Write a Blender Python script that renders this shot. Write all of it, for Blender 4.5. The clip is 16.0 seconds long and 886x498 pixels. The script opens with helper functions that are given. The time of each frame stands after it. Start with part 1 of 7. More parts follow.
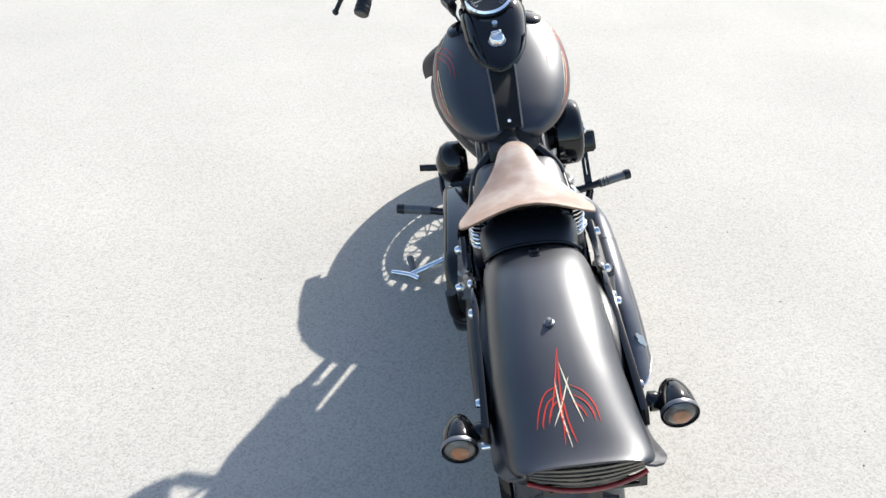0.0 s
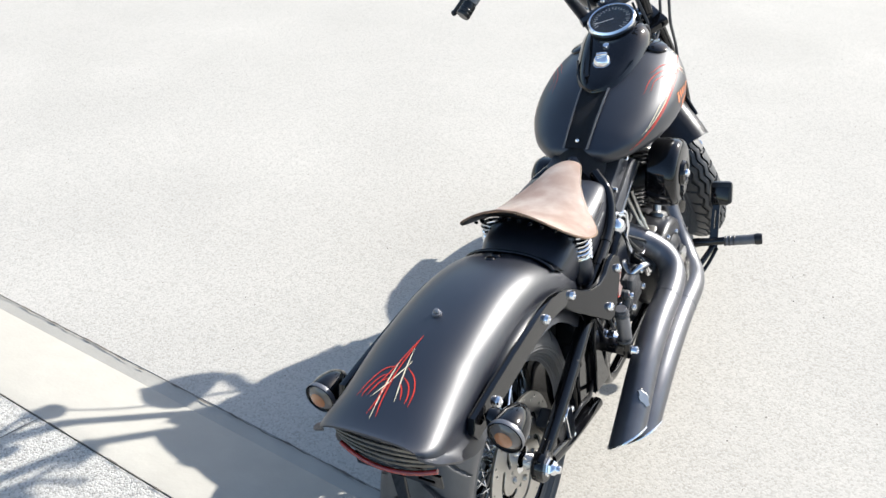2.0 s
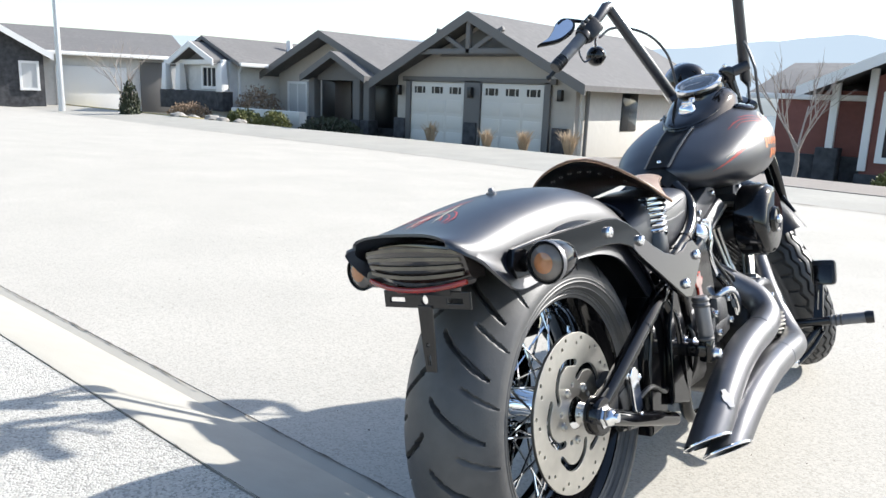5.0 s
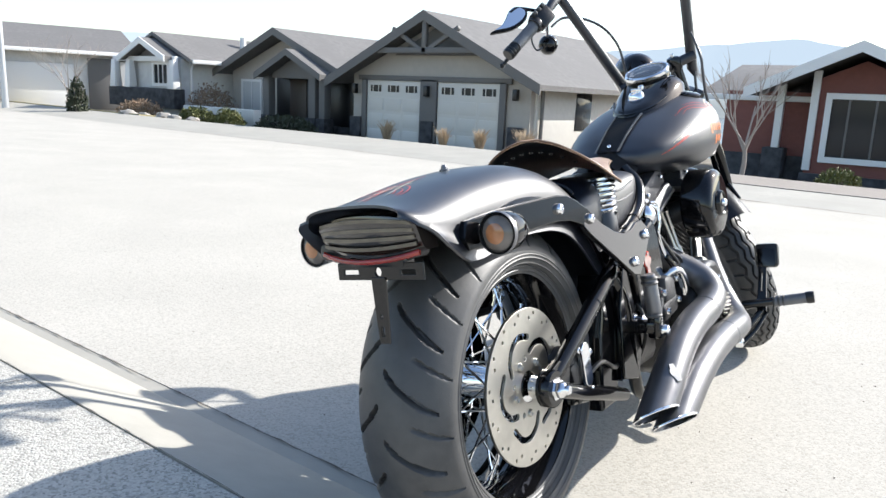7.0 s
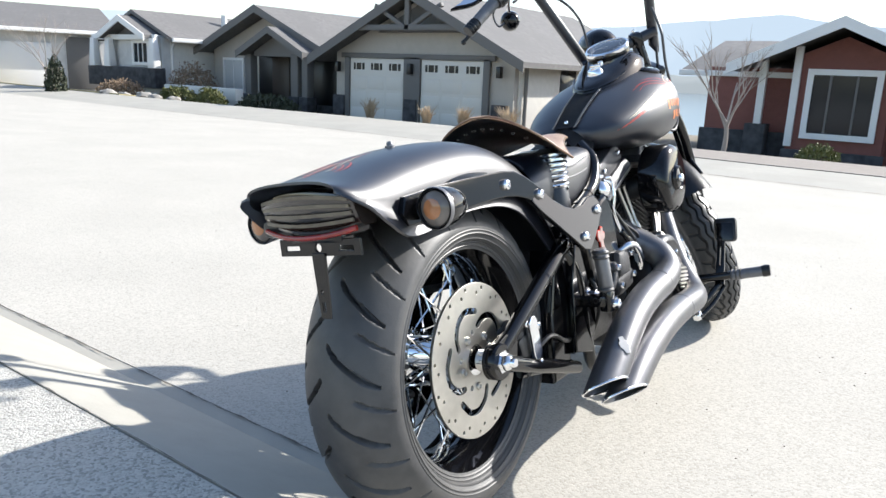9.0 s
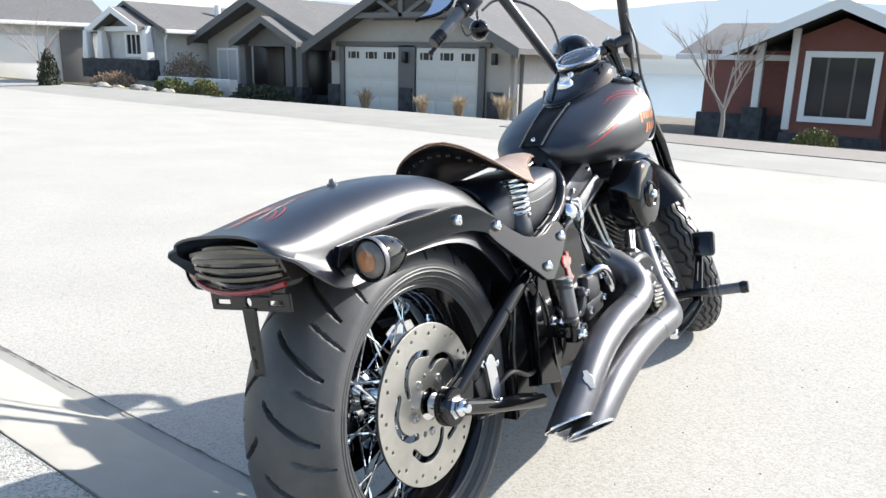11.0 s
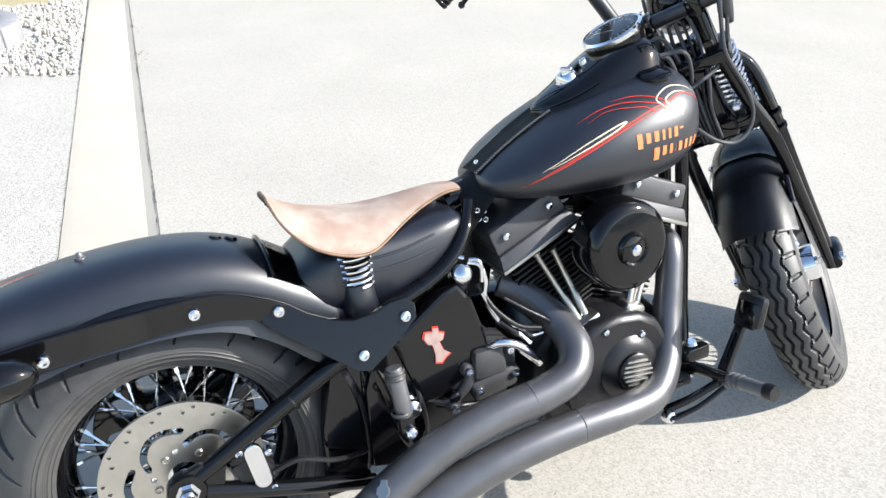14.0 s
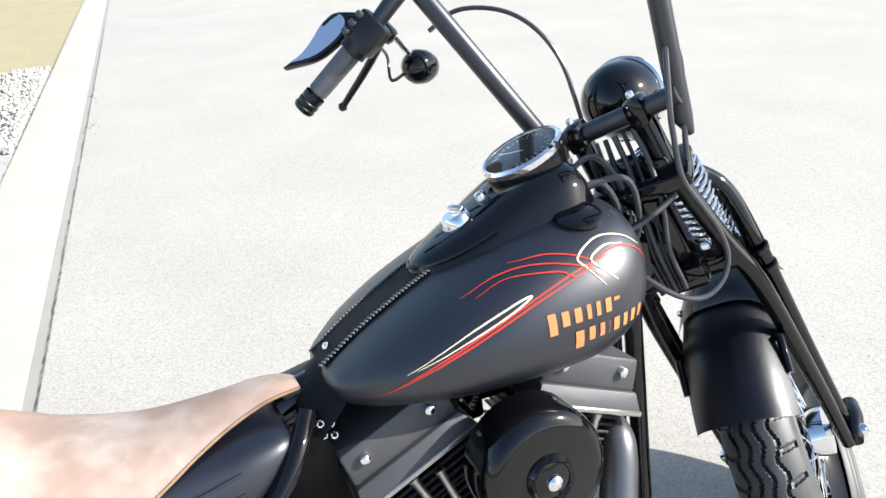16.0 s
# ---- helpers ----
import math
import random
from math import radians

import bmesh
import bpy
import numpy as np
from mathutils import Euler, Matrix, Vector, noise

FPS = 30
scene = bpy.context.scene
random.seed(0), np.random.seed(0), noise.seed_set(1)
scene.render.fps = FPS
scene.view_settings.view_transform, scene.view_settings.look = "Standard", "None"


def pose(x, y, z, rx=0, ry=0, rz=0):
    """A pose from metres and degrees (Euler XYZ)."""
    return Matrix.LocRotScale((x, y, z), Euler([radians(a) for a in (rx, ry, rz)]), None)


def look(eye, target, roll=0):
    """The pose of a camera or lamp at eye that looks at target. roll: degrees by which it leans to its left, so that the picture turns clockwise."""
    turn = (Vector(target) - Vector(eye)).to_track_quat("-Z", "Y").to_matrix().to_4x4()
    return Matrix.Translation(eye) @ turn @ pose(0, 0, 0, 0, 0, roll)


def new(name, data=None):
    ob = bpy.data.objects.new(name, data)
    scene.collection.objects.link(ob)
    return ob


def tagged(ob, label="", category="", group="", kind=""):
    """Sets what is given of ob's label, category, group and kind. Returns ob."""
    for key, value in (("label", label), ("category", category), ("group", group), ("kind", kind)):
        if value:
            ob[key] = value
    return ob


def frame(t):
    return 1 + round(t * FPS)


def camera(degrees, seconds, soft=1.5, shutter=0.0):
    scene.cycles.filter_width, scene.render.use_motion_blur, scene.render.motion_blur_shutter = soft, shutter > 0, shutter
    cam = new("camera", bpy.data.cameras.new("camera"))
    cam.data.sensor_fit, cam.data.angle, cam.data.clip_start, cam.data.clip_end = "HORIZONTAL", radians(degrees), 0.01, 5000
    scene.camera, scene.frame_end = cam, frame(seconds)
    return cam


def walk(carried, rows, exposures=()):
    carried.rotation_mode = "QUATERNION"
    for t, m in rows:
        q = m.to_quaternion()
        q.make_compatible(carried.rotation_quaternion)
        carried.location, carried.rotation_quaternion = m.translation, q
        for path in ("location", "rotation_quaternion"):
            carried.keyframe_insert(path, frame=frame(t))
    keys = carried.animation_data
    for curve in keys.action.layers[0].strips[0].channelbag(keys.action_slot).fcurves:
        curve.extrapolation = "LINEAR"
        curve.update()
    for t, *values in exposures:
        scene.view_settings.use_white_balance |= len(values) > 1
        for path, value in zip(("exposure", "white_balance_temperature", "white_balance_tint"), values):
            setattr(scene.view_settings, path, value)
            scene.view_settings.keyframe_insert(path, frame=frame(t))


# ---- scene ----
cam = camera(62.0, 16.0)
PATH = [
    (0, (-0.347, -1.065, 1.63), (-0.317, 0.537, 0.433), 2.1),
    (0.5, (-0.19, -1.058, 1.668), (-0.35, 0.517, 0.445), 1.2),
    (1, (0.007, -1.034, 1.663), (-0.382, 0.518, 0.463), -0.0),
    (1.5, (0.191, -1.014, 1.643), (-0.407, 0.504, 0.486), 0.3),
    (2, (0.404, -0.982, 1.614), (-0.415, 0.437, 0.467), -0.3),
    (2.5, (0.559, -0.936, 1.565), (-0.418, 0.38, 0.419), 0.0),
    (3, (0.616, -0.948, 1.463), (-0.501, 0.366, 0.451), 1.4),
    (3.2, (0.619, -0.991, 1.381), (-0.539, 0.346, 0.447), 1.2),
    (5.3, (0.653, -1.155, 0.884), (-0.593, 0.361, 0.497), 2.2),
    (5.5, (0.653, -1.161, 0.877), (-0.584, 0.363, 0.495), 2.3),
    (6, (0.66, -1.17, 0.873), (-0.553, 0.372, 0.484), 2.4),
    (6.5, (0.664, -1.166, 0.869), (-0.522, 0.394, 0.47), 2.6),
    (7, (0.671, -1.16, 0.867), (-0.49, 0.416, 0.457), 2.6),
    (7.5, (0.692, -1.158, 0.868), (-0.456, 0.425, 0.447), 2.6),
    (8, (0.713, -1.147, 0.866), (-0.425, 0.44, 0.435), 2.6),
    (8.5, (0.737, -1.138, 0.866), (-0.394, 0.45, 0.421), 2.4),
    (10.8, (0.744, -1.023, 0.928), (-0.355, 0.567, 0.411), 2.5),
    (11, (0.763, -1.001, 0.95), (-0.357, 0.578, 0.448), 1.4),
    (11.5, (0.783, -0.884, 1.116), (-0.353, 0.644, 0.503), 1.5),
    (12, (0.835, -0.729, 1.247), (-0.307, 0.697, 0.433), 2.1),
    (12.5, (0.962, -0.587, 1.352), (-0.241, 0.688, 0.389), 0.7),
    (13, (1.066, -0.387, 1.394), (-0.24, 0.713, 0.352), -1.3),
    (13.5, (1.174, -0.107, 1.392), (-0.315, 0.742, 0.362), -3.2),
    (14, (1.119, 0.103, 1.346), (-0.5, 0.732, 0.355), -2.5),
    (14.5, (1.076, 0.292, 1.35), (-0.633, 0.614, 0.364), -3.8),
    (15, (1.038, 0.439, 1.366), (-0.715, 0.613, 0.421), -5.4),
    (15.5, (0.914, 0.512, 1.333), (-0.839, 0.858, 0.435), -4.4),
    (16, (0.736, 0.535, 1.325), (-0.947, 1.16, 0.444), -3.9),
]
walk(cam, [(t, look(eye, target, roll)) for t, eye, target, roll in PATH], [(0, 0.76), (3.2, 0.79), (5.3, 0.86), (8.6, 0.86), (10.9, 0.86), (12.5, 0.82), (14.5, 0.86), (16, 0.85)])

# ---- sky and sun ----
SUN_WAY = Vector((0.745, 1.37, 1.0)).normalized()
world = bpy.data.worlds.new("world")
scene.world = world
world.use_nodes = True
sky = world.node_tree.nodes.new("ShaderNodeTexSky")
sky.sky_type, sky.sun_disc = "NISHITA", False
sky.sun_elevation = math.asin(SUN_WAY.z)
sky.sun_rotation = math.atan2(SUN_WAY.x, SUN_WAY.y)
sky.air_density, sky.dust_density = 1.0, 1.0
back = world.node_tree.nodes["Background"]
back.inputs["Strength"].default_value = 0.15
world.node_tree.links.new(sky.outputs["Color"], back.inputs["Color"])
sun_data = bpy.data.lights.new("sun", "SUN")
sun_data.energy, sun_data.angle, sun_data.color = 5.0, radians(0.55), (1.0, 0.974, 0.93)
sun = new("sun", sun_data)
sun.matrix_basis = look(SUN_WAY * 50, (0, 0, 0))


# ---- materials ----
def material(name, colour, rough=0.5, metal=0.0, coat=0.0, spread=0.0, grain=60.0, bump=0.0, bump_scale=200.0, second=None, spec=0.5, stain=0.0, stain_scale=4.0, rough_spread=0.0, random_by=0.0, edge=0.2):
    """A surface with two scales of variation in colour, a fine relief and its gloss."""
    m = bpy.data.materials.new(name)
    m.use_nodes = True
    nt = m.node_tree
    b = nt.nodes["Principled BSDF"]
    b.inputs["Roughness"].default_value = rough
    b.inputs["Metallic"].default_value = metal
    b.inputs["Coat Weight"].default_value = coat
    b.inputs["Specular IOR Level"].default_value = spec
    b.inputs["Base Color"].default_value = (*colour, 1)
    where = nt.nodes.new("ShaderNodeTexCoord")
    last = None
    if spread or stain:
        rgb = nt.nodes.new("ShaderNodeRGB")
        rgb.outputs[0].default_value = (*colour, 1)
        last = rgb.outputs[0]
        for amount, scale, detail in ((spread, grain, 3.0), (stain, stain_scale, 5.0)):
            if not amount:
                continue
            tex = nt.nodes.new("ShaderNodeTexNoise")
            tex.inputs["Scale"].default_value, tex.inputs["Detail"].default_value = scale, detail
            nt.links.new(where.outputs["Object"], tex.inputs["Vector"])
            ramp = nt.nodes.new("ShaderNodeMapRange")
            ramp.inputs["From Min"].default_value, ramp.inputs["From Max"].default_value = 0.5 - edge, 0.5 + edge
            ramp.inputs["To Min"].default_value, ramp.inputs["To Max"].default_value = 0.0, 1.0
            nt.links.new(tex.outputs["Fac"], ramp.inputs["Value"])
            mix = nt.nodes.new("ShaderNodeMix")
            mix.data_type, mix.blend_type = "RGBA", "MIX"
            other = second if second else tuple(c * (1 - amount) for c in colour)
            nt.links.new(ramp.outputs["Result"], mix.inputs["Factor"])
            nt.links.new(last, mix.inputs["A"])
            mix.inputs["B"].default_value = (*other, 1)
            if second:
                scaled = nt.nodes.new("ShaderNodeMath")
                scaled.operation = "MULTIPLY"
                scaled.inputs[1].default_value = amount
                nt.links.new(ramp.outputs["Result"], scaled.inputs[0])
                nt.links.new(scaled.outputs[0], mix.inputs["Factor"])
            last = mix.outputs["Result"]
    if random_by:
        info = nt.nodes.new("ShaderNodeObjectInfo")
        ramp = nt.nodes.new("ShaderNodeMapRange")
        ramp.inputs["To Min"].default_value, ramp.inputs["To Max"].default_value = 1 - random_by, 1 + random_by
        nt.links.new(info.outputs["Random"], ramp.inputs["Value"])
        mul = nt.nodes.new("ShaderNodeMix")
        mul.data_type, mul.blend_type = "RGBA", "MULTIPLY"
        mul.inputs["Factor"].default_value = 1.0
        if last:
            nt.links.new(last, mul.inputs["A"])
        else:
            mul.inputs["A"].default_value = (*colour, 1)
        nt.links.new(ramp.outputs["Result"], mul.inputs["B"])
        last = mul.outputs["Result"]
    if last:
        nt.links.new(last, b.inputs["Base Color"])
    if rough_spread:
        tex = nt.nodes.new("ShaderNodeTexNoise")
        tex.inputs["Scale"].default_value, tex.inputs["Detail"].default_value = 9.0, 4.0
        nt.links.new(where.outputs["Object"], tex.inputs["Vector"])
        ramp = nt.nodes.new("ShaderNodeMapRange")
        ramp.inputs["To Min"].default_value, ramp.inputs["To Max"].default_value = rough - rough_spread, rough + rough_spread
        nt.links.new(tex.outputs["Fac"], ramp.inputs["Value"])
        nt.links.new(ramp.outputs["Result"], b.inputs["Roughness"])
    if bump:
        tex = nt.nodes.new("ShaderNodeTexNoise")
        tex.inputs["Scale"].default_value, tex.inputs["Detail"].default_value = bump_scale, 4.0
        nt.links.new(where.outputs["Object"], tex.inputs["Vector"])
        node = nt.nodes.new("ShaderNodeBump")
        node.inputs["Strength"].default_value, node.inputs["Distance"].default_value = bump, 0.004
        nt.links.new(tex.outputs["Fac"], node.inputs["Height"])
        nt.links.new(node.outputs["Normal"], b.inputs["Normal"])
    return m


def speckled(name, base, pale, dark, scale, rough=0.85, bump=0.5, stain=0.12, spec=0.3):
    """A mineral surface of small stones: cells of several greys over a stained ground."""
    m = bpy.data.materials.new(name)
    m.use_nodes = True
    nt = m.node_tree
    b = nt.nodes["Principled BSDF"]
    b.inputs["Roughness"].default_value = rough
    b.inputs["Specular IOR Level"].default_value = spec
    where = nt.nodes.new("ShaderNodeTexCoord")
    cells = nt.nodes.new("ShaderNodeTexVoronoi")
    cells.inputs["Scale"].default_value = scale
    nt.links.new(where.outputs["Object"], cells.inputs["Vector"])
    sep = nt.nodes.new("ShaderNodeSeparateColor")
    nt.links.new(cells.outputs["Color"], sep.inputs["Color"])
    ramp = nt.nodes.new("ShaderNodeValToRGB")
    ramp.color_ramp.elements[0].position, ramp.color_ramp.elements[0].color = 0.05, (*dark, 1)
    ramp.color_ramp.elements[1].position, ramp.color_ramp.elements[1].color = 0.95, (*pale, 1)
    mid = ramp.color_ramp.elements.new(0.35)
    mid.color = (*base, 1)
    nt.links.new(sep.outputs["Red"], ramp.inputs["Fac"])
    tex = nt.nodes.new("ShaderNodeTexNoise")
    tex.inputs["Scale"].default_value, tex.inputs["Detail"].default_value = 1.3, 6.0
    nt.links.new(where.outputs["Object"], tex.inputs["Vector"])
    fac = nt.nodes.new("ShaderNodeMapRange")
    fac.inputs["From Min"].default_value, fac.inputs["From Max"].default_value = 0.3, 0.7
    fac.inputs["To Min"].default_value, fac.inputs["To Max"].default_value = 1 - stain, 1 + stain
    nt.links.new(tex.outputs["Fac"], fac.inputs["Value"])
    mul = nt.nodes.new("ShaderNodeMix")
    mul.data_type, mul.blend_type = "RGBA", "MULTIPLY"
    mul.inputs["Factor"].default_value = 1.0
    nt.links.new(ramp.outputs["Color"], mul.inputs["A"])
    nt.links.new(fac.outputs["Result"], mul.inputs["B"])
    nt.links.new(mul.outputs["Result"], b.inputs["Base Color"])
    node = nt.nodes.new("ShaderNodeBump")
    node.inputs["Strength"].default_value, node.inputs["Distance"].default_value = bump, 0.003
    nt.links.new(cells.outputs["Distance"], node.inputs["Height"])
    node.invert = True
    nt.links.new(node.outputs["Normal"], b.inputs["Normal"])
    return m


ASPHALT = speckled("worn_pale_asphalt", (0.425, 0.402, 0.357), (0.480, 0.455, 0.405), (0.362, 0.342, 0.302), 190.0, bump=0.15, stain=0.05, rough=0.95, spec=0.12)
CONCRETE = material("smooth_concrete", (0.405, 0.383, 0.332), 0.85, spread=0.10, grain=14.0, stain=0.16, stain_scale=1.4, bump=0.15, bump_scale=90)
AGGREGATE = speckled("exposed_aggregate", (0.44, 0.418, 0.37), (0.54, 0.517, 0.465), (0.29, 0.277, 0.25), 190.0, bump=0.6, stain=0.06)
GRAVEL = speckled("white_gravel", (0.50, 0.48, 0.44), (0.72, 0.70, 0.66), (0.25, 0.24, 0.22), 22.0, bump=1.0)
DRY_LAWN = material("dry_lawn", (0.42, 0.35, 0.20), 0.95, spread=0.6, grain=34.0, edge=0.12, stain=0.4, stain_scale=2.5, second=(0.33, 0.295, 0.17), bump=0.6, bump_scale=120)
LAND = material("dry_hillside", (0.22, 0.19, 0.14), 0.95, spread=0.35, grain=2.0, stain=0.4, stain_scale=0.2)
CRACK = material("dark_joint", (0.15, 0.13, 0.11), 0.95, spread=0.3)

SATIN = material("satin_black_paint", (0.0032, 0.0050, 0.0115), 0.43, spec=0.82, coat=0.30, rough_spread=0.04, bump=0.012, bump_scale=900)
SATIN.node_tree.nodes["Principled BSDF"].inputs["Coat Roughness"].default_value = 0.28
GLOSS = material("gloss_black_paint", (0.0035, 0.0035, 0.0042), 0.07, spec=0.50, rough_spread=0.04, bump=0.05, bump_scale=11)
CHROME = material("chrome", (0.82, 0.83, 0.85), 0.07, 1.0, rough_spread=0.03)
STEEL = material("brushed_steel", (0.60, 0.58, 0.535), 0.36, 1.0, spread=0.18, grain=40.0, stain=0.2, stain_scale=12.0, rough_spread=0.08)
RUBBER = material("tyre_rubber", (0.040, 0.040, 0.0415), 0.48, spread=0.3, grain=45.0, stain=0.6, stain_scale=7.0, second=(0.085, 0.083, 0.080), bump=0.07, bump_scale=300, spec=0.5, edge=0.13)
PIPE = material("graphite_pipe_coating", (0.16, 0.16, 0.168), 0.36, 0.7, spread=0.15, grain=25.0, bump=0.05, bump_scale=700, rough_spread=0.06)
WRINKLE = material("wrinkle_black_metal", (0.011, 0.011, 0.012), 0.45, spread=0.2, bump=0.35, bump_scale=900)
ROCKER = material("grey_wrinkle_paint", (0.085, 0.085, 0.09), 0.42, 0.3, spread=0.12, grain=25.0, bump=0.25, bump_scale=800)
GREY_CAST = material("grey_painted_casting", (0.060, 0.060, 0.062), 0.46, 0.2, spread=0.25, grain=30.0, bump=0.3, bump_scale=450)
REFLECTOR = material("dull_reflector", (0.17, 0.155, 0.125), 0.30, 0.5, spread=0.4, grain=30.0)
CASE = material("dark_engine_case", (0.017, 0.017, 0.019), 0.34, 0.1, spread=0.3, grain=24.0, bump=0.12, bump_scale=420)
GREY_METAL = material("grey_cast_metal", (0.20, 0.20, 0.21), 0.4, 0.6, spread=0.2, grain=25.0, bump=0.08, bump_scale=500)
TAN = material("tan_leather", (0.88, 0.755, 0.65), 0.42, spread=0.25, grain=34.0, stain=0.62, stain_scale=11.0, edge=0.11, second=(0.55, 0.345, 0.25), bump=0.22, bump_scale=420, rough_spread=0.1)
BLACK_LEATHER = material("black_leather", (0.014, 0.0135, 0.013), 0.5, bump=0.3, bump_scale=350)
DARK_PLASTIC = material("black_plastic", (0.008, 0.008, 0.009), 0.33, bump=0.1, bump_scale=600)
GRIP = material("grey_grip_rubber", (0.16, 0.165, 0.175), 0.45, 0.3, spread=0.2)
AMBER = material("smoked_amber_lens", (0.46, 0.19, 0.075), 0.12, coat=0.6, spread=0.5, grain=35.0)
SIGNAL_GLASS = material("smoked_signal_lens", (0.17, 0.145, 0.125), 0.14, coat=0.4, spread=0.3, grain=40.0)
SMOKE = material("smoked_lens", (0.022, 0.017, 0.015), 0.08, coat=0.8)
RED_LENS = material("red_lens", (0.30, 0.016, 0.010), 0.15, coat=0.6, spread=0.4, grain=50.0)
STRIPE_RED = material("red_pinstripe", (0.62, 0.045, 0.022), 0.35)
STRIPE_CREAM = material("cream_pinstripe", (0.80, 0.70, 0.48), 0.35)
ORANGE = material("orange_decal", (0.74, 0.235, 0.085), 0.4)
DIAL = material("dial_face", (0.02, 0.021, 0.023), 0.35)
CABLE = material("cable_sheath", (0.06, 0.06, 0.065), 0.3)
MIRROR = material("mirror_glass", (0.9, 0.91, 0.93), 0.02, 1.0)
glass = bpy.data.materials.new("clear_glass")
glass.use_nodes = True
glass.node_tree.nodes["Principled BSDF"].inputs["Transmission Weight"].default_value = 1.0
glass.node_tree.nodes["Principled BSDF"].inputs["Roughness"].default_value = 0.02
glass.node_tree.nodes["Principled BSDF"].inputs["IOR"].default_value = 1.45


# ---- mesh tools ----
def mesh_of(bm, name):
    me = bpy.data.meshes.new(name)
    bmesh.ops.recalc_face_normals(bm, faces=bm.faces)
    bm.to_mesh(me)
    bm.free()
    return me


def part(name, shape, mat, parent=None, label="", m=None, smooth=40):
    """Links a bmesh or a mesh as one object, under a thing or under a part."""
    me = mesh_of(shape, name) if isinstance(shape, bmesh.types.BMesh) else shape
    if mat and not me.materials:
        me.materials.append(mat)
    if smooth and not me.get("shaded"):
        me.shade_smooth()
        me.set_sharp_from_angle(angle=radians(smooth))
        me["shaded"] = 1
    ob = new(name, me)
    if parent:
        ob.parent = parent
    if m is not None:
        ob.matrix_basis = m
    if label:
        tagged(ob, label)
    return ob


def smooth_path(points, n):
    """Points along a smooth line through the given ones."""
    p = [Vector(q) for q in points]
    p = [p[0] * 2 - p[1]] + p + [p[-1] * 2 - p[-2]]
    out = []
    for i in range(1, len(p) - 2):
        for k in range(n):
            t = k / n
            out.append(0.5 * (2 * p[i] + (p[i + 1] - p[i - 1]) * t + (2 * p[i - 1] - 5 * p[i] + 4 * p[i + 1] - p[i + 2]) * t * t + (3 * p[i] - p[i - 1] - 3 * p[i + 1] + p[i + 2]) * t**3))
    return out + [p[-2]]


def tube(points, radius, seg=16, smooth=0, caps=True, bm=None, squash=None):
    """A round bar along points; radius is one number or one for each point."""
    bm = bm or bmesh.new()
    if smooth:
        count = len(points)
        if not isinstance(radius, (int, float)):
            radius = list(np.interp(np.linspace(0, count - 1, (count - 1) * smooth + 1), range(count), radius))
        points = smooth_path(points, smooth)
    pts = [Vector(p) for p in points]
    rad = [radius] * len(pts) if isinstance(radius, (int, float)) else radius
    side = None
    rings = []
    for i, p in enumerate(pts):
        way = (pts[min(i + 1, len(pts) - 1)] - pts[max(i - 1, 0)]).normalized()
        if side is None:
            side = way.orthogonal().normalized()
        side = (side - way * side.dot(way)).normalized()
        up = way.cross(side)
        rings.append([bm.verts.new(p + (side * math.cos(a) + up * math.sin(a)) * rad[i]) for a in (2 * math.pi * k / seg for k in range(seg))])
    for a, b in zip(rings, rings[1:]):
        for k in range(seg):
            bm.faces.new((a[k], a[(k + 1) % seg], b[(k + 1) % seg], b[k]))
    if caps:
        bm.faces.new(rings[0][::-1])
        bm.faces.new(rings[-1])
    return bm


def lathe(profile, seg=48, axis="x", at=(0, 0, 0), bm=None, m=None, closed=False):
    """Turns a profile of (radius, along) round an axis."""
    bm = bm or bmesh.new()
    rings = []
    for r, h in profile:
        ring = []
        for k in range(seg if r > 1e-6 else 1):
            a = 2 * math.pi * k / seg
            c, s = r * math.cos(a), r * math.sin(a)
            v = {"x": (h, c, s), "y": (s, h, c), "z": (c, s, h)}[axis]
            v = Vector(v) + Vector(at)
            ring.append(bm.verts.new(m @ v if m else v))
        rings.append(ring)
    pairs = list(zip(rings, rings[1:])) + ([(rings[-1], rings[0])] if closed else [])
    for a, b in pairs:
        for k in range(seg):
            q = [a[k % len(a)], a[(k + 1) % len(a)], b[(k + 1) % len(b)], b[k % len(b)]]
            q = list(dict.fromkeys(q))
            if len(q) > 2:
                try:
                    bm.faces.new(q)
                except ValueError:
                    pass
    return bm


def box(size, at=(0, 0, 0), bevel=0.003, bm=None, m=None, taper=None, seg=2):
    """A box with rounded edges, its centre at the given place."""
    one = bmesh.new()
    bmesh.ops.create_cube(one, size=1)
    for v in one.verts:
        k = 1.0
        if taper and v.co.z > 0:
            k = taper
        v.co = Vector((v.co.x * size[0] * k, v.co.y * size[1] * k, v.co.z * size[2]))
    if bevel:
        bmesh.ops.bevel(one, geom=one.edges[:], offset=bevel, segments=seg, affect="EDGES", profile=0.5)
    t = Matrix.Translation(at)
    if m is not None:
        t = t @ m
    bmesh.ops.transform(one, matrix=t, verts=one.verts)
    if bm is None:
        return one
    me = bpy.data.meshes.new("piece")
    one.to_mesh(me)
    one.free()
    bm.from_mesh(me)
    bpy.data.meshes.remove(me)
    return bm


def loft(rings, close_ring=True, caps=True, bm=None):
    bm = bm or bmesh.new()
    made = [[bm.verts.new(p) for p in ring] for ring in rings]
    n = len(made[0])
    for a, b in zip(made, made[1:]):
        for k in range(n if close_ring else n - 1):
            bm.faces.new((a[k], a[(k + 1) % n], b[(k + 1) % n], b[k]))
    if caps and close_ring:
        bm.faces.new(made[0][::-1])
        bm.faces.new(made[-1])
    return bm


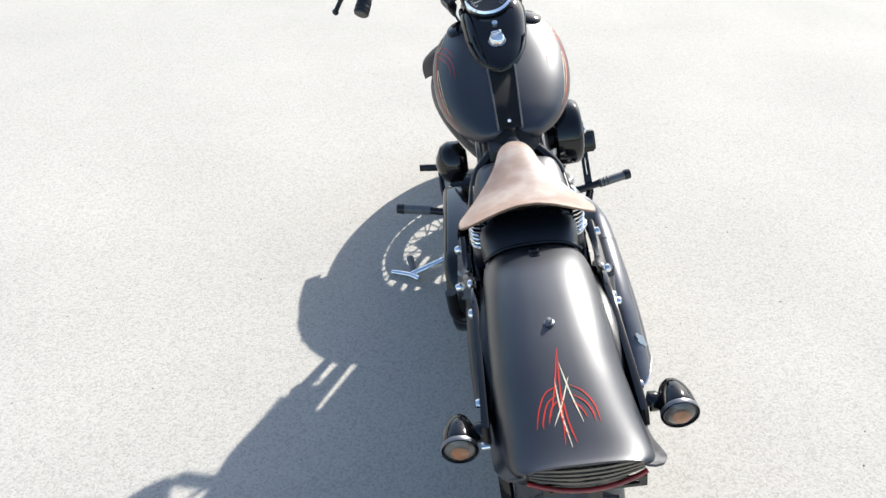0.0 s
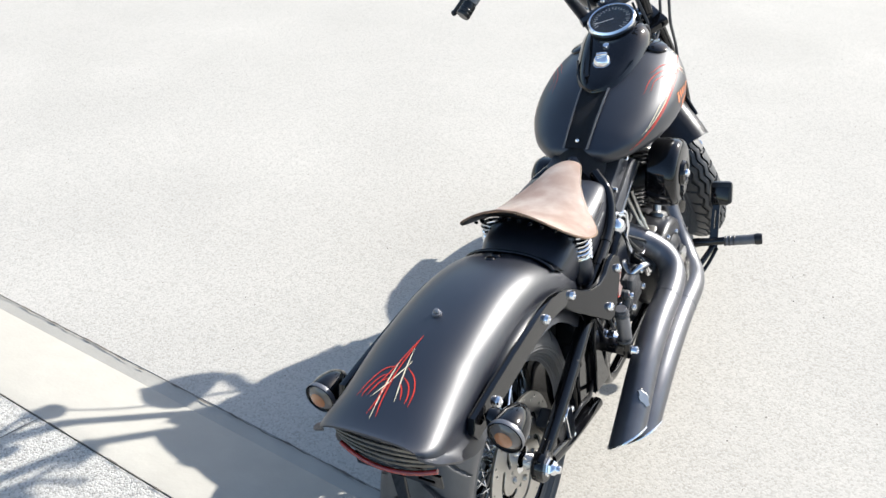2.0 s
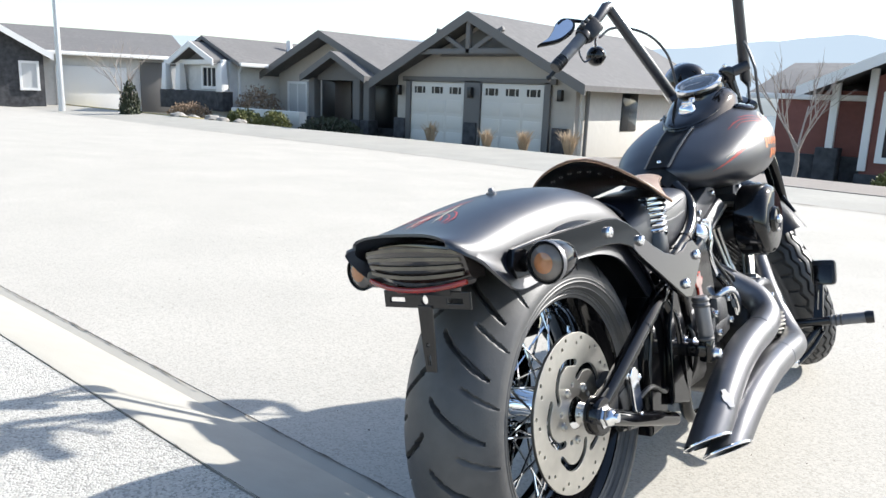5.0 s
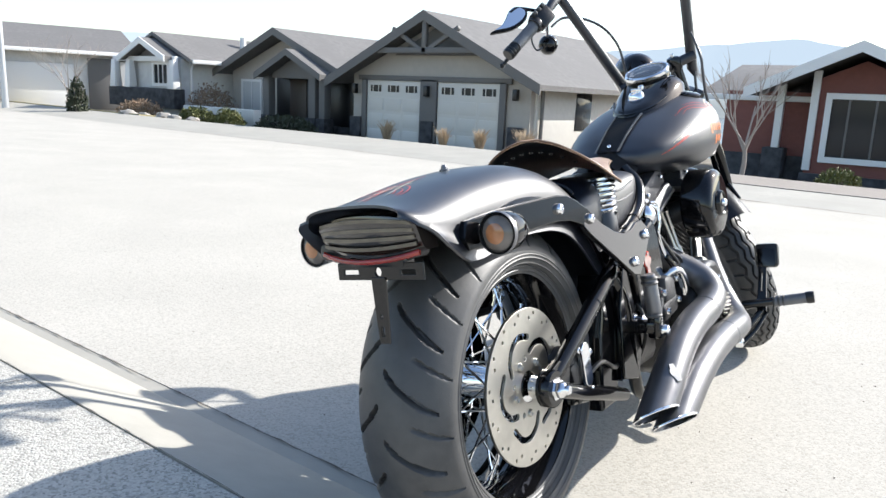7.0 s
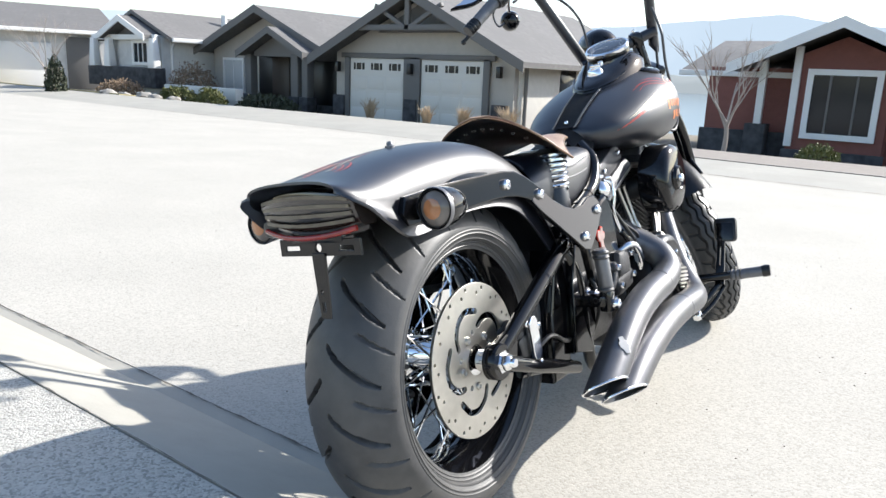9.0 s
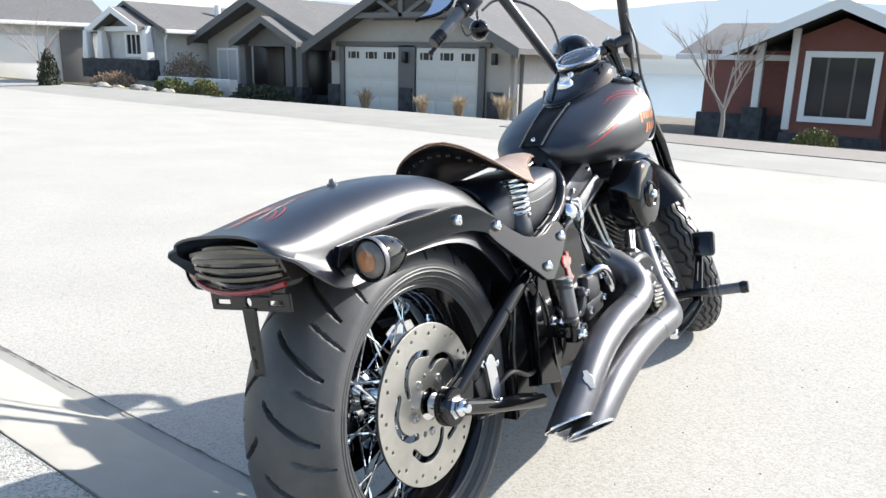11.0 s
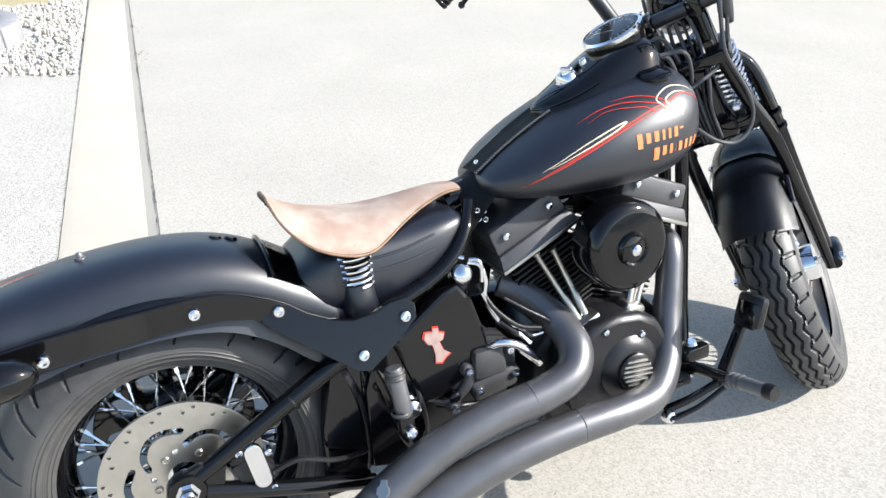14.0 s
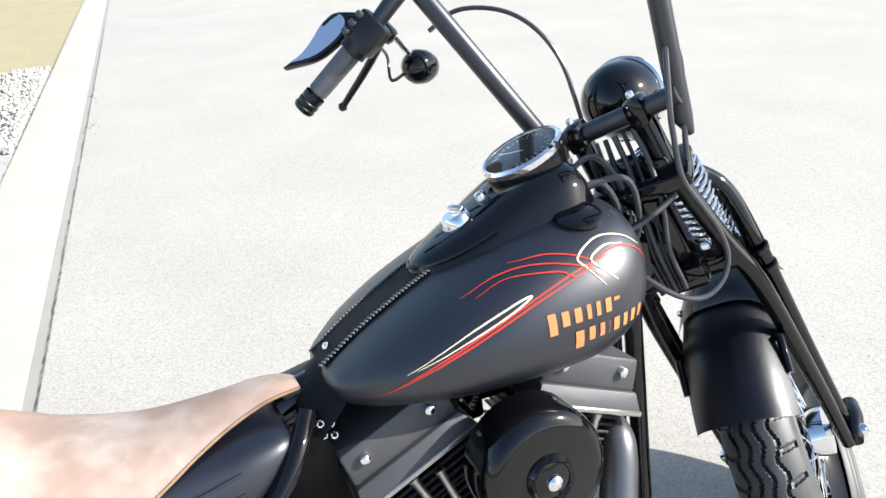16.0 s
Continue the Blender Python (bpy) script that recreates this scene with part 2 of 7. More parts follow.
def plate(outlines, depth, bevel=0.001, m=None):
    """A flat plate cut from outlines of (x, y): the first its edge, the rest its holes. It is given as a mesh."""
    cu = bpy.data.curves.new("plate", "CURVE")
    cu.dimensions, cu.fill_mode, cu.extrude, cu.bevel_depth, cu.bevel_resolution = "2D", "BOTH", depth / 2, bevel, 1
    for pts in outlines:
        sp = cu.splines.new("POLY")
        sp.points.add(len(pts) - 1)
        for q, p in zip(sp.points, pts):
            q.co = (p[0], p[1], 0, 1)
        sp.use_cyclic_u = True
    ob = bpy.data.objects.new("plate", cu)
    scene.collection.objects.link(ob)
    dg = bpy.context.evaluated_depsgraph_get()
    me = bpy.data.meshes.new_from_object(ob.evaluated_get(dg))
    bpy.data.objects.remove(ob)
    bpy.data.curves.remove(cu)
    me.materials.clear()
    if m is not None:
        me.transform(m)
    return me


def ring_of(r, n=48, cx=0.0, cy=0.0, start=0.0):
    return [(cx + r * math.cos(start + 2 * math.pi * k / n), cy + r * math.sin(start + 2 * math.pi * k / n)) for k in range(n)]


SIDE = Matrix(((0, 0, 1, 0), (1, 0, 0, 0), (0, 1, 0, 0), (0, 0, 0, 1)))  # plate (x, y) becomes (y, z), its thickness x


def bolt_shape(radius=0.011, height=0.008, axis="x"):
    """A domed screw head with a socket."""
    return lathe([(0.0, height * 0.55), (radius * 0.42, height * 0.55), (radius * 0.5, height), (radius * 0.85, height * 0.85), (radius, height * 0.45), (radius, -0.004)], 14, axis)


def merge(bms):
    out = bmesh.new()
    for one in bms:
        me = bpy.data.meshes.new("piece")
        one.to_mesh(me)
        one.free()
        out.from_mesh(me)
        bpy.data.meshes.remove(me)
    return out


# ---- ground, road and kerbs ----
def near_edge(x):
    return -0.020 - 0.013 * x


FAR_LINE = [(60, 8.6), (20, 8.6), (0, 8.62), (-1.7, 8.75), (-4, 9.25), (-9, 9.9), (-12, 10.2), (-18.5, 10.3), (-26.5, 11.0), (-36, 12.4), (-60, 15.5), (-140, 26.0)]
PAVE = 2.4  # width of the far gutter, kerb and pavement together


def road_z(y):
    """The street is level where the motorcycle stands and falls gently to its far side."""
    return -0.045 * max(0.0, y - 2.0)


def far_edge(x):
    xs, ys = zip(*FAR_LINE[::-1])
    return float(np.interp(x, xs, ys))


XS = [-140, -100, -70, -60, -48, -36, -31, -26.5, -22, -18.5, -15, -12, -9, -6.5, -4, -2.8, -1.7, 0, 1.5, 4, 8, 14, 20, 35, 60]


def strip(lines, mat, name, label, thick=0.25, category="", xs=XS, smooth=12):
    """A long band of the street: lines give (y, z) across it for each x, as a solid with a flat underside."""
    bm = bmesh.new()
    rings = []
    for x in xs:
        top = [Vector((x, y, z)) for y, z in lines(x)]
        rings.append(top + [Vector((x, top[-1].y, -thick)), Vector((x, top[0].y, -thick))])
    loft(rings, bm=bm)
    return tagged(part(name, bm, mat, smooth=smooth), label, category, kind="structure")


def land_height(x, y):
    """The hillside: level with the street, then falling away behind the houses to the lake."""
    d = y - far_edge(x) - PAVE
    if d < 0:
        return road_z(y) - 0.2 if y > near_edge(x) - 0.6 else -0.02
    return road_z(far_edge(x)) + float(np.interp(d, [0, 2, 5.5, 9, 14, 30, 60, 160, 300, 420], [0.04, -0.12, -0.48, -0.6, -0.7, -1.7, -4.7, -22, -40, -60]))


bm = bmesh.new()
gx = [-4000, -2000, -900, -450, -250, -140, -100, -70, -50, -40, -34, -30, -26, -22, -19, -16, -13, -10, -7, -4.5, -2, 0, 2, 5, 9, 14, 20, 35, 60, 110, 200, 400, 900, 2000, 4000]
gy = [-4000, -1500, -500, -150, -60, -25, -12, -6, -3, -1, 0.5, 2, 4, 5, 6, 6.8, 7.6, 8.5, 9.5, 11, 13, 15, 17, 19, 22, 26, 32, 40, 52, 70, 100, 140, 190, 250, 320, 420]
verts = [[bm.verts.new((x, y, land_height(x, y))) for y in gy] for x in gx]
for i in range(len(gx) - 1):
    for j in range(len(gy) - 1):
        bm.faces.new((verts[i][j], verts[i + 1][j], verts[i + 1][j + 1], verts[i][j + 1]))
tagged(part("ground", bm, LAND, smooth=60), "dry sloping ground falling from the street towards the lake", "ground", kind="structure")

road = strip(lambda x: [(near_edge(x), 0.0), (2.0, 0.0), (far_edge(x), road_z(far_edge(x)))], ASPHALT, "road", "pale worn asphalt street, cracked along the gutter", 1.4, "road")
strip(lambda x: [(near_edge(x) - 0.0006, -0.002), (near_edge(x) - 0.046, -0.004), (near_edge(x) - 0.054, 0.000), (near_edge(x) - 0.29, 0.090), (near_edge(x) - 0.32, 0.098), (near_edge(x) - 0.331, 0.1)][::-1], CONCRETE, "kerb_near", "pale concrete rolled kerb with a shallow gutter", 0.1, "kerb")
strip(lambda x: [(far_edge(x) + dy, road_z(far_edge(x)) + dz) for dy, dz in ((0.012, -0.002), (0.12, 0.000), (0.52, 0.036), (0.66, 0.044))], CONCRETE, "kerb_far", "pale concrete rolled kerb and gutter across the street", 1.4, "kerb")
strip(lambda x: [(far_edge(x) + dy, road_z(far_edge(x)) + dz) for dy, dz in ((0.672, 0.042), (PAVE, 0.10))], CONCRETE, "pavement_far", "pale concrete pavement across the street", 1.4, "pavement")
BED = material("brown_garden_gravel", (0.30, 0.265, 0.23), 0.95, spread=0.4, grain=18.0, stain=0.3, stain_scale=1.5, second=(0.20, 0.175, 0.15), bump=0.6, bump_scale=60)
strip(lambda x: [(far_edge(x) + PAVE - 1.0, road_z(far_edge(x)) + 0.078), (far_edge(x) + PAVE + 0.02, road_z(far_edge(x)) + 0.116)], BED, "gravel_bed_far", "brown gravel bed before the red house", 1.4, "gravel", [-6.5, -4, -2.8, -1.7, 0, 1.5, 4, 8])


def gravel_side(y):
    """Where the driveway's edge meets the gravel, running off at an angle from the kerb."""
    return -3.72 + 0.57 * min(y, -0.36)


def bed(x0, x1, z0, z1, mat, name, label, category):
    """A slab behind the kerb between two edges, each given as x for a y, rising from the kerb to its back."""
    rows = []
    for i in range(9):
        row = []
        for k in (0, 0.5, 0.8, 0.92, 1):
            y = -7.0 + k * 6.62
            x = x0(y) + (x1(y) - x0(y)) * i / 8
            row.append(Vector((x, -7.0 + k * (near_edge(x) - 0.335 + 7.0), z1 + (z0 - z1) * k)))
        rows.append(row + [Vector((row[-1].x, row[-1].y, -0.1)), Vector((row[0].x, row[0].y, -0.1))])
    tagged(part(name, loft(rows), mat, smooth=12), label, category, kind="structure")


bed(gravel_side, lambda y: 8.0, 0.098, 0.14, AGGREGATE, "driveway", "exposed aggregate concrete driveway of grey pebbles", "driveway")
bed(lambda y: -6.72, lambda y: gravel_side(y) - 0.004, 0.085, 0.13, GRAVEL, "gravel_bed", "white crushed stone bed beside the driveway", "gravel bed")
strip(lambda x: [(near_edge(x) - 0.335, 0.09), (-9.0, 0.14)][::-1], DRY_LAWN, "lawn_near", "yellow dormant lawn behind the kerb", 0.1, "lawn", [-40, -30, -20, -13, -9, -6.725])

# the crumbling seams along the gutter and behind the kerb, and a joint across the driveway
rng = random.Random(4)


def seam(name, points, width, label):
    bm = bmesh.new()
    rows = []
    drift = 0.0
    for i, p in enumerate(points):
        way = (Vector(points[min(i + 1, len(points) - 1)]) - Vector(points[max(i - 1, 0)])).normalized()
        side = Vector((-way.y, way.x, 0))
        w = width * rng.choice((0.15, 0.35, 0.6, 0.9, 1.4)) * rng.uniform(0.6, 1.3)
        drift = 0.6 * drift + rng.uniform(-0.55, 0.55) * width
        c = Vector(p) + side * drift
        rows.append((bm.verts.new(c + side * w / 2), bm.verts.new(c - side * w / 2)))
    for a, b in zip(rows, rows[1:]):
        bm.faces.new((a[0], a[1], b[1], b[0]))
    return tagged(part(name, bm, CRACK, smooth=0), label, "joint", kind="structure")


sx = [0.9 - 0.021 * i for i in range(500)]
seam("gutter_seam", [(x, near_edge(x) - 0.004, 0.0022) for x in sx], 0.0046, "dark crumbling seam between asphalt and gutter")
seam("kerb_seam", [(x, near_edge(x) - 0.333, 0.1025) for x in sx], 0.0024, "dark open joint behind the kerb")
seam("far_gutter_seam", [(6.0 - 0.12 * i, far_edge(6.0 - 0.12 * i) + 0.004, road_z(far_edge(6.0 - 0.12 * i)) + 0.012) for i in range(200)], 0.034, "dark seam along the far gutter")
seam("driveway_joint", [(-1.225 - 0.0152 * i, -0.33 - 0.05 * i, 0.1035 + 0.0003 * i) for i in range(70)], 0.0032, "saw-cut joint across the driveway")

# small stones and grit lying on the road, and crushed stone round the planter
def pebbles(name, places, mat):
    """Many small stones in one mesh: each place is a centre, a radius and a squash."""
    one = bmesh.new()
    bmesh.ops.create_icosphere(one, subdivisions=1, radius=1.0)
    base = [v.co.copy() for v in one.verts]
    tris = [[v.index for v in f.verts] for f in one.faces]
    one.free()
    verts, faces = [], []
    for c, r, turn in places:
        m_ = Matrix.Translation(c) @ Euler(turn).to_matrix().to_4x4() @ Matrix.Diagonal((1.3 * r, 0.95 * r, 0.7 * r, 1))
        n = len(verts)
        verts += [m_ @ v for v in base]
        faces += [[n + k for k in t] for t in tris]
    me = bpy.data.meshes.new(name)
    me.from_pydata(verts, [], faces)
    return part(name, me, mat, smooth=0)


grit = []
for _ in range(700):
    r = rng.uniform(0.0008, 0.0026)
    grit.append(((rng.uniform(-3.5, 2.2), rng.uniform(0.1, 4.8), r * 0.4), r, (0, 0, rng.random() * 3)))
tagged(pebbles("road_grit", grit, material("grit", (0.24, 0.215, 0.19), 0.9, spread=0.5, grain=5.0)), "small dark stones and grit scattered on the asphalt", "grit", kind="stuff")
stones = []
for _ in range(6400):
    x = rng.uniform(-6.7, -3.9)
    y = near_edge(x) - 0.36 - rng.random() ** 1.4 * 2.8
    if (x + 5.35) ** 2 + (y + 1.4) ** 2 < 0.58 or x > gravel_side(y) + rng.uniform(-0.08, 0.03):
        continue
    r = rng.uniform(0.008, 0.022)
    stones.append(((x, y, 0.095 + r * 0.5), r, (rng.random() * 3, rng.random() * 3, 0)))
tagged(pebbles("crushed_stone", stones, material("crushed_stone", (0.56, 0.53, 0.475), 0.85, spread=0.35, grain=9.0)), "loose white crushed stones around the planter", "gravel", kind="stuff")

# dry leaves and twigs blown along the gutter
bm = bmesh.new()
for _ in range(40):
    x = rng.choice((-5.6, -4.6)) + rng.gauss(0, 0.14)
    y = near_edge(x) + abs(rng.gauss(0, 0.05)) - 0.02
    size = rng.uniform(0.004, 0.014)
    m_ = Matrix.Translation((x, y, 0.004 + size * 0.2)) @ Euler((rng.uniform(-0.5, 0.5), rng.uniform(-0.5, 0.5), rng.random() * 6)).to_matrix().to_4x4()
    vs = [bm.verts.new(m_ @ Vector(p)) for p in ((-size, 0, 0), (0, -size * 0.4, size * 0.15), (size, 0, 0.0), (0, size * 0.4, size * 0.15))]
    bm.faces.new(vs)
tagged(part("leaf_litter", bm, material("leaf_litter", (0.22, 0.15, 0.09), 0.9, spread=0.5, grain=9.0), smooth=0), "dry brown leaves and twigs lying along the gutter", "leaves", kind="stuff")

# ---- planter ring with its young tree ----
PLANTER = Vector((-5.35, -1.40, 0.09))
BLOCK = material("grey_concrete_block", (0.30, 0.30, 0.31), 0.9, spread=0.2, grain=20.0, bump=0.3, bump_scale=70, random_by=0.12)
ring_wall = new("planter_ring")
ring_wall.matrix_basis = Matrix.Translation(PLANTER) @ Matrix.Diagonal((0.87, 0.87, 0.87, 1))
tagged(ring_wall, "low round planter of grey concrete blocks on white gravel", "planter")
block_mesh = mesh_of(box((0.29, 0.16, 0.17), bevel=0.012), "block")
for row, count in ((0, 15), ):
    for k in range(count):
        a = 2 * math.pi * (k + 0.3 * row) / count
        part("block", block_mesh, BLOCK, ring_wall, m=pose(0.70 * math.cos(a), 0.70 * math.sin(a), 0.075 + 0.17 * row, rng.uniform(-2, 2), rng.uniform(-2, 2), math.degrees(a) + 90 + rng.uniform(-4, 4)), smooth=30)
part("soil", lathe([(0.0, 0.05), (0.35, 0.045), (0.63, 0.02), (0.63, -0.05)], 28, "z"), material("planter_soil", (0.09, 0.055, 0.04), 0.95, spread=0.5, grain=30.0, bump=1.0, bump_scale=40), ring_wall)
BARK = material("pale_bark", (0.36, 0.25, 0.17), 0.85, spread=0.35, grain=25.0, bump=0.6, bump_scale=60)
TWIG = material("grey_twigs", (0.40, 0.34, 0.295), 0.85, spread=0.3)


def bare_tree(name, at, height, seed, mat, label, lean=(0, 0), spread=0.75, thick=0.045, fork=0.35, depth=4):
    r = random.Random(seed)
    root = new(name)
    root.matrix_basis = Matrix.Translation(at)
    tagged(root, label, "tree")
    top = Vector((lean[0], lean[1], height * fork))
    trunk = tube([(0, 0, -0.08), (0, 0, 0.02), top * 0.5 + Vector((0.02, 0.01, 0)), top], [thick * 1.4, thick, thick * 0.85, thick * 0.7], 10, 4)
    part("trunk", trunk, mat, root)
    crown = bmesh.new()

    def limb(p, way, length, rad, level):
        bend = Vector((r.uniform(-1, 1), r.uniform(-1, 1), r.uniform(-0.2, 0.8))) * 0.25
        mid, end = p + way * length * 0.5 + bend * length * 0.25, p + (way + bend * 0.5) * length
        tube([p, mid, end], [rad, rad * 0.75, rad * 0.5], 5 if level else 7, 3, bm=crown)
        if level < depth:
            for _ in range(r.choice((2, 3, 3))):
                k = r.uniform(0.45, 1.0)
                q = p.lerp(end, k)
                turn = Vector((r.uniform(-1, 1), r.uniform(-1, 1), r.uniform(-0.1, 0.9)))
                limb(q, (way + turn * spread).normalized(), length * r.uniform(0.55, 0.8), rad * 0.55, level + 1)

    for k in range(5):
        a = k * 2.4 + r.random()
        limb(top * (0.75 + 0.06 * k), Vector((math.cos(a) * spread, math.sin(a) * spread, 1.0)).normalized(), height * 0.3, thick * 0.5, 1)
    part("crown", crown, TWIG, root, "bare leafless twigs")
    return root


bare_tree("young_tree", PLANTER + Vector((0.22, -0.10, 0.03)), 3.2, 3, BARK, "young bare tree with a pale brown trunk in the planter", lean=(-0.25, -0.28), thick=0.042, fork=0.55)
tagged(part("tree_stake", tube([(0, 0, -0.1), (0, 0, 1.6)], 0.012, 8), material("green_stake", (0.05, 0.12, 0.10), 0.5), m=pose(PLANTER.x + 0.20, PLANTER.y - 0.30, 0.1, 3, -2, 0)), "thin green metal stake beside the young tree", "stake")

# ---- houses across the street ----
SHINGLE = material("grey_shingles", (0.185, 0.178, 0.172), 0.9, spread=0.3, grain=6.0, stain=0.25, stain_scale=0.6, bump=0.5, bump_scale=14)
TAUPE = material("taupe_siding", (0.45, 0.415, 0.37), 0.85, spread=0.1, grain=5.0, stain=0.12, stain_scale=0.7, bump=0.15, bump_scale=30)
CREAM = material("cream_and_sunlit_wall", (0.74, 0.71, 0.65), 0.9, spread=0.1, grain=6.0, stain=0.1, stain_scale=0.8)
PALE_GREY = material("pale_grey_siding", (0.60, 0.595, 0.58), 0.85, spread=0.12, grain=5.0)
BARN_RED = material("dark_red_siding", (0.225, 0.085, 0.068), 0.8, spread=0.2, grain=8.0, stain=0.2, stain_scale=0.8, bump=0.2, bump_scale=26)
TRIM_DARK = material("dark_grey_trim", (0.155, 0.148, 0.14), 0.7, spread=0.15)
TRIM_WHITE = material("white_trim", (0.78, 0.77, 0.75), 0.6, spread=0.05)
STONE = material("dark_ledge_stone", (0.075, 0.075, 0.08), 0.9, spread=0.6, grain=5.0, bump=0.8, bump_scale=9)
DOOR_PAINT = material("grey_garage_door", (0.66, 0.625, 0.565), 0.6, spread=0.06)
PANE = material("dark_window_pane", (0.025, 0.028, 0.032), 0.08, spec=0.25)
CURTAIN = material("pale_blind", (0.55, 0.55, 0.54), 0.8, spread=0.1)


def prism(u0, u1, v0, v1, zb, ze, zr, ridge="v"):
    """A block with a gable: the ridge runs along v or along u."""
    bm = bmesh.new()
    if ridge == "v":
        um = (u0 + u1) / 2
        ring = lambda v: [Vector(p) for p in ((u0, v, zb), (u1, v, zb), (u1, v, ze), (um, v, zr), (u0, v, ze))]
        return loft([ring(v0), ring(v1)], bm=bm)
    vm = (v0 + v1) / 2
    ring = lambda u: [Vector(p) for p in ((u, v0, zb), (u, v1, zb), (u, v1, ze), (u, vm, zr), (u, v0, ze))]
    return loft([ring(u0), ring(u1)], bm=bm)


def gable_roof(u0, u1, v0, v1, ze, zr, ridge="v", over=0.5, thick=0.16):
    bm = bmesh.new()
    if ridge == "v":
        a, b, lo, hi, mid = v0 - over, v1 + over, u0, u1, (u0 + u1) / 2
        put = lambda s, w, z: Vector((s, w, z))
    else:
        a, b, lo, hi, mid = u0 - over, u1 + over, v0, v1, (v0 + v1) / 2
        put = lambda s, w, z: Vector((w, s, z))
    k = (zr - ze) / (mid - lo)
    e = ze - k * over
    sec = lambda w: [put(lo - over, w, e), put(mid, w, zr), put(hi + over, w, e), put(hi + over, w, e + thick), put(mid, w, zr + thick), put(lo - over, w, e + thick)]
    return loft([sec(a), sec(b)], bm=bm)


def fascia(u0, u1, v, ze, zr, over, width=0.22, mat_depth=0.05):
    """The pair of boards along a gable's slopes."""
    bm = bmesh.new()
    um = (u0 + u1) / 2
    k = (zr - ze) / (um - u0)
    e = ze - k * over
    for s, far in ((-1, u0 - over), (1, u1 + over)):
        ring = lambda w: [Vector((far, w, e - width + 0.16)), Vector((um, w, zr - width + 0.16)), Vector((um, w, zr + 0.17)), Vector((far, w, e + 0.17))]
        loft([ring(v), ring(v - mat_depth)], bm=bm)
    return bm


def window(parent, u0, u1, z0, z1, v, frame_mat, bars=1, frame_w=0.09, pane_mat=None, name="window"):
    fr = plate([[(u0, z0), (u1, z0), (u1, z1), (u0, z1)], [(u0 + frame_w, z0 + frame_w), (u0 + frame_w, z1 - frame_w), (u1 - frame_w, z1 - frame_w), (u1 - frame_w, z0 + frame_w)]], 0.08, 0.004, Matrix(((1, 0, 0, 0), (0, 0, -1, v), (0, 1, 0, 0), (0, 0, 0, 1))))
    win = part(name, fr, frame_mat, parent, smooth=30)
    n = bars + 1
    w = (u1 - u0 - 2 * frame_w) / n
    for k in range(n):
        a = u0 + frame_w + k * w
        part("pane", box((w - (0.04 if n > 1 else 0), 0.02, z1 - z0 - 2 * frame_w), (a + w / 2, v + 0.005, (z0 + z1) / 2), 0), pane_mat or PANE, win, smooth=0)
        if k:
            part("mullion", box((0.045, 0.05, z1 - z0 - 2 * frame_w), (a, v - 0.01, (z0 + z1) / 2), 0.004), frame_mat, win, smooth=30)
    return win


def garage_door(parent, u0, u1, z0, z1, v):
    door = part("garage_door", box((u1 - u0, 0.06, z1 - z0), ((u0 + u1) / 2, v, (z0 + z1) / 2), 0.006), DOOR_PAINT, parent, smooth=30)
    rows, cols = 4, 3
    for r_ in range(rows):
        for c_ in range(cols):
            w, h = (u1 - u0) / cols, (z1 - z0) / rows
            cu, cz = u0 + w * (c_ + 0.5), z0 + h * (r_ + 0.5)
            if r_ == rows - 1:
                part("pane", box((w * 0.62, 0.02, h * 0.42), (cu, v - 0.028, cz), 0.004), PANE, door, smooth=0)
                for s in (-0.16, 0.16):
                    part("glazing_bar", box((0.03, 0.03, h * 0.42), (cu + s * w, v - 0.034, cz), 0.003), DOOR_PAINT, door, smooth=0)
            else:
                part("door_panel", box((w * 0.86, 0.03, h * 0.8), (cu, v - 0.026, cz), 0.012), DOOR_PAINT, door, smooth=30)
    return door


def house_root(name, at, label, turn=0.0):
    root = new(name)
    root.matrix_basis = pose(at[0], at[1], at[2] if len(at) > 2 else 0, 0, 0, turn)
    return tagged(root, label, "house")


# the taupe house with two garage doors
h = house_root("taupe_house", (-17.01, 18.06, -0.01), "taupe craftsman house with two pale garage doors and grey gables")
part("garage_wall", prism(-0.71, 6.45, 0.06, 10.0, -1.3, 1.45, 3.10), TAUPE, h, smooth=30)
part("garage_roof", gable_roof(-0.71, 6.45, 0.06, 10.0, 1.45, 3.23, over=0.70), SHINGLE, h, smooth=30)
part("fascia", fascia(-0.71, 6.45, -0.65, 1.45, 3.23, 0.70, 0.30), TRIM_DARK, h, smooth=30)
slope = Euler((0, radians(-29), 0)).to_matrix().to_4x4()
slope2 = Euler((0, radians(29), 0)).to_matrix().to_4x4()
part("truss", merge([box((3.9, 0.14, 0.17), (2.87, -0.56, 2.20), 0.01), box((0.17, 0.14, 1.05), (2.87, -0.56, 2.66), 0.01), box((1.45, 0.13, 0.13), (2.20, -0.56, 2.52), 0.01, m=slope2), box((1.45, 0.13, 0.13), (3.54, -0.56, 2.52), 0.01, m=slope)]), TRIM_DARK, h, smooth=30)
part("gable_board", prism(1.25, 4.49, -0.05, 0.04, 2.08, 2.10, 2.92), TRIM_DARK, h, smooth=30)
part("garage_trim", merge([box((6.2, 0.10, 0.16), (2.72, -0.02, 1.34), 0.008), box((0.20, 0.1, 2.2), (-0.12, -0.02, 0.22), 0.008), box((0.66, 0.1, 2.2), (2.69, -0.02, 0.22), 0.008), box((0.22, 0.1, 2.2), (5.53, -0.02, 0.22), 0.008)]), TRIM_DARK, h, smooth=30)
